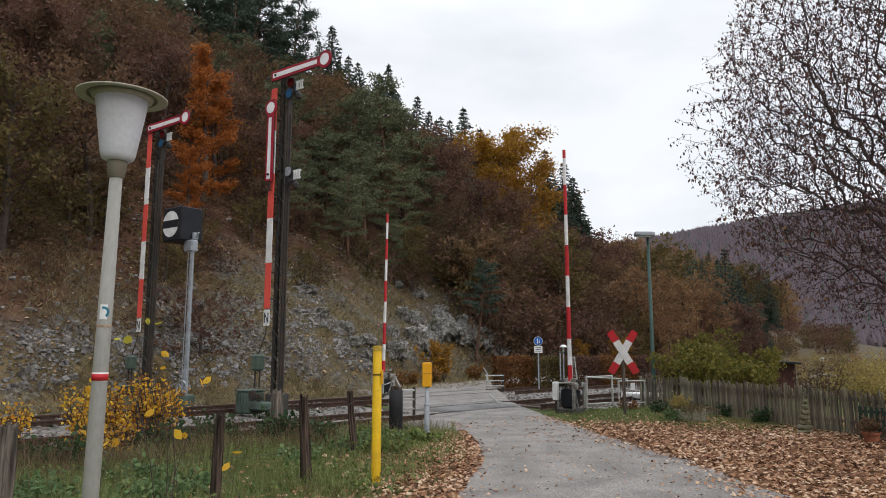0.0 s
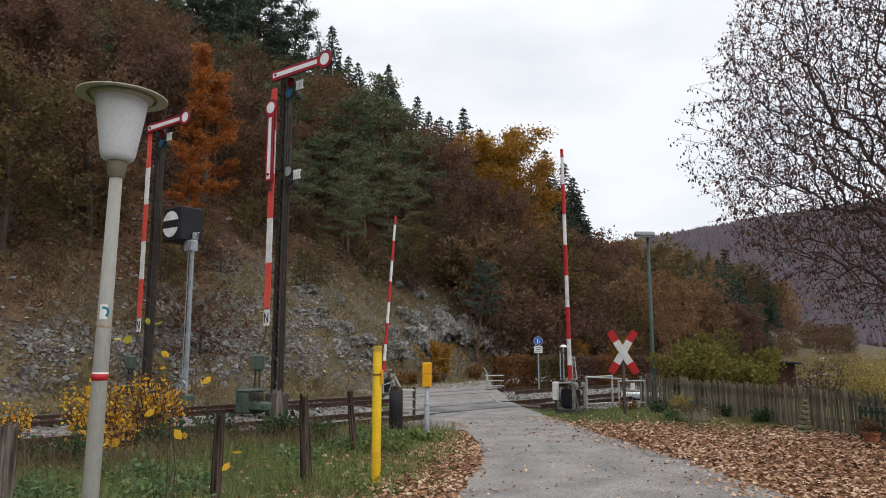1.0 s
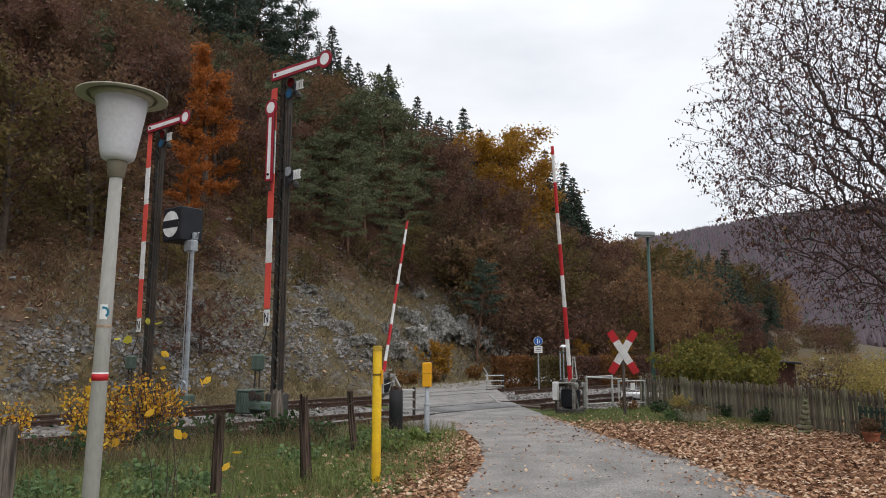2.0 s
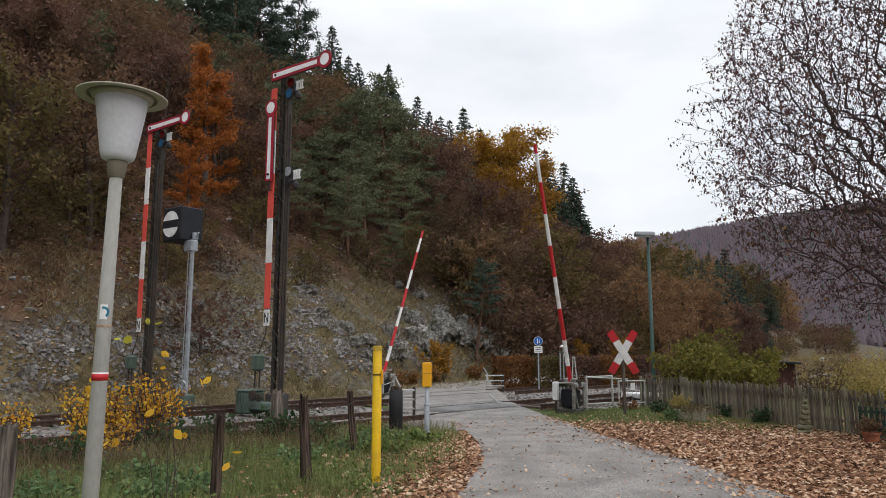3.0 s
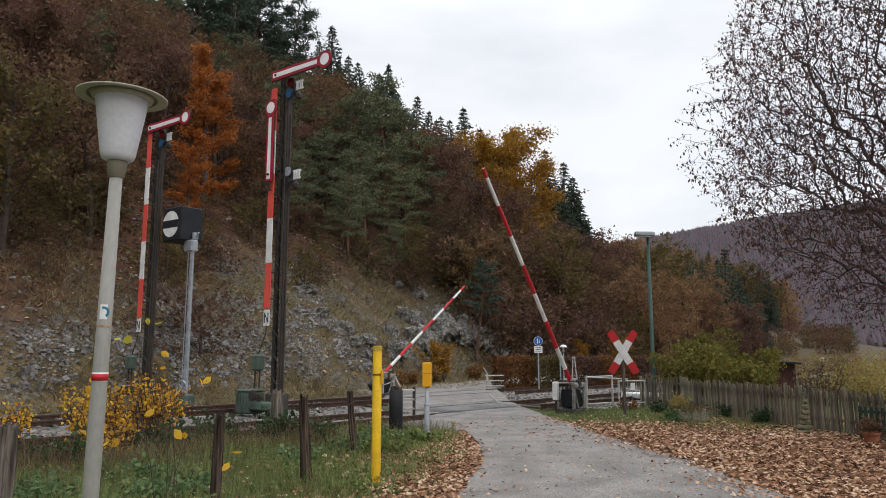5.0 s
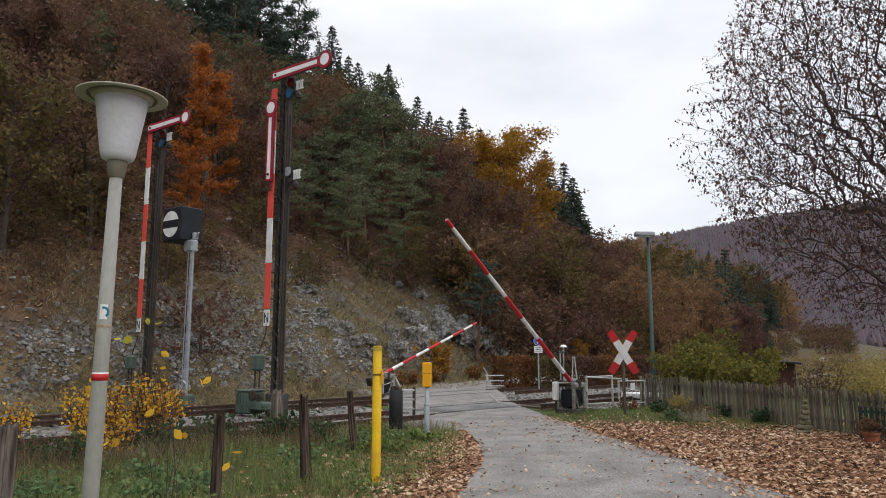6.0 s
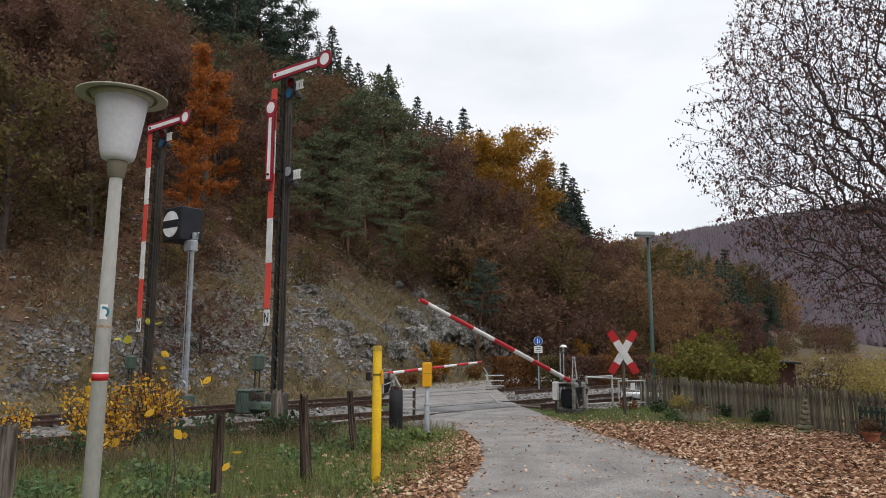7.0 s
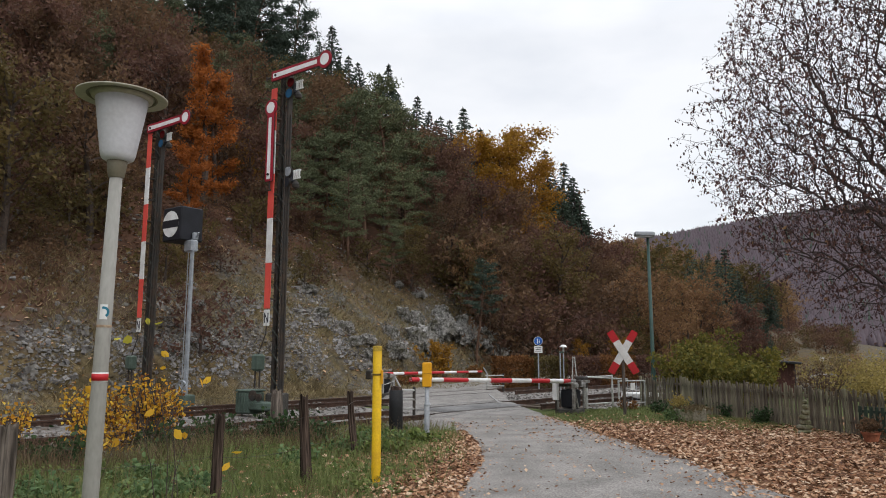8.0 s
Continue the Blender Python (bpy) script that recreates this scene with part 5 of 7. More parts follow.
STONE_FALLS = ((-12.1, 21.0), (-11.68, 22.0), (-9.96, 23.0), (-9.49, 24.5), (-8.56, 25.25), (-7.72, 25.25), (-7.43, 27.0), (-8.67, 24.0), (-6.13, 29.0), (-6.91, 38.0), (-6.43, 33.75), (-5.63, 31.25), (-4.65, 31.5), (-3.96, 30.25), (-3.38, 30.5), (-10.23, 26.25), (-8.27, 28.25), (-2.4, 35.75), (-6.48, 26.75), (-5.39, 27.75))


def make_scree():
    rng = np.random.default_rng(21)
    n = 430000
    x, y = rng.uniform(-30, 6, n), rng.uniform(8, 46, n)
    d = foot_distance(x, y)
    fall = np.zeros(n)
    for cx, cy in STONE_FALLS:
        fall = np.maximum(fall, np.exp(-(((x - cx) / 1.05) ** 2 + ((y - cy) / 1.4) ** 2)))
    fall = fall + 0.28 * bumps(x, y, 1.9, 5.0) + 0.16 * bumps(x, y, 5.1, 2.0) + rng.normal(0, 0.08, n)
    keep = (d > 0.9) & (d < 11) & ((fall > 0.64) & (rng.random(n) < 0.75) | (rng.random(n) < 0.035))
    x, y = x[keep][:20000], y[keep][:20000]
    r = np.exp(rng.normal(-3.12, 0.5, len(x))).clip(0.025, 0.22)
    z = land(x, y) + r * 0.22
    stones("scree_stones", np.stack([x, y, z], -1), r, M_SCREE, rng, "pale broken limestone scree on the dry slope", "scree", 0.8, 0.5)


make_scree()

# ---------------------------------------------------------------- trees


def limb(s, p, d, length, r, rng, bend=0.25, n=4, sides=5, lift=0.0):
    """A bent tapered limb; returns the points along it."""
    pts = [Vector(p)]
    d = Vector(d).normalized()
    for i in range(n):
        d = (d + Vector((rng.uniform(-1, 1), rng.uniform(-1, 1), rng.uniform(-1, 1) + lift)) * bend).normalized()
        q = pts[-1] + d * (length / n)
        s.tube(pts[-1], q, r * (1 - 0.8 * i / n), r * (1 - 0.8 * (i + 1) / n), sides, False)
        pts.append(q)
    return pts


def broadleaf(name, seed, H, R, base, leaves, size, twigs=True):
    """Trunk and limbs in one mesh, the leaves in another, clustered round the twigs."""
    rng, nr = random.Random(seed), np.random.default_rng(seed)
    s = Shape()
    trunk = limb(s, (0, 0, -0.6), (0, 0, 1), H * 0.85, 0.022 * H + 0.02, rng, 0.07, 7, 7)
    tips = []
    for k in range(12):
        t = base + (0.98 - base) * k / 11
        p = trunk[0].lerp(trunk[-1], t)
        a = k * 2.4 + rng.uniform(-0.5, 0.5)
        rise = 0.35 + 0.8 * t
        reach = R * (1.05 - 0.55 * abs(t - 0.55) * 1.6) * rng.uniform(0.75, 1.15)
        pts = limb(s, p, (math.cos(a), math.sin(a), rise), reach, 0.008 * H, rng, 0.22, 3, 3, 0.15)
        tips += pts[1:]
        for q in pts[1:]:
            for _ in range((1 + (rng.random() < 0.4)) if twigs else 1):
                b = a + rng.uniform(-1.4, 1.4)
                sub = limb(s, q, (math.cos(b), math.sin(b), rng.uniform(-0.1, 0.9)), reach * 0.42, 0.003 * H, rng, 0.3, 2 if twigs else 1, 3, 0.1)
                tips += sub[1:]
    tips += trunk[-2:]
    T = np.array([tuple(p) for p in tips])
    w = nr.uniform(0.3, 1.6, len(T))
    pick = nr.choice(len(T), leaves, p=w / w.sum())
    C = T[pick] + nr.normal(0, 0.11 * R, (leaves, 3)) * (1, 1, 0.75)
    C = C[C[:, 2] > base * H * 0.5]
    return s, C, size, nr


def conifer(name, seed, H, R, leaves, size, pine=False, low=0.34):
    rng, nr = random.Random(seed), np.random.default_rng(seed)
    s = Shape()
    trunk = limb(s, (0, 0, -0.6), (0, 0, 1), H + 0.4, 0.014 * H + 0.03, rng, 0.03 if not pine else 0.08, 8, 7)
    C, D = [], []
    if pine:
        boughs = 24
        for k in range(boughs):
            t = low + (0.98 - low) * k / (boughs - 1)
            p = trunk[0].lerp(trunk[-1], t)
            a = k * 2.4 + rng.uniform(-0.6, 0.6)
            top = max(0.0, (t - 0.62) / 0.38)
            reach = R * (1.0 - 0.66 * top) * rng.uniform(0.55, 1.12)
            pts = limb(s, p, (math.cos(a), math.sin(a), 0.12 + 0.35 * top), reach, 0.005 * H, rng, 0.18, 4, 3, 0.06)
            for q in pts[1:]:
                for _ in range(2):
                    b = a + rng.uniform(-1.2, 1.2)
                    tip = q + Vector((math.cos(b), math.sin(b), rng.uniform(-0.1, 0.35))) * 0.20 * R
                    m = max(4, int(leaves // (boughs * 8)))
                    C.append(np.array(tuple(tip)) + nr.normal(0, 1, (m, 3)) * (0.095 * R, 0.095 * R, 0.030 * R))
    else:
        tiers = 30
        for k in range(tiers):
            t = 0.08 + 0.90 * (k / (tiers - 1)) ** 0.85
            p = trunk[0].lerp(trunk[-1], t)
            m = max(5, int(10 * (1 - t) + 5))
            for j in range(m):
                a = 2 * math.pi * j / m + k * 0.9 + rng.uniform(-0.35, 0.35)
                reach = R * (1 - t) ** 0.78 * rng.uniform(0.75, 1.12) + 0.10
                hop = rng.uniform(-0.2, 0.2)
                cnt = max(8, int(leaves * reach / (R * 126)))
                u = nr.uniform(0.05, 1, cnt) ** 0.75
                droop = -0.30 * reach * u ** 1.4 + 0.10 * reach * (u > 0.85)
                side = nr.normal(0, 0.17 * reach + 0.05, cnt) * (1.1 - u)
                C.append(np.stack([p.x + math.cos(a) * reach * u - math.sin(a) * side, p.y + math.sin(a) * reach * u + math.cos(a) * side, p.z + hop * (1 - t) + droop + nr.normal(0, 0.05, cnt)], -1))
                D.append(np.tile((math.cos(a), math.sin(a), -0.3), (cnt, 1)))
    if pine:
        return s, np.concatenate(C), size, nr
    C = np.concatenate(C)
    return s, C, size * (1.0 - 0.42 * np.clip(C[:, 2] / H, 0, 1)), nr, np.concatenate(D)


class Kind:
    """One build of a tree: a trunk mesh and a crown mesh that its copies share."""

    def __init__(self, name, made, bark, leaf, label, category="tree", group="hillside trees"):
        s, C, size, nr, *along = made
        self.name, self.label, self.category, self.group = name, label, category, group
        self.trunk = s.mesh("trunk", bark)
        self.crown = leaf_cloud("crown", C, size, leaf, nr, long=2.2 if "pine" in name or "spruce" in name else 1.4, tri=True, along=along[0] if along else None)
        self.leaf = leaf

    def plant(self, x, y, scale=1.0, turn=0.0, sink=0.0, z=None):
        t = thing(self.name, Matrix.LocRotScale((x, y, (land_z(x, y) if z is None else z) - sink), Euler((0, 0, turn)), (scale, scale, scale)), self.label, self.category, self.group)
        part("trunk", self.trunk, None, t)
        part("crown", self.crown, None, t)
        return t


def build_kinds():
    K = {}
    lab = {"brown": "rust-brown autumn broadleaf tree on the wooded hill", "maroon": "maroon-brown half-bare broadleaf tree on the hill", "yellow": "golden yellow autumn tree on the hill", "olive": "olive and yellow broadleaf tree on the hill"}
    for leaf, key, seeds in ((L_BROWN, "brown", (1, 2, 3)), (L_MAROON, "maroon", (4, 5, 6)), (L_OLIVE, "olive", (11, 12))):
        K[key] = [Kind("broadleaf_tree", broadleaf(key, s, 11.5, 4.0, 0.22, 3700, 0.25), M_BARK, leaf, lab[key]) for s in seeds]
        K[key + "_far"] = [Kind("broadleaf_tree", broadleaf(key, s + 20, 12.5, 4.3, 0.2, 2500, 0.34, False), M_BARK, leaf, lab[key]) for s in seeds[:2]]
    K["yellow"] = [Kind("broadleaf_tree", broadleaf("yellow", s, 11.5, 3.6, 0.22, 8500, 0.185), M_BARK, L_YELLOW, lab["yellow"]) for s in (9, 10)]
    K["orange"] = [Kind("broadleaf_tree", broadleaf("orange", s, 11.5, 2.1, 0.05, 6500, 0.17), M_BARK, L_ORANGE, "slender bright orange autumn tree on the hill") for s in (7, 8)]
    K["russet_far"] = [Kind("broadleaf_tree", broadleaf("russet", s, 12.5, 4.3, 0.12, 3600, 0.27, False), M_BARK, L_RUSSET, "russet broadleaf tree in the valley, paled for haze") for s in (61, 62, 63)]
    pine = "grey-green pine with open layered boughs on the hill"
    K["pine"] = [Kind("pine_tree", conifer("pine", s, 12.0, 3.2, 7200, 0.135, True), M_PINEBARK, L_PINE, pine) for s in (31, 32, 33)]
    K["pine_tall"] = [Kind("pine_tree", conifer("pine", s, 17.0, 3.4, 7600, 0.17, True, 0.5), M_PINEBARK, L_SPRUCE, "tall dark pine with an open crown on the crest") for s in (34, 35)]
    K["spruce"] = [Kind("spruce_tree", conifer("spruce", s, 13.0, 3.2, 5600, 0.28), M_DARKBARK, L_SPRUCE, "dark slender spruce along the ridge") for s in (41, 42, 43)]
    K["shrub"] = [Kind("hillside_shrub", broadleaf("shrub", s, 2.6, 1.5, 0.05, 800, 0.14, False), M_BARK, leaf, "twiggy brown shrub on the hillside", "shrub", "hillside shrubs") for s, leaf in ((51, L_BROWN), (52, L_MAROON), (53, L_OLIVE))]
    K["scrub"] = [Kind("valley_scrub", broadleaf("scrub", s, 2.2, 1.6, 0.02, 900, 0.10, False), M_BARK, leaf, "low golden-brown scrub on the valley floor", "shrub", "valley scrub") for s, leaf in ((54, L_MEADOW), (55, L_RUSSET), (56, L_OLIVE))]
    return K


KINDS = build_kinds()


# open ground before the trees that stand out: bearings and distances
GLADES = ((-0.56, -0.44, 33, 43), (-0.43, -0.27, 24, 37), (0.03, 0.20, 60, 82), (-0.02, 0.05, 68, 80), (0.13, 0.24, 52, 82), (-0.20, -0.02, 44, 50))


def plant_hill():
    rng = random.Random(77)
    count = 0
    # single trees that stand out
    for key, x, y, sc in (("orange", -12.3, 37, 0.68), ("spruce", -21.0, 78, 1.1), ("spruce", -24.2, 80, 1.12), ("spruce", -25.8, 78, 1.1), ("spruce", -19.0, 78, 0.95), ("spruce", -17.1, 80, 0.85), ("spruce", -21.7, 76, 0.88),
                          ("olive", 10.2, 48, 0.22), ("yellow", 11.1, 46, 0.24), ("olive", 8.3, 47, 0.2), ("yellow", 8.9, 45, 0.21), ("olive", 13.5, 50, 0.37),
                          ("pine_tall", -25.3, 66, 0.82), ("pine_tall", -23.4, 68, 0.88), ("pine_tall", -19.7, 62, 0.86), ("pine_tall", -26.8, 64, 0.83), ("pine_tall", -28.7, 62, 0.78), ("maroon", 8.9, 60, 0.6), ("maroon", 12.0, 62, 0.77), ("maroon", 14.4, 64, 0.79), ("maroon", 5.3, 56, 0.24), ("maroon", 16.4, 66, 0.79), ("maroon", 3.1, 58, 0.27), ("brown", 0.8, 58, 0.36), ("brown", -1.2, 60, 0.34), ("brown", 12.1, 58, 0.63), ("brown", 15.9, 60, 0.76),
                          ("orange", -12.6, 36, 0.8), ("orange", -12.3, 33, 0.42), ("orange", -11.5, 31, 0.41), ("yellow", 5.8, 74, 1.39), ("yellow", 6.4, 72.5, 1.25), ("yellow", 8.2, 70, 1.09), ("yellow", 0.7, 76, 0.96),
                          ("yellow", 7.9, 64, 0.67), ("yellow", 5.4, 68, 0.69), ("yellow", -8.3, 52, 0.21), ("yellow", -12.6, 44, 0.4), ("spruce", 12.4, 77, 1.29), ("spruce", 13.4, 76, 1.21),
                          ("spruce", 14.5, 75, 1.18), ("spruce", 15.3, 74, 1.02), ("spruce", 15.7, 73, 0.87), ("spruce", 13.1, 72, 0.96), ("spruce", 12.3, 74, 0.93), ("spruce", 11.5, 79, 1.11),
                          ("pine", -4.1, 52, 0.96), ("pine", -6.9, 50, 0.82), ("pine", -2.1, 56, 0.85), ("pine", -5.1, 46, 0.6), ("pine", -2.7, 48, 0.51), ("pine", -7.8, 48, 0.58),
                          ("pine", -1.1, 54, 0.52), ("pine", -6.2, 43, 0.35), ("pine", 1.8, 62, 0.59), ("pine", -10.2, 54, 0.7), ("pine", -9.1, 46, 0.37), ("pine", -3.3, 43, 0.32),
                          ("pine", -0.2, 50, 0.33), ("pine", -23.1, 44, 0.53), ("pine", -23.8, 50, 0.69), ("pine", -26.1, 42, 0.49), ("pine", -18.6, 60, 0.82), ("pine", -23.6, 40, 0.29),
                          ("pine", -23.3, 56, 0.94), ("pine", -18.0, 54, 0.61), ("pine_tall", 1.9, 40, 0.34), ("pine", -5.6, 41, 0.48), ("pine_tall", -16.8, 72, 0.96), ("pine_tall", -15.5, 70, 0.75),
                          ("pine_tall", -20.7, 70, 0.9), ("pine_tall", -19.6, 66, 0.91), ("pine_tall", -15.9, 66, 0.53),
                          ("spruce", -28.1, 74, 1.06), ("spruce", -27.4, 77, 1.09), ("spruce", -29.4, 72, 1.01), ("spruce", -26.0, 82, 1.11)):
        KINDS[key][count % len(KINDS[key])].plant(x, y, sc, rng.uniform(0, 6.28))
        count += 1
    # tall spruces of the crest
    for k, (x, y, sc) in enumerate(((-13.9, 84, 1.38), (-16.1, 87, 1.26), (-13.4, 90, 1.18), (-11.5, 84, 1.23), (-10.0, 87, 1.23), (-9.1, 90, 1.28), (-7.3, 84, 1.29), (-6.2, 87, 1.21),
                          (-5.2, 90, 1.24), (-3.5, 84, 1.17), (-2.3, 87, 1.13), (-1.1, 90, 1.11), (0.1, 84, 1.15), (1.7, 87, 1.2), (3.6, 90, 1.48), (4.6, 84, 1.22),
                          (6.1, 87, 1.27), (8.1, 90, 1.24), (-8.8, 84, 0.98), (-6.1, 87, 0.97), (-11.7, 90, 1.04), (-13.8, 84, 0.96))):
        KINDS["spruce"][k % 3].plant(x, y, sc, rng.uniform(0, 6.28))
    # ranks of trees up the slope
    y = 20.0
    while y < 100:
        step = 3.7 if y < 60 else 4.4
        x = -0.70 * y - 3
        while x < 0.27 * y + 2:
            px, py = x + rng.uniform(-1.7, 1.7), y + rng.uniform(-1.7, 1.7)
            x += step
            d = float(foot_distance(np.array([px]), np.array([py]))[0])
            b = px / py
            edge = 3.6 if b < -0.34 else 8.2 if b < -0.05 else (5.0 if b < 0.02 else 1.3)
            if d < edge + rng.uniform(0, 1.2) or d > 47 or py < 14:
                continue
            if any(b0 < b < b1 and y0 < py < y1 for b0, b1, y0, y1 in GLADES):
                continue
            h = land_z(px, py)
            r = rng.random()
            ridge = h > 0.82 * float(hill_cap(px)) or (b > 0.17 and py > 66)
            far = "_far" if math.hypot(px, py) > 62 else ""
            if ridge and b > -0.5:
                key = "spruce" if r < 0.72 else ("pine" if r < 0.85 else "brown" + far)
            elif b < -0.27:
                key = "brown" if r < 0.58 else "maroon" if r < 0.84 else "olive" if r < 0.88 else "brown"
            elif b < -0.04:
                key = ("pine" if r < 0.34 else "olive" if r < 0.52 else "brown" if r < 0.86 else "maroon") if b < -0.10 else ("pine" if r < 0.22 else "olive" if r < 0.4 else "brown" if r < 0.8 else "maroon")
            elif -0.03 < b < 0.165 and math.hypot(px, py) > 54:
                key = "brown" if r < 0.5 else "maroon" if r < 0.78 else "olive"
            elif b > 0.155:
                key = "russet_far" if r < 0.6 else "brown" if r < 0.85 else "olive"
            else:
                key = "maroon" if r < 0.48 else "russet_far" if r < 0.60 else "brown" if r < 0.88 else "olive"
            if far and key + far in KINDS:
                key += far
            sc = rng.uniform(0.55, 0.85) * (0.66 if d < edge + 3 else 0.85 if d < edge + 8 else 1.0)
            if ridge:
                sc = rng.uniform(0.75, 1.15)
            elif b > 0.02:
                sc *= 1.2 if py > 62 or b > 0.15 else 0.8
            if b > 0.195:
                sc *= 0.45
            rng.choice(KINDS[key]).plant(px, py, sc, rng.uniform(0, 6.28), 0.1)
        y += step * 0.92
    for k in range(26):
        t = k / 25
        fx, fy = (4.2 + 8.3 * t * 2, 40.5 + 7.5 * t * 2) if t < 0.5 else (12.5 + 6.0 * (t - 0.5) * 2, 48 + 15.5 * (t - 0.5) * 2)
        off = rng.uniform(0.6, 3.4)
        KINDS["shrub"][k % 2].plant(fx - 0.75 * off, fy + 0.6 * off, rng.uniform(1.0, 1.7), rng.uniform(0, 6.28), 0.1)
    # undergrowth closes the foot of the wood beyond the lane
    for _ in range(60):
        py = rng.uniform(42, 72)
        px = py * rng.uniform(0.0, 0.25)
        d = float(foot_distance(np.array([px]), np.array([py]))[0])
        if 0.4 < d < 11:
            rng.choice(KINDS["shrub"]).plant(px, py, rng.uniform(1.1, 2.1), rng.uniform(0, 6.28), 0.1)
    # shrubs at the forest edge and on the dry slope
    for _ in range(260):
        py = rng.uniform(14, 62)
        px = rng.uniform(-0.8, 0.30) * py
        d = float(foot_distance(np.array([px]), np.array([py]))[0])
        b = px / py
        if d < 1.2 or d > 14 or (d < (4.6 if b < -0.34 else 6.2) and b < 0.06 and rng.random() < 0.88):
            continue
        rng.choice(KINDS["shrub"]).plant(px, py, rng.uniform(0.5, 1.15), rng.uniform(0, 6.28), 0.1)


plant_hill()


def plant_far():
    """The spur across the valley, and the far ridge under bare beeches."""
    rng = random.Random(5)
    for _ in range(90):
        py = rng.uniform(140, 250)
        px = py * rng.uniform(0.22, 0.50)
        h = land_z(px, py)
        if h < 2.0 and rng.random() < 0.8:
            continue
        key = rng.choice(["russet_far", "russet_far", "russet_far", "olive_far", "spruce", "spruce"])
        rng.choice(KINDS[key]).plant(px, py, rng.uniform(0.8, 1.15), rng.uniform(0, 6.28), 0.3)
    for _ in range(44):
        py = rng.uniform(60, 108)
        b = rng.uniform(0.225, 0.43)
        top = float(np.interp(b, [0.22, 0.30, 0.38, 0.43], [0.125, 0.095, 0.055, 0.025]))
        sc = (1.6 + top * py * rng.uniform(0.55, 1.0)) / 12.5
        key = rng.choice(["russet_far", "olive_far", "brown_far", "maroon_far", "spruce"] if b < 0.36 else ["maroon_far", "brown_far", "spruce"])
        rng.choice(KINDS[key]).plant(py * b, py, sc, rng.uniform(0, 6.28), 0.2)
    # dark spruces behind the russet edge
    for k, (key, x, y, sc) in enumerate((("spruce", 25.8, 74, 0.94), ("spruce", 28.0, 76, 0.98), ("spruce", 29.0, 75, 0.9), ("spruce", 29.2, 72, 0.95), ("spruce", 30.4, 73, 0.79), ("spruce", 29.9, 70, 0.69),
                                         ("spruce", 30.7, 70, 0.58), ("spruce", 30.5, 68, 0.46), ("spruce", 31.0, 68, 0.37), ("spruce", 27.6, 70, 0.69), ("spruce", 30.7, 66, 0.25), ("spruce", 25.8, 80, 0.97),
                                         ("olive_far", 21.8, 70, 1.03), ("olive_far", 19.7, 68, 0.88), ("russet_far", 18.7, 56, 0.64), ("russet_far", 20.1, 55, 0.58), ("russet_far", 21.2, 55, 0.5), ("russet_far", 17.0, 55, 0.58),
                                         ("russet_far", 15.2, 54, 0.64), ("russet_far", 18.1, 52, 0.41), ("russet_far", 15.9, 50, 0.33), ("maroon_far", 26.0, 62, 0.48), ("maroon_far", 26.5, 61, 0.38), ("maroon_far", 26.8, 60, 0.27),
                                         ("maroon_far", 24.8, 58, 0.25), ("maroon_far", 23.6, 58, 0.37))):
        KINDS[key][k % len(KINDS[key])].plant(x, y, sc, rng.uniform(0, 6.28), 0.1)
    # scrub on the open ground of the valley
    for k in range(46):
        py = rng.uniform(32, 78)
        KINDS["scrub"][(0, 1, 0, 2, 1)[k % 5]].plant(py * rng.uniform(0.475, 0.70), py, rng.uniform(0.35, 0.75), rng.uniform(0, 6.28), 0.1)
    for k in range(36):
        py = rng.uniform(95, 160)
        KINDS["shrub"][k % 3].plant(py * rng.uniform(0.44, 0.58), py, rng.uniform(1.0, 1.7), rng.uniform(0, 6.28), 0.1)
    far_woods()


def far_woods():
    """Domed crowns of the far beeches, with a few dark conifers among them."""
    nr = np.random.default_rng(9)
    n = 34000
    y = np.sqrt(nr.uniform(250.0 ** 2, 670.0 ** 2, n))
    x = y * nr.uniform(0.16, 0.80, n)
    z = land(x, y)
    ok = z > 0.5
    x, y, z = x[ok], y[ok], z[ok]
    n = len(x)
    dark = nr.random(n) < 0.02 + 0.07 * (bumps(x, y, 0.02, 3.0) > 0.75)
    for name, m, label, leaf in (("far_woods", ~dark, "far ridge of bare purple-brown beech woods with a haze tint", L_FAR), ("far_conifers", dark, "dark conifers among the far beech woods", L_SPRUCE)):
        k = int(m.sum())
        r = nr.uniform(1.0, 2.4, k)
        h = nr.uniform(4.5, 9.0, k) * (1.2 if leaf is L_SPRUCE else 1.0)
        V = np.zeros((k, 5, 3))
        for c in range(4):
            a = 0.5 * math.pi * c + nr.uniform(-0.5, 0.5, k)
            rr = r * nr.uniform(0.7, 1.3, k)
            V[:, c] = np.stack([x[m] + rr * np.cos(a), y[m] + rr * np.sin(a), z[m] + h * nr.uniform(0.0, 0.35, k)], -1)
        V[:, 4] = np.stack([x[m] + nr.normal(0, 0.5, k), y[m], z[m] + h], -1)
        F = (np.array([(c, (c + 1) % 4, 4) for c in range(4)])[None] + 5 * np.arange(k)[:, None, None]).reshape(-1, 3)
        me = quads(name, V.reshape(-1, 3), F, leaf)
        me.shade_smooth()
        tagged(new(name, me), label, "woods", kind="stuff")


plant_far()


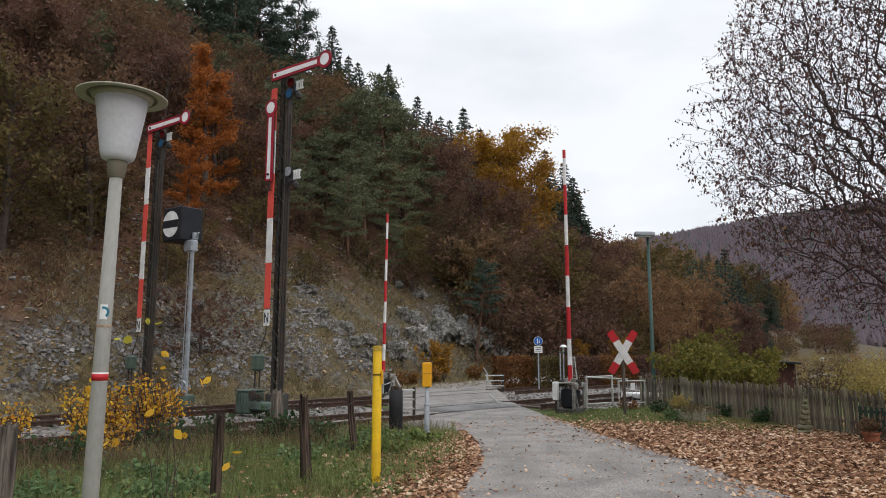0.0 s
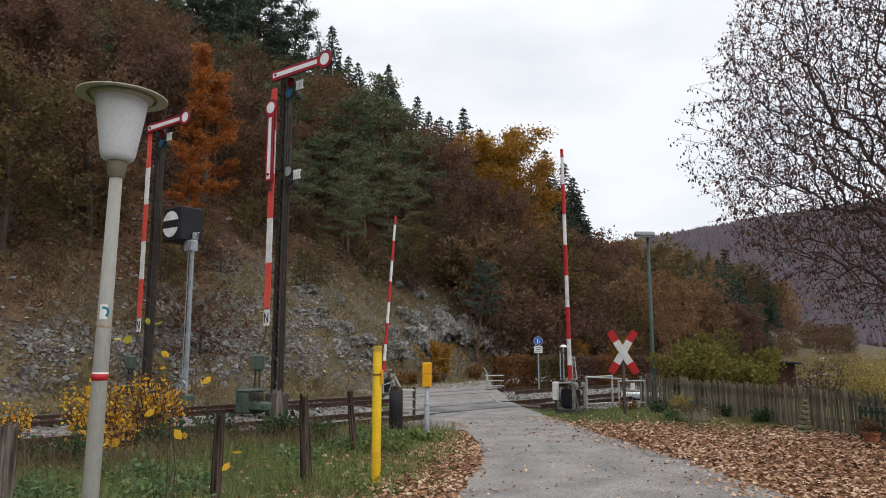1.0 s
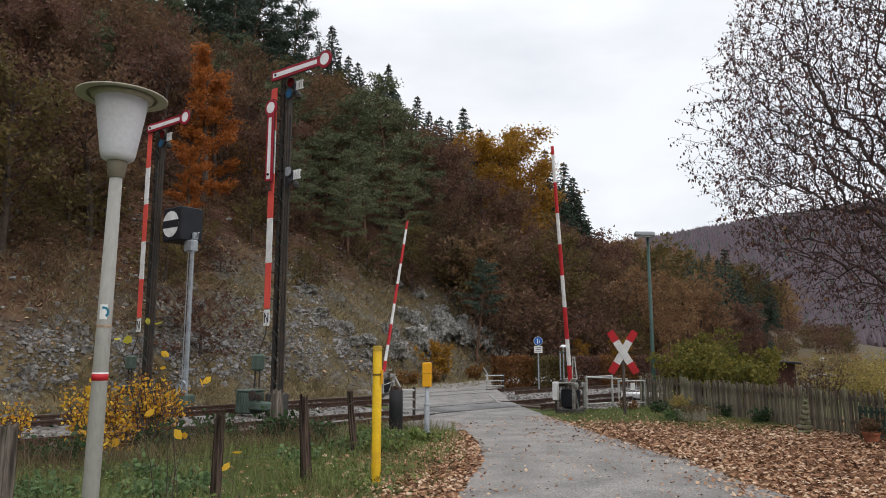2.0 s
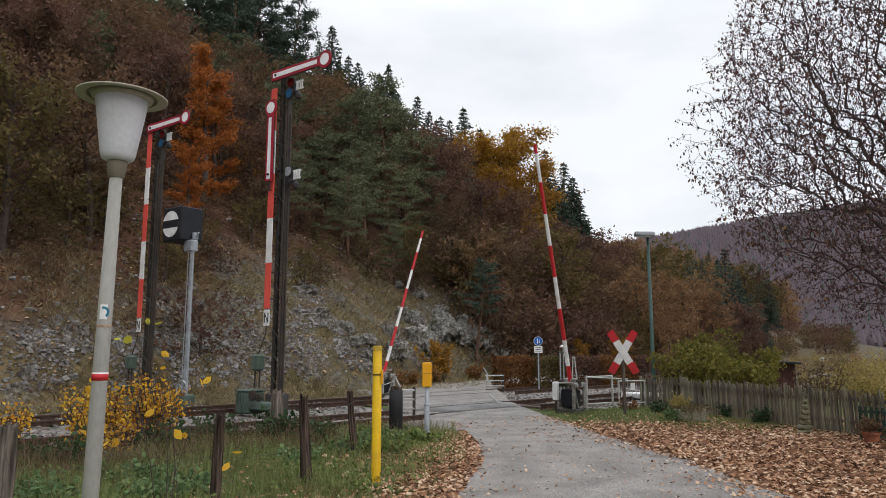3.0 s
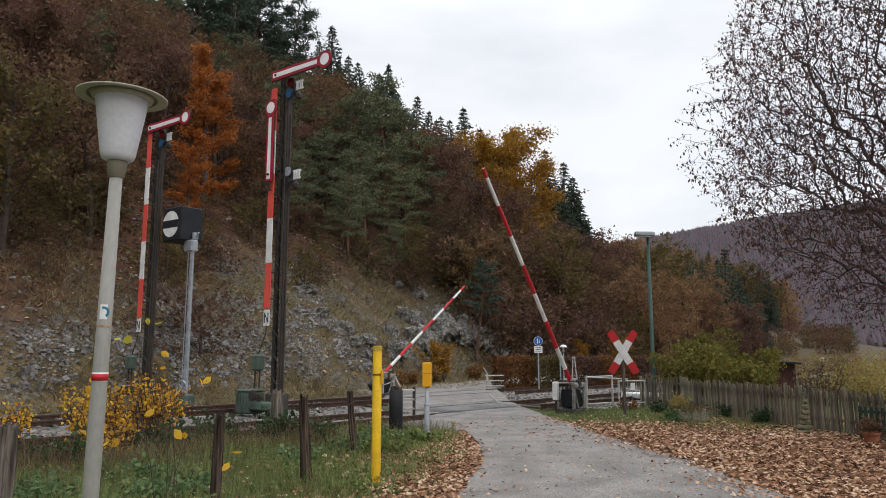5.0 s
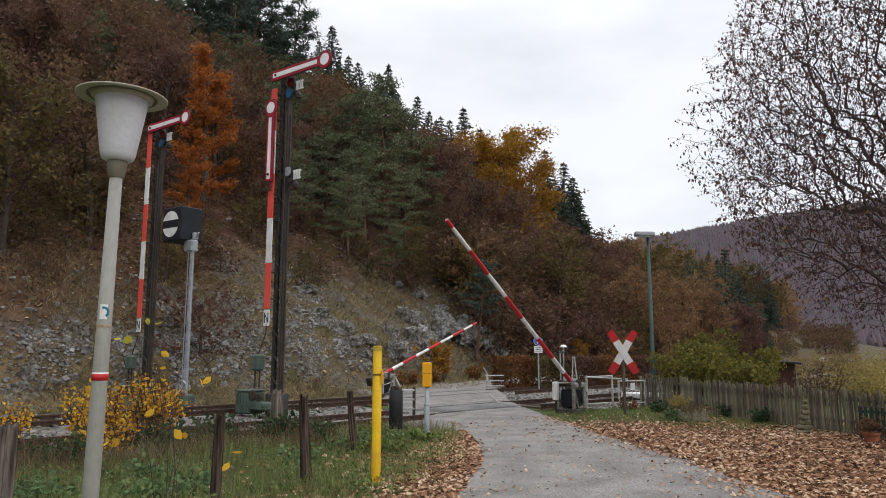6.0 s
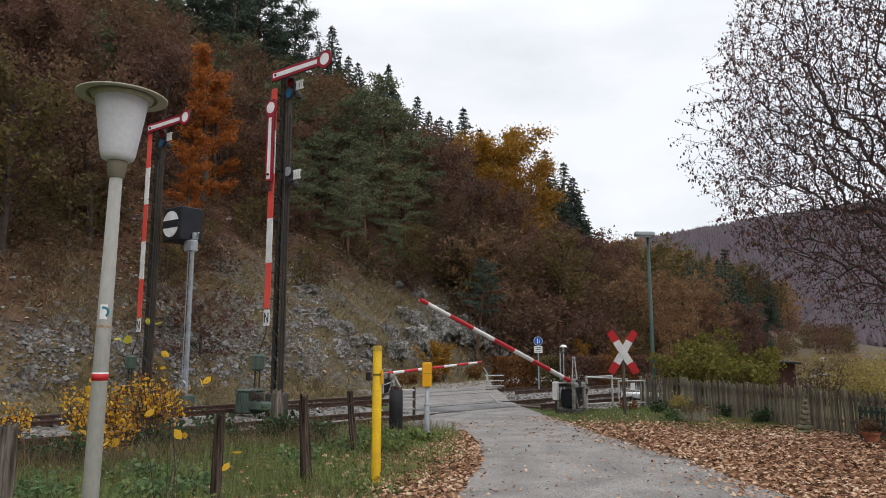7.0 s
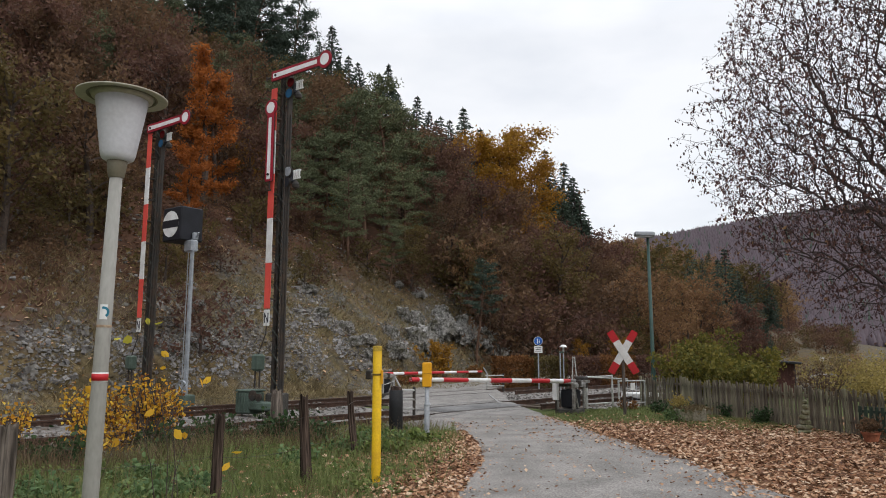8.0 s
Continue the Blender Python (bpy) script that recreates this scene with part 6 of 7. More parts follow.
def make_near_tree():
    """The half-bare tree beside the garden: twigs reach every part of a wide crown, limbs thicken with what they carry."""
    rng, nr = random.Random(15), np.random.default_rng(15)
    trunk = [(9.70, 11.8, -0.2), (9.66, 11.8, 1.2), (9.45, 11.8, 2.3), (8.85, 11.75, 3.1), (8.15, 11.7, 3.85), (9.50, 11.9, 3.6), (9.45, 12.0, 5.0), (9.40, 12.0, 6.4)]
    node = [np.array(p) for p in trunk]
    parent = [-1, 0, 1, 2, 3, 2, 5, 6]
    run = [0.0] * len(trunk)
    for k in range(1, len(trunk)):
        run[k] = run[parent[k]] + float(np.linalg.norm(node[k] - node[parent[k]]))
    # points that the crown has to reach
    P = nr.uniform(-1, 1, (27000, 3))
    R = np.linalg.norm(P, axis=1)
    P = P[(R < 1) & (nr.random(27000) < 0.5 + 0.5 * R)]
    ragged = 0.97 + 0.06 * np.sin(3.1 * P[:, 1] * 2.6 + 4.0 * P[:, 2]) + 0.06 * np.sin(9.0 * P[:, 2] + 5.0 * P[:, 1])
    P = P * ragged[:, None] * (3.95, 2.5, 3.9) + (8.3, 11.8, 5.5)
    P = P[(P[:, 0] < 8.6) | (nr.random(len(P)) < 0.3)]
    P = P[P[:, 0] > 4.5 + 0.45 * (P[:, 2] - 6.0)]
    low = P[:, 2] < 3.0
    P = P[(~low | (nr.random(len(P)) < 0.85)) & (P[:, 2] > 1.9)]
    P = P[np.argsort(np.linalg.norm(P - np.array((8.8, 11.8, 3.4)), axis=1))][:9000]
    N = np.zeros((len(trunk) + len(P), 3))
    N[: len(trunk)] = trunk
    L = np.zeros(len(N))
    L[: len(trunk)] = run
    m = len(trunk)
    for q in P:
        gap = np.linalg.norm(N[2:m] - q, axis=1)
        k = 2 + int(np.argmin(gap + 0.26 * L[2:m]))
        N[m] = q
        parent.append(k)
        L[m] = L[k] + gap[k - 2]
        m += 1
    load = np.zeros(m)
    kids = np.zeros(m, int)
    for k in range(m - 1, 0, -1):
        load[k] = max(load[k], 1.0)
        load[parent[k]] += load[k]
        kids[parent[k]] += 1
    rad = np.clip(0.0032 * load ** 0.46, 0.0032, 0.20)
    s, fine = Shape(), Shape()
    for k in range(1, m):
        a, b = Vector(N[parent[k]]), Vector(N[k])
        heavy = load[k] > 14
        mid = a.lerp(b, 0.5) + Vector((rng.uniform(-1, 1), rng.uniform(-1, 1), rng.uniform(-0.4, 1))) * (b - a).length * 0.05
        r0 = min(rad[parent[k]], rad[k] * 1.5)
        into = s if heavy else fine
        into.tube(a, mid, r0, 0.5 * (r0 + rad[k]), 7 if load[k] > 200 else 4 if heavy else 3, False)
        into.tube(mid, b, 0.5 * (r0 + rad[k]), rad[k], 7 if load[k] > 200 else 4 if heavy else 3, False)
    ends = np.nonzero(kids == 0)[0]
    tree = thing("garden_tree", Matrix.Identity(4), "half-bare tree with hanging dark wine-brown leaves", "tree")
    part("trunk", s, M_DARKBARK, tree, "dark trunk with heavy limbs")
    hang = []
    for k in ends:
        b = Vector(N[k])
        d = (b - Vector(N[parent[k]])).normalized()
        for _ in range(2):
            e = b + (d + Vector((rng.uniform(-1, 1), rng.uniform(-1, 1), rng.uniform(-0.6, 0.8)))).normalized() * rng.uniform(0.10, 0.26)
            fine.tube(b, e, 0.0030, 0.002, 3, False)
            hang += [e, b.lerp(e, 0.55)]
    tagged(part("twig_spray", fine, M_DARKBARK, tree, "many fine dark twigs"), kind="stuff")
    for k in range(len(trunk), m):
        if load[k] < 8:
            hang.append(Vector(N[k]).lerp(Vector(N[parent[k]]), rng.random()))
    C = np.array([tuple(p) for p in hang]) + nr.normal(0, 0.02, (len(hang), 3)) + (0, 0, -0.035)
    C = C[(C[:, 2] > 3.2) | (nr.random(len(C)) < 0.8)]
    down = np.tile((0.0, 0.0, -1.0), (len(C), 1))
    tagged(part("crown", leaf_cloud("crown", C, 0.036, L_TREE, nr, long=1.7, along=down), L_TREE, tree, "sparse curled wine-brown leaves"), kind="stuff")
    late = C[(C[:, 2] < 4.0) & (C[:, 0] < 8.2)]
    late = late[nr.integers(0, len(late), 60)]
    part("late_leaves", leaf_cloud("late_leaves", late, 0.055, L_RUSSET, nr, long=1.3), L_RUSSET, tree, "a few last tawny leaves")


make_near_tree()


# ---------------------------------------------------------------- bushes, hedge, low plants


def bush(name, x, y, r, h, leaves, size, leaf, label, category, seed, stems=14, group="", flat=False):
    rng, nr = random.Random(seed), np.random.default_rng(seed)
    t = thing(name, pose(x, y, land_z(x, y)), label, category, group)
    tips = []
    for k in range(stems):
        s = Shape()
        a = rng.uniform(0, 6.28)
        out = rng.uniform(0.1, 1.0)
        p = limb(s, (0.25 * r * math.cos(a), 0.25 * r * math.sin(a), -0.05), (math.cos(a) * out * r, math.sin(a) * out * r, h * 1.1), math.hypot(out * r * 0.8, h * rng.uniform(0.7, 1.05)), 0.012 + 0.006 * h, rng, 0.2, 5, 4, 0.1)
        tips += p[1 if h < 1.2 else 2:]
        for q in p[2:]:
            b = rng.uniform(0, 6.28)
            tips += limb(s, q, (math.cos(b), math.sin(b), rng.uniform(0, 0.8)), 0.35 * r, 0.006, rng, 0.3, 2, 3)[1:]
        part("stem", s, M_BARK, t)
    T = np.array([tuple(p) for p in tips])
    w = nr.uniform(0.2, 1.6, len(T))
    C = T[nr.choice(len(T), leaves, p=w / w.sum())] + nr.normal(0, 0.10 * r + 0.03, (leaves, 3))
    C[:, 2] = np.maximum(C[:, 2], 0.03)
    part("foliage", leaf_cloud("foliage", C, size, leaf, nr, oval=y < 14, long=1.3, fold=0.15), leaf, t)
    return t


def hedge():
    nr = np.random.default_rng(14)
    for k, (x, y, w, leaf) in enumerate(((3.0, 30.3, 1.5, L_HEDGE), (4.5, 31.3, 1.7, L_OLIVE), (6.2, 32.6, 1.9, L_MAROON), (8.2, 34.2, 2.2, L_HEDGE), (10.5, 36.2, 2.4, L_MAROON))):
        n = 3200
        P = nr.uniform(-1, 1, (n, 3))
        shell = nr.integers(0, 3, n)
        for ax in range(3):
            m = shell == ax
            P[m, ax] = np.sign(P[m, ax]) * nr.uniform(0.82, 1.06, m.sum())
        P = P * (w / 2 * 1.1, 0.45, 0.62) + (0, 0, 0.64) + nr.normal(0, 0.03, (n, 3))
        P[:, 2] *= 1 + 0.05 * np.sin(P[:, 0] * 5 + k)
        t = thing("clipped_hedge", pose(x, y, 0, 0, 0, 38), "clipped russet hornbeam hedge beyond the rails", "hedge", "hedge along the lane")
        part("foliage", leaf_cloud("foliage", P, 0.075, leaf, nr), leaf, t)
        rng = random.Random(k)
        for j in range(6):
            s = Shape()
            a = rng.uniform(-w / 2, w / 2)
            limb(s, (a, rng.uniform(-0.2, 0.2), -0.05), (rng.uniform(-0.2, 0.2), 0, 1), 1.1, 0.02, rng, 0.15, 4, 4)
            part("stem", s, M_BARK, t)


hedge()
for k, (x, y, r, h, n) in enumerate(((7.6, 21.4, 1.0, 1.55, 2200), (8.6, 22.4, 1.0, 1.75, 2400), (8.9, 20.8, 0.95, 1.45, 2200), (8.1, 19.6, 0.75, 1.25, 1500), (9.6, 22.4, 0.45, 1.2, 800), (9.2, 23.2, 0.45, 2.2, 800))):
    bush("garden_bush", x, y, r, h, int(n * 1.6), 0.085, L_BUSHY, "leafy yellow-green bush behind the picket fence", "bush", 60 + k, group="garden bushes")
for k, (x, y, r, h, n) in enumerate(((12.9, 20.8, 0.9, 0.70, 1500), (15.2, 24.5, 1.3, 0.95, 2300), (14.2, 25.0, 0.9, 0.5, 1100), (18.6, 29.0, 1.7, 1.25, 2400), (16.5, 31.0, 1.3, 0.6, 1100))):
    bush("garden_bush", x, y, r, h, n, 0.062, L_MEADOW, "straggly golden bush in the garden", "bush", 80 + k, group="golden garden bushes")
bush("thorn_thicket", 11.2, 21.2, 0.9, 1.15, 500, 0.06, L_BROWN, "bare brown thicket beside the shed", "bush", 91, 22)
for k, (x, y, r, h, n, sd) in enumerate(((-5.35, 12.2, 0.62, 1.05, 900, 1), (-6.2, 12.6, 0.55, 0.85, 480, 2), (-4.85, 12.4, 0.45, 0.95, 520, 3), (-6.9, 11.4, 0.40, 0.75, 240, 4), (-6.4, 10.4, 0.26, 0.58, 130, 5), (-5.3, 11.3, 0.5, 0.5, 320, 6), (-4.9, 11.9, 0.3, 1.25, 160, 7))):
    bush("yellow_shrub", x, y, r, h, int(n * 1.15), 0.047, L_SHRUB, "bright yellow-leaved shrub by the railway fence", "shrub", 100 + sd, 15, "yellow shrubs by the fence")
for k, (x, y, r, h, n) in enumerate(((-3.5, 12.4, 0.55, 0.42, 620), (-2.9, 12.9, 0.6, 0.5, 700), (-4.3, 11.6, 0.6, 0.34, 560), (-2.2, 12.8, 0.45, 0.3, 420), (-1.2, 12.6, 0.4, 0.22, 380), (-0.6, 12.4, 0.45, 0.20, 420), (-1.0, 11.3, 0.5, 0.2, 420), (-5.6, 10.2, 0.6, 0.3, 520))):
    bush("bramble_patch", x, y, r, h, n, 0.06, L_WEED if x > -1.6 else L_IVY, "low green brambles in the verge", "bramble", 120 + k, 8, "brambles in the verge")
for k, (x, y, r, h, n) in enumerate(((7.0, 17.6, 0.17, 0.30, 420), (7.05, 15.9, 0.20, 0.34, 480), (6.2, 18.0, 0.28, 0.34, 420), (5.6, 18.6, 0.25, 0.26, 320), (5.1, 19.6, 0.25, 0.3, 260))):
    bush("small_box_bush", x, y, r, h, n, 0.045, L_IVY if k != 4 else L_HEDGE, "small dark green shrub at the fence foot", "shrub", 140 + k, 10, "small shrubs at the fence")
for k, (x, y, r, h, n) in enumerate(((-0.1, 34.3, 0.55, 2.0, 1300), (1.6, 36.9, 0.5, 0.8, 500), (-1.6, 30.2, 0.5, 0.7, 380), (-0.4, 33.6, 0.5, 0.6, 360))):
    bush("orange_shrub", x, y, r, h, n, 0.10, L_YELLOW if k == 0 else L_HEDGE, "golden-brown shrub before the rock face", "shrub", 160 + k, 10, "shrubs at the rock foot")


SAPLING_LEAVES = ((-2.26, 4.9, 1.68), (-2.19, 4.9, 1.67), (-2.18, 5.2, 1.81), (-2.1, 5.2, 1.8), (-2.08, 5.3, 1.57), (-2.09, 5.3, 1.47), (-2.54, 5.0, 1.25), (-2.13, 5.2, 1.15), (-2.08, 5.4, 1.19), (-2.34, 5.0, 0.96), (-2.32, 5.1, 0.95), (-2.06, 5.6, 0.95), (-2.01, 5.6, 0.94), (-1.6, 5.6, 0.82), (-1.62, 5.4, 0.74), (-2.04, 6.0, 1.33), (-1.99, 6.0, 1.35), (-2.67, 5.4, 1.3))


def sapling():
    """Thin bent twigs near the eye, each carrying a few large yellow leaves."""
    rng, nr = random.Random(44), np.random.default_rng(44)
    t = thing("leafy_sapling", Matrix.Identity(4), "thin bare sapling with a few large yellow leaves", "sapling")
    feet = [Vector((-2.02, 5.25, -0.05)), Vector((-1.62, 5.45, -0.05)), Vector((-2.45, 5.0, -0.05)), Vector((-1.52, 5.6, -0.05))]
    for k, c in enumerate(SAPLING_LEAVES):
        tip = Vector(c)
        foot = min(feet, key=lambda f: abs(f.x - tip.x) + rng.uniform(0, 0.15))
        if k % 2 == 0:
            s = Shape()
            pts = [foot]
            for q in (0.25, 0.5, 0.75, 1.0):
                p = foot.lerp(tip, q)
                p.x += 0.10 * math.sin(math.pi * q) * (1 if tip.x < foot.x else -0.6) + rng.uniform(-0.012, 0.012)
                pts.append(p)
            pts[-1] = tip
            for q, (a, b) in enumerate(zip(pts, pts[1:])):
                s.tube(a, b, 0.0050 - 0.001 * q, 0.0040 - 0.001 * q + 0.0004, 5, False)
            part("stem", s, M_BARK, t)
        u = np.array([[rng.uniform(-1, 1), rng.uniform(-0.3, 0.3), rng.uniform(-0.9, -0.1)]])
        part("leaf", leaf_cloud("leaf", np.array([c]), rng.uniform(0.048, 0.066), L_LIME if k < 4 else L_SHRUB, nr, normals=np.array([[0.1, -1.0, 0.5]]), long=1.35, fold=0.10, oval=True, along=u), None, t)


sapling()


# ---------------------------------------------------------------- grass and fallen leaves


def blades(name, x, y, z, h, width, material, rng, label, category="grass", bend=0.35):
    n = len(x)
    a = rng.uniform(0, 6.28, n)
    u = np.stack([np.cos(a), np.sin(a), 0 * a], -1) * np.asarray(width)[:, None]
    lean = rng.normal(0, bend, (n, 2)) * h[:, None]
    b = np.stack([x, y, z - 0.01], -1)
    t = b + np.stack([lean[:, 0], lean[:, 1], h], -1)
    V = np.stack([b - u, b + u, t + u * 0.25, t - u * 0.25], 1).reshape(-1, 3)
    tagged(new(name, quads(name, V, np.arange(4 * n).reshape(-1, 4), material)), label, category, kind="stuff")


def make_grass():
    rng = np.random.default_rng(33)
    n = 60000
    x, y = rng.uniform(-9, 0.7, n), rng.uniform(5.5, 14.5, n) 
    cross = x * TN.x + y * TN.y
    tuft = bumps(x, y, 2.2, 1.0) + 0.5 * bumps(x, y, 6.0, 2.0)
    bare = np.clip((x + 0.95 - 0.25 * (y - 8.7)) / 0.7, 0, 1)
    keep = (x < edge_at(ROAD_L, y) - 0.05) & (cross < 11.3) & (tuft > rng.uniform(-1.5, 0.5, n)) & (rng.random(n) > 0.93 * bare)
    x, y = x[keep], y[keep]
    h = rng.uniform(0.06, 0.23, len(x)) * (1 + 0.5 * np.clip(bumps(x, y, 0.9, 6.0), -0.5, 1))
    blades("verge_grass", x, y, land(x, y), h, rng.uniform(0.004, 0.008, len(x)), L_GRASS, rng, "rough green verge grass")
    n = 22000
    x, y = rng.uniform(-9, 0.4, n), rng.uniform(5.8, 13.8, n)
    keep = (x < edge_at(ROAD_L, y) - 0.25) & (x * TN.x + y * TN.y < 11.2) & (bumps(x, y, 1.5, 11.0) + 0.6 * bumps(x, y, 4.5, 3.0) > rng.uniform(-0.35, 0.75, n)) & (rng.random(n) > 0.85 * np.clip((x + 0.95 - 0.25 * (y - 8.7)) / 0.7, 0, 1))
    x, y = x[keep], y[keep]
    c = np.stack([x, y, land(x, y) + rng.uniform(0.02, 0.13, len(x))], -1)
    tagged(new("verge_weeds", leaf_cloud("verge_weeds", c, 0.05, L_WEED, rng, np.tile((0.0, 0.0, 1.0), (len(x), 1)), long=1.3, fold=0.15)), "low leafy green weeds in the verge", "weeds", kind="stuff")
    n = 5200
    x, y = rng.uniform(-9, -0.6, n), rng.uniform(6, 14.5, n)
    keep = (x < edge_at(ROAD_L, y) - 0.3) & (x * TN.x + y * TN.y < 11.8) & (bumps(x, y, 1.1, 8.0) > rng.uniform(-0.2, 0.8, n))
    x, y = x[keep], y[keep]
    blades("dry_stalks", x, y, land(x, y), rng.uniform(0.2, 0.5, len(x)), rng.uniform(0.003, 0.006, len(x)), L_STRAW, rng, "dry pale grass stalks in the verge")
    n = 16000
    cn, cs = rng.uniform(10.0, 12.3, n), rng.uniform(-8, crossing_span(11)[0] - 0.9, n)
    x, y = TN.x * cn + TU.x * cs, TN.y * cn + TU.y * cs
    keep = 0.6 * bumps(x, y, 1.3, 2.0) + rng.normal(0, 0.4, n) > -0.1
    x, y = x[keep], y[keep]
    blades("trackside_grass", x, y, land(x, y) - 0.08, rng.uniform(0.12, 0.42, len(x)), rng.uniform(0.004, 0.008, len(x)), L_STRAW, rng, "dry brown grass along the near rail")
    n = 26000
    x, y = rng.uniform(2.2, 8.5, n), rng.uniform(13.5, 20.5, n)
    keep = (x > edge_at(ROAD_R, y) + 0.05) & (x * TN.x + y * TN.y < 11.2) & (y + 0.55 * (x - 2.5) > 16.0 + rng.normal(0, 0.4, n))
    x, y = x[keep], y[keep]
    blades("lawn_strip", x, y, land(x, y), rng.uniform(0.03, 0.10, len(x)), rng.uniform(0.004, 0.008, len(x)), L_GRASS, rng, "short green grass strip beside the lane")
    n = 42000
    x, y = rng.uniform(-22, 2, n), rng.uniform(6, 36, n)
    d = foot_distance(x, y)
    keep = (d > -2.6) & (d < 1.2) & (x * TN.x + y * TN.y > 20.3) & (0.7 * bumps(x, y, 1.0, 4.0) + rng.normal(0, 0.4, n) > -0.35)
    x, y = x[keep], y[keep]
    blades("foot_grass", x, y, land(x, y) - 0.03, rng.uniform(0.10, 0.34, len(x)), rng.uniform(0.006, 0.014, len(x)), L_HAY, rng, "pale matted dry grass at the slope foot", bend=0.9)
    n = 290000
    x, y = rng.uniform(-28, 6, n), rng.uniform(8, 46, n)
    d = foot_distance(x, y)
    keep = (d > -0.8) & (d < 10.5) & (0.8 * bumps(x, y, 0.7, 9.0) + rng.normal(0, 0.5, n) > -0.25 + 0.035 * np.maximum(d - 4, 0) ** 2)
    x, y = x[keep], y[keep]
    bare = np.zeros(len(x))
    for cx, cy in STONE_FALLS:
        bare = np.maximum(bare, np.exp(-(((x - cx) / 0.9) ** 2 + ((y - cy) / 1.2) ** 2)))
    keep = rng.random(len(x)) > 0.3 * bare
    x, y = x[keep], y[keep]
    blades("slope_grass", x, y, land(x, y), rng.uniform(0.08, 0.26, len(x)), rng.uniform(0.009, 0.022, len(x)), L_SLOPE, rng, "dry straw-coloured grass on the slope", bend=1.0)


make_grass()


def make_clumps():
    """Broad-leaved weeds and dead stems that break up the verge."""
    rng = np.random.default_rng(71)
    for k, (x, y, w, n) in enumerate(((-4.75, 8.1, 0.42, 420), (-4.25, 7.7, 0.34, 320), (-3.15, 8.0, 0.36, 360), (-2.85, 8.6, 0.26, 200), (-1.2, 12.3, 0.40, 420), (-0.75, 12.6, 0.36, 380), (-1.55, 11.7, 0.30, 260), (-3.9, 9.4, 0.35, 240), (-2.1, 10.4, 0.30, 200))):
        c = rng.normal(0, 1, (n, 3)) * (w * 0.55, w * 0.55, 0.05)
        c[:, 2] = 0.05 + np.abs(c[:, 2]) * 1.6
        t = thing("weed_clump", pose(x, y, land_z(x, y)), "leafy green nettle clump in the verge grass", "weeds", "weed clumps in the verge")
        tagged(part("foliage", leaf_cloud("foliage", c, 0.048, L_NETTLE, rng, np.tile((0.0, -0.4, 1.0), (n, 1)), long=1.4, fold=0.15, oval=True), L_NETTLE, t), kind="stuff")
        s = Shape()
        for _ in range(9):
            a = rng.normal(0, w * 0.4, 2)
            s.tube((a[0], a[1], -0.02), (a[0] + rng.normal(0, 0.03), a[1] + rng.normal(0, 0.03), rng.uniform(0.10, 0.2)), 0.003, 0.002, 4, False)
        part("stem", s, M_BARK, t)
    n = 5200
    x, y = rng.uniform(-7.2, -1.9, n), rng.uniform(9.3, 12.4, n)
    cross = x * TN.x + y * TN.y
    keep = (cross > 10.0) & (cross < 11.7) & (bumps(x, y, 1.4, 7.0) > rng.uniform(-0.9, 0.5, n))
    x, y = x[keep], y[keep]
    blades("dead_stems", x, y, land(x, y), rng.uniform(0.18, 0.62, len(x)), rng.uniform(0.002, 0.005, len(x)), L_DEAD, rng, "tangle of dead brown stems along the railway", "dead stems", bend=0.5)


make_clumps()


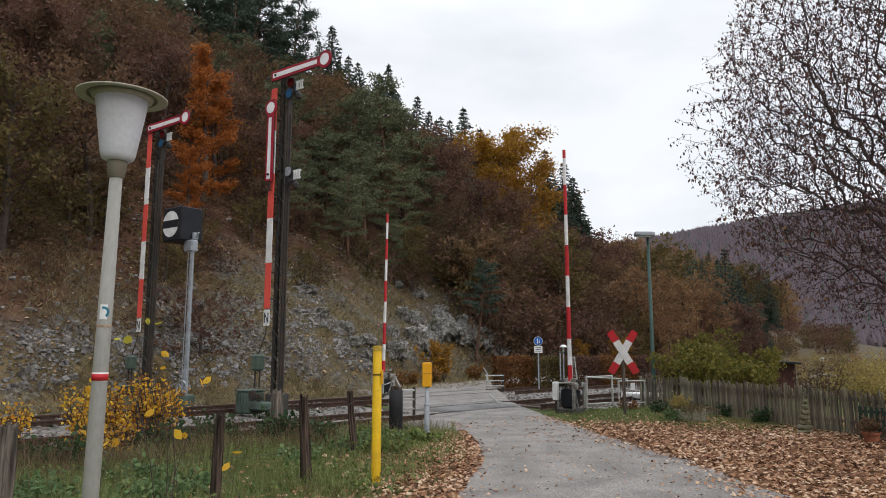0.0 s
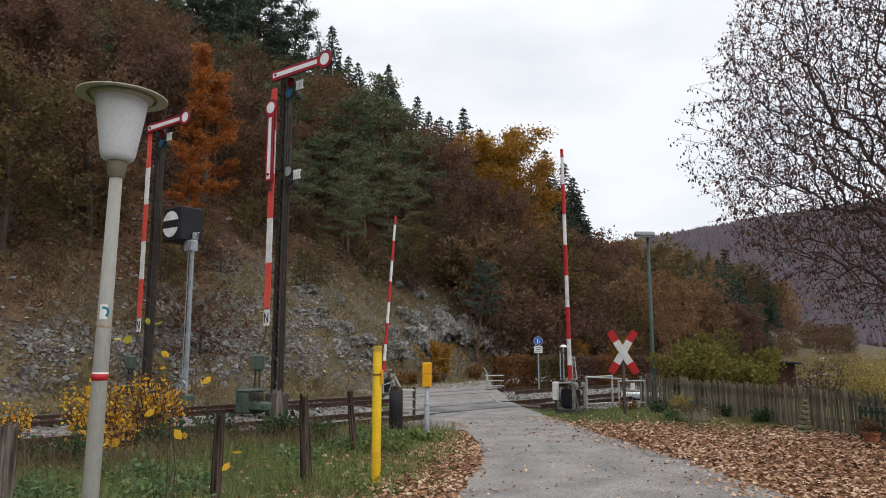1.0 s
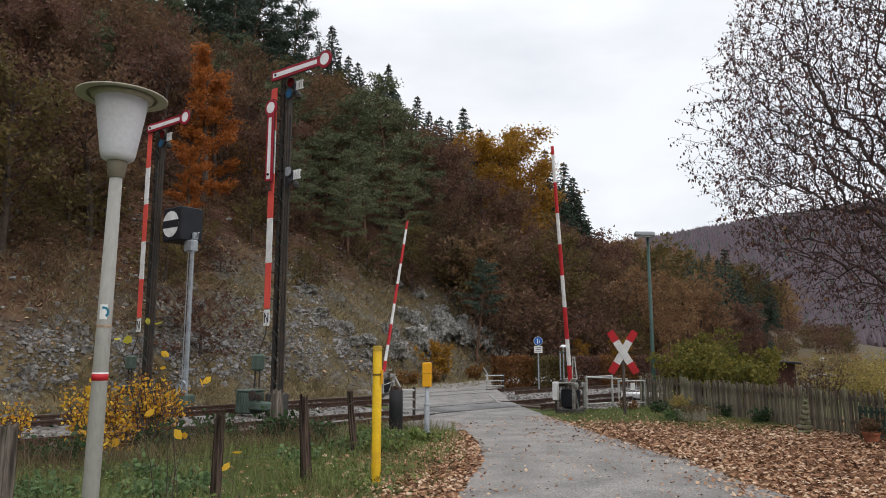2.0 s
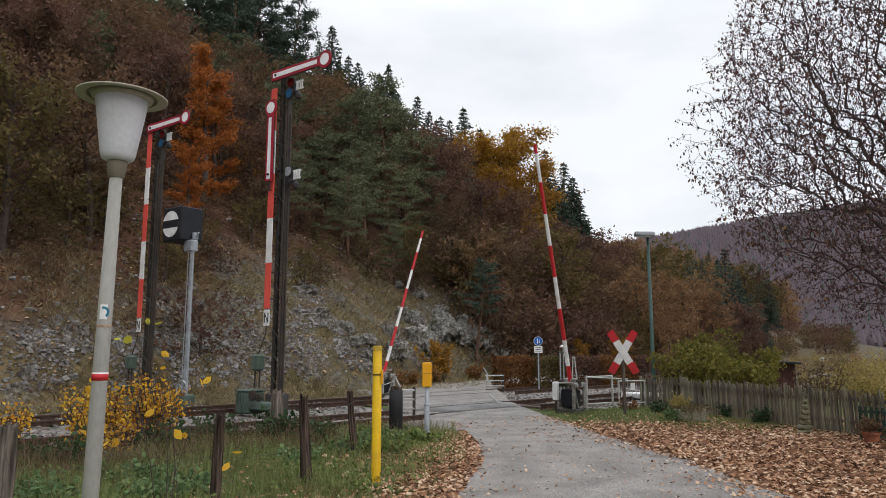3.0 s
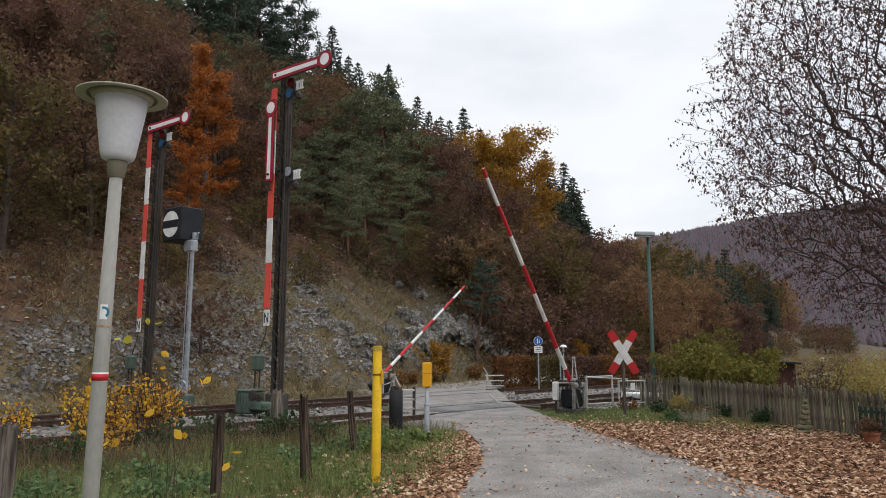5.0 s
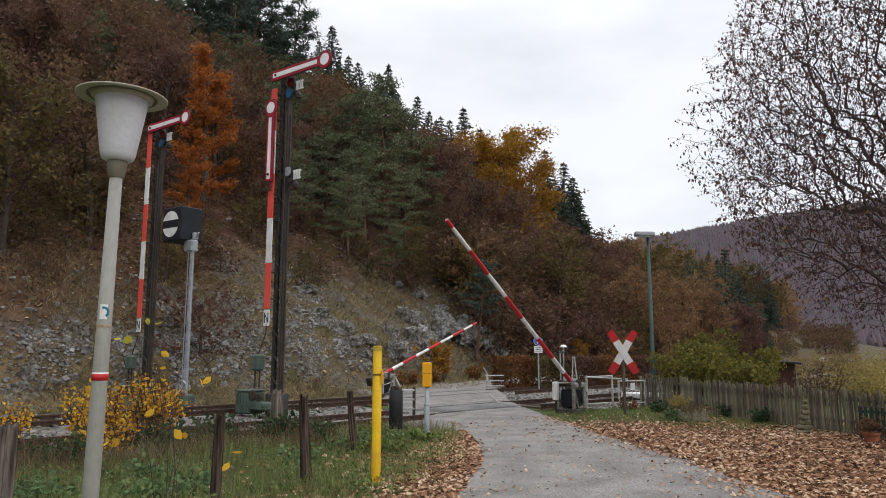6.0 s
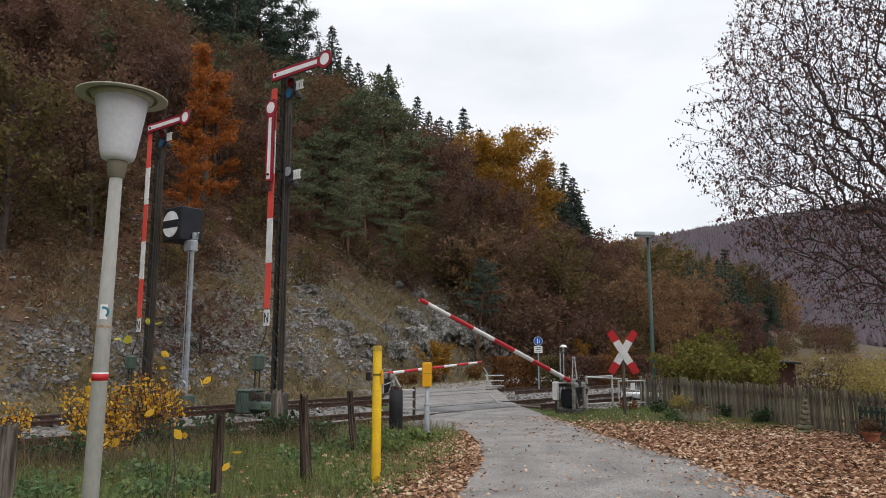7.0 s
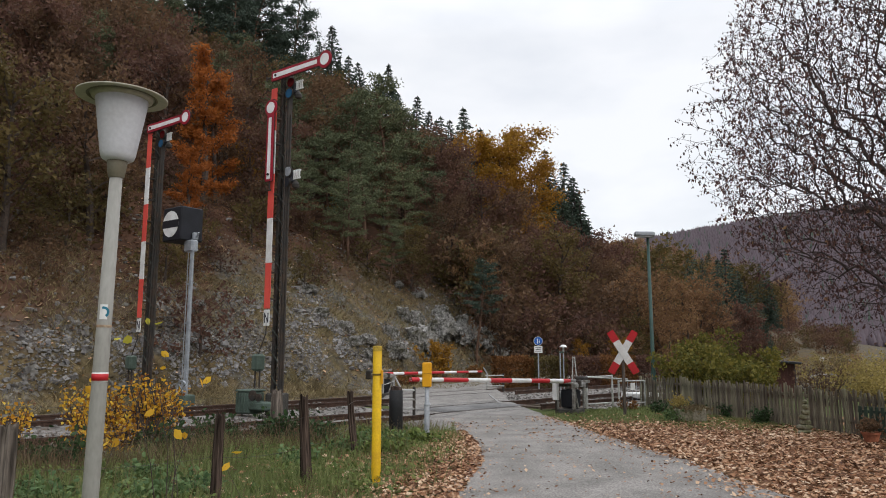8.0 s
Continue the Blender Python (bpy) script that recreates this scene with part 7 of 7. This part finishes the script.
def make_litter():
    rng = np.random.default_rng(55)

    def lay(name, x, y, z, size, label):
        up = np.tile((0.0, 0.0, 1.0), (len(x), 1))
        n = len(x)
        a = rng.uniform(0, 6.28, n)
        tilt = rng.normal(0, 0.28, (n, 2))
        u = np.stack([np.cos(a), np.sin(a), tilt[:, 0]], -1)
        v = np.stack([-np.sin(a), np.cos(a), tilt[:, 1]], -1)
        s = size[:, None]
        c = np.stack([x, y, z + 0.012], -1)
        curl = np.abs(rng.normal(0.10, 0.08, n))[:, None] * s * up
        ring = [c - u * s * 0.6, c - u * s * 0.1 + v * s * 0.5 + curl, c + u * s * 0.25 + v * s * 0.3 + curl * 0.6, c + u * s * 0.65 + curl * 0.5, c + u * s * 0.25 - v * s * 0.3 + curl * 0.6, c - u * s * 0.1 - v * s * 0.5 + curl]
        V = np.stack(ring, 1).reshape(-1, 3)
        k = 6 * np.arange(n)[:, None]
        F = np.concatenate([k + np.array([[0, 1, 2, 3]]), k + np.array([[0, 3, 4, 5]])])
        tagged(new(name, quads(name, V, F, L_LITTER)), label, "fallen leaves", kind="stuff")

    n = 84000
    x, y = rng.uniform(2.4, 11, n), rng.uniform(6.5, 18, n)
    over = x - edge_at(ROAD_R, y)
    dens = np.clip((over + 0.25) / 0.7, 0, 1) * np.clip((16.9 - y - 0.25 * (x - 3)) / 2.5, 0.06, 1)
    fence = np.interp(y, [10.5, 12.3, 13.9, 16.9, 19.6], [9.6, 8.15, 7.75, 7.15, 6.5])
    keep = (rng.random(n) < dens) & (x < fence + 0.3)
    x, y = x[keep][:30000], y[keep][:30000]
    lay("leaf_litter", x, y, np.maximum(land(x, y), 0.0), rng.uniform(0.028, 0.074, len(x)), "thick carpet of dry brown fallen leaves")
    n = 60000
    x, y = rng.uniform(-28, 8, n), rng.uniform(8, 50, n)
    d = foot_distance(x, y)
    keep = (d > 0.3) & (d < 14) & (rng.random(n) < 0.25 + 0.12 * np.clip(d - 3, 0, 6) + 0.4 * (x < -0.33 * y)) & (bumps(x, y, 0.9, 6.0) > rng.uniform(-0.9, 0.5, n))
    x, y = x[keep][:15000], y[keep][:15000]
    lay("slope_leaves", x, y, land(x, y) + 0.02, rng.uniform(0.06, 0.14, len(x)), "brown leaves strewn over the dry slope")
    n = 15000
    x, y = rng.uniform(0, 4, n), rng.uniform(6.5, 17, n)
    a, b = edge_at(ROAD_L, y), edge_at(ROAD_R, y)
    t = (x - a) / (b - a)
    dens = 0.10 + 0.6 * np.clip((t - 0.72) / 0.28, 0, 1) + 0.5 * np.clip((0.12 - t) / 0.12, 0, 1)
    dens = dens * (0.5 + 0.7 * (bumps(x, y, 1.6, 3.0) > 0.1))
    keep = (t > 0) & (t < 1) & (rng.random(n) < dens)
    x, y = x[keep], y[keep]
    lay("scattered_leaves", x, y, np.full(len(x), 0.035), rng.uniform(0.02, 0.052, len(x)), "scattered brown leaves on the asphalt")
    n = 34000
    x, y = rng.uniform(-3.5, 0.6, n), rng.uniform(6.0, 14.2, n)
    a = edge_at(ROAD_L, y)
    dens = np.clip(1 - (a - x) / 2.1, 0, 1) ** 1.2 * 0.95 + 0.04
    keep = (x < a + 0.15) & (rng.random(n) < dens)
    x, y = x[keep], y[keep]
    lay("verge_leaves", x, y, np.maximum(land(x, y), -0.01) + 0.015, rng.uniform(0.03, 0.07, len(x)), "brown leaves blown into the grass verge")


make_litter()

# ---------------------------------------------------------------- what moves
NEAR_SWING = [(0.0, 89.7), (0.5, 89.5), (1.0, 88.6), (1.5, 86.9), (1.7, 85.8), (2.25, 82.2), (2.8, 77.8), (3.0, 75.9), (3.5, 71.5), (4.0, 66.1), (4.5, 60.0), (4.7, 57.2), (5.25, 48.2), (5.8, 38.4), (6.0, 34.8), (6.2, 31.2), (6.5, 25.9), (6.7, 22.2), (7.0, 16.9), (7.2, 13.5), (7.4, 9.9), (7.6, 6.6), (7.8, 4.1), (8.0, 2.2)]
FAR_SWING = [(0.0, 88.8), (0.5, 87.0), (1.0, 84.6), (1.5, 81.5), (1.7, 80.2), (2.25, 76.1), (2.8, 71.2), (3.0, 69.0), (3.5, 62.3), (4.0, 54.2), (4.5, 45.1), (4.7, 41.5), (5.25, 32.0), (5.8, 23.0), (6.0, 19.8), (6.2, 16.2), (6.5, 11.5), (6.7, 8.0), (6.9, 4.9), (7.0, 3.4), (7.1, 1.4), (7.2, -0.1), (7.4, -0.4), (8.0, -0.5)]


def motions():
    """Both arms swing down about their pivots."""
    walk(NEAR_ARM, [(t, pose(0, 0, 0.798, 0, -a, 0)) for t, a in NEAR_SWING])
    walk(FAR_ARM, [(t, pose(0, 0, 0.768, 0, -a, 0)) for t, a in FAR_SWING])


motions()
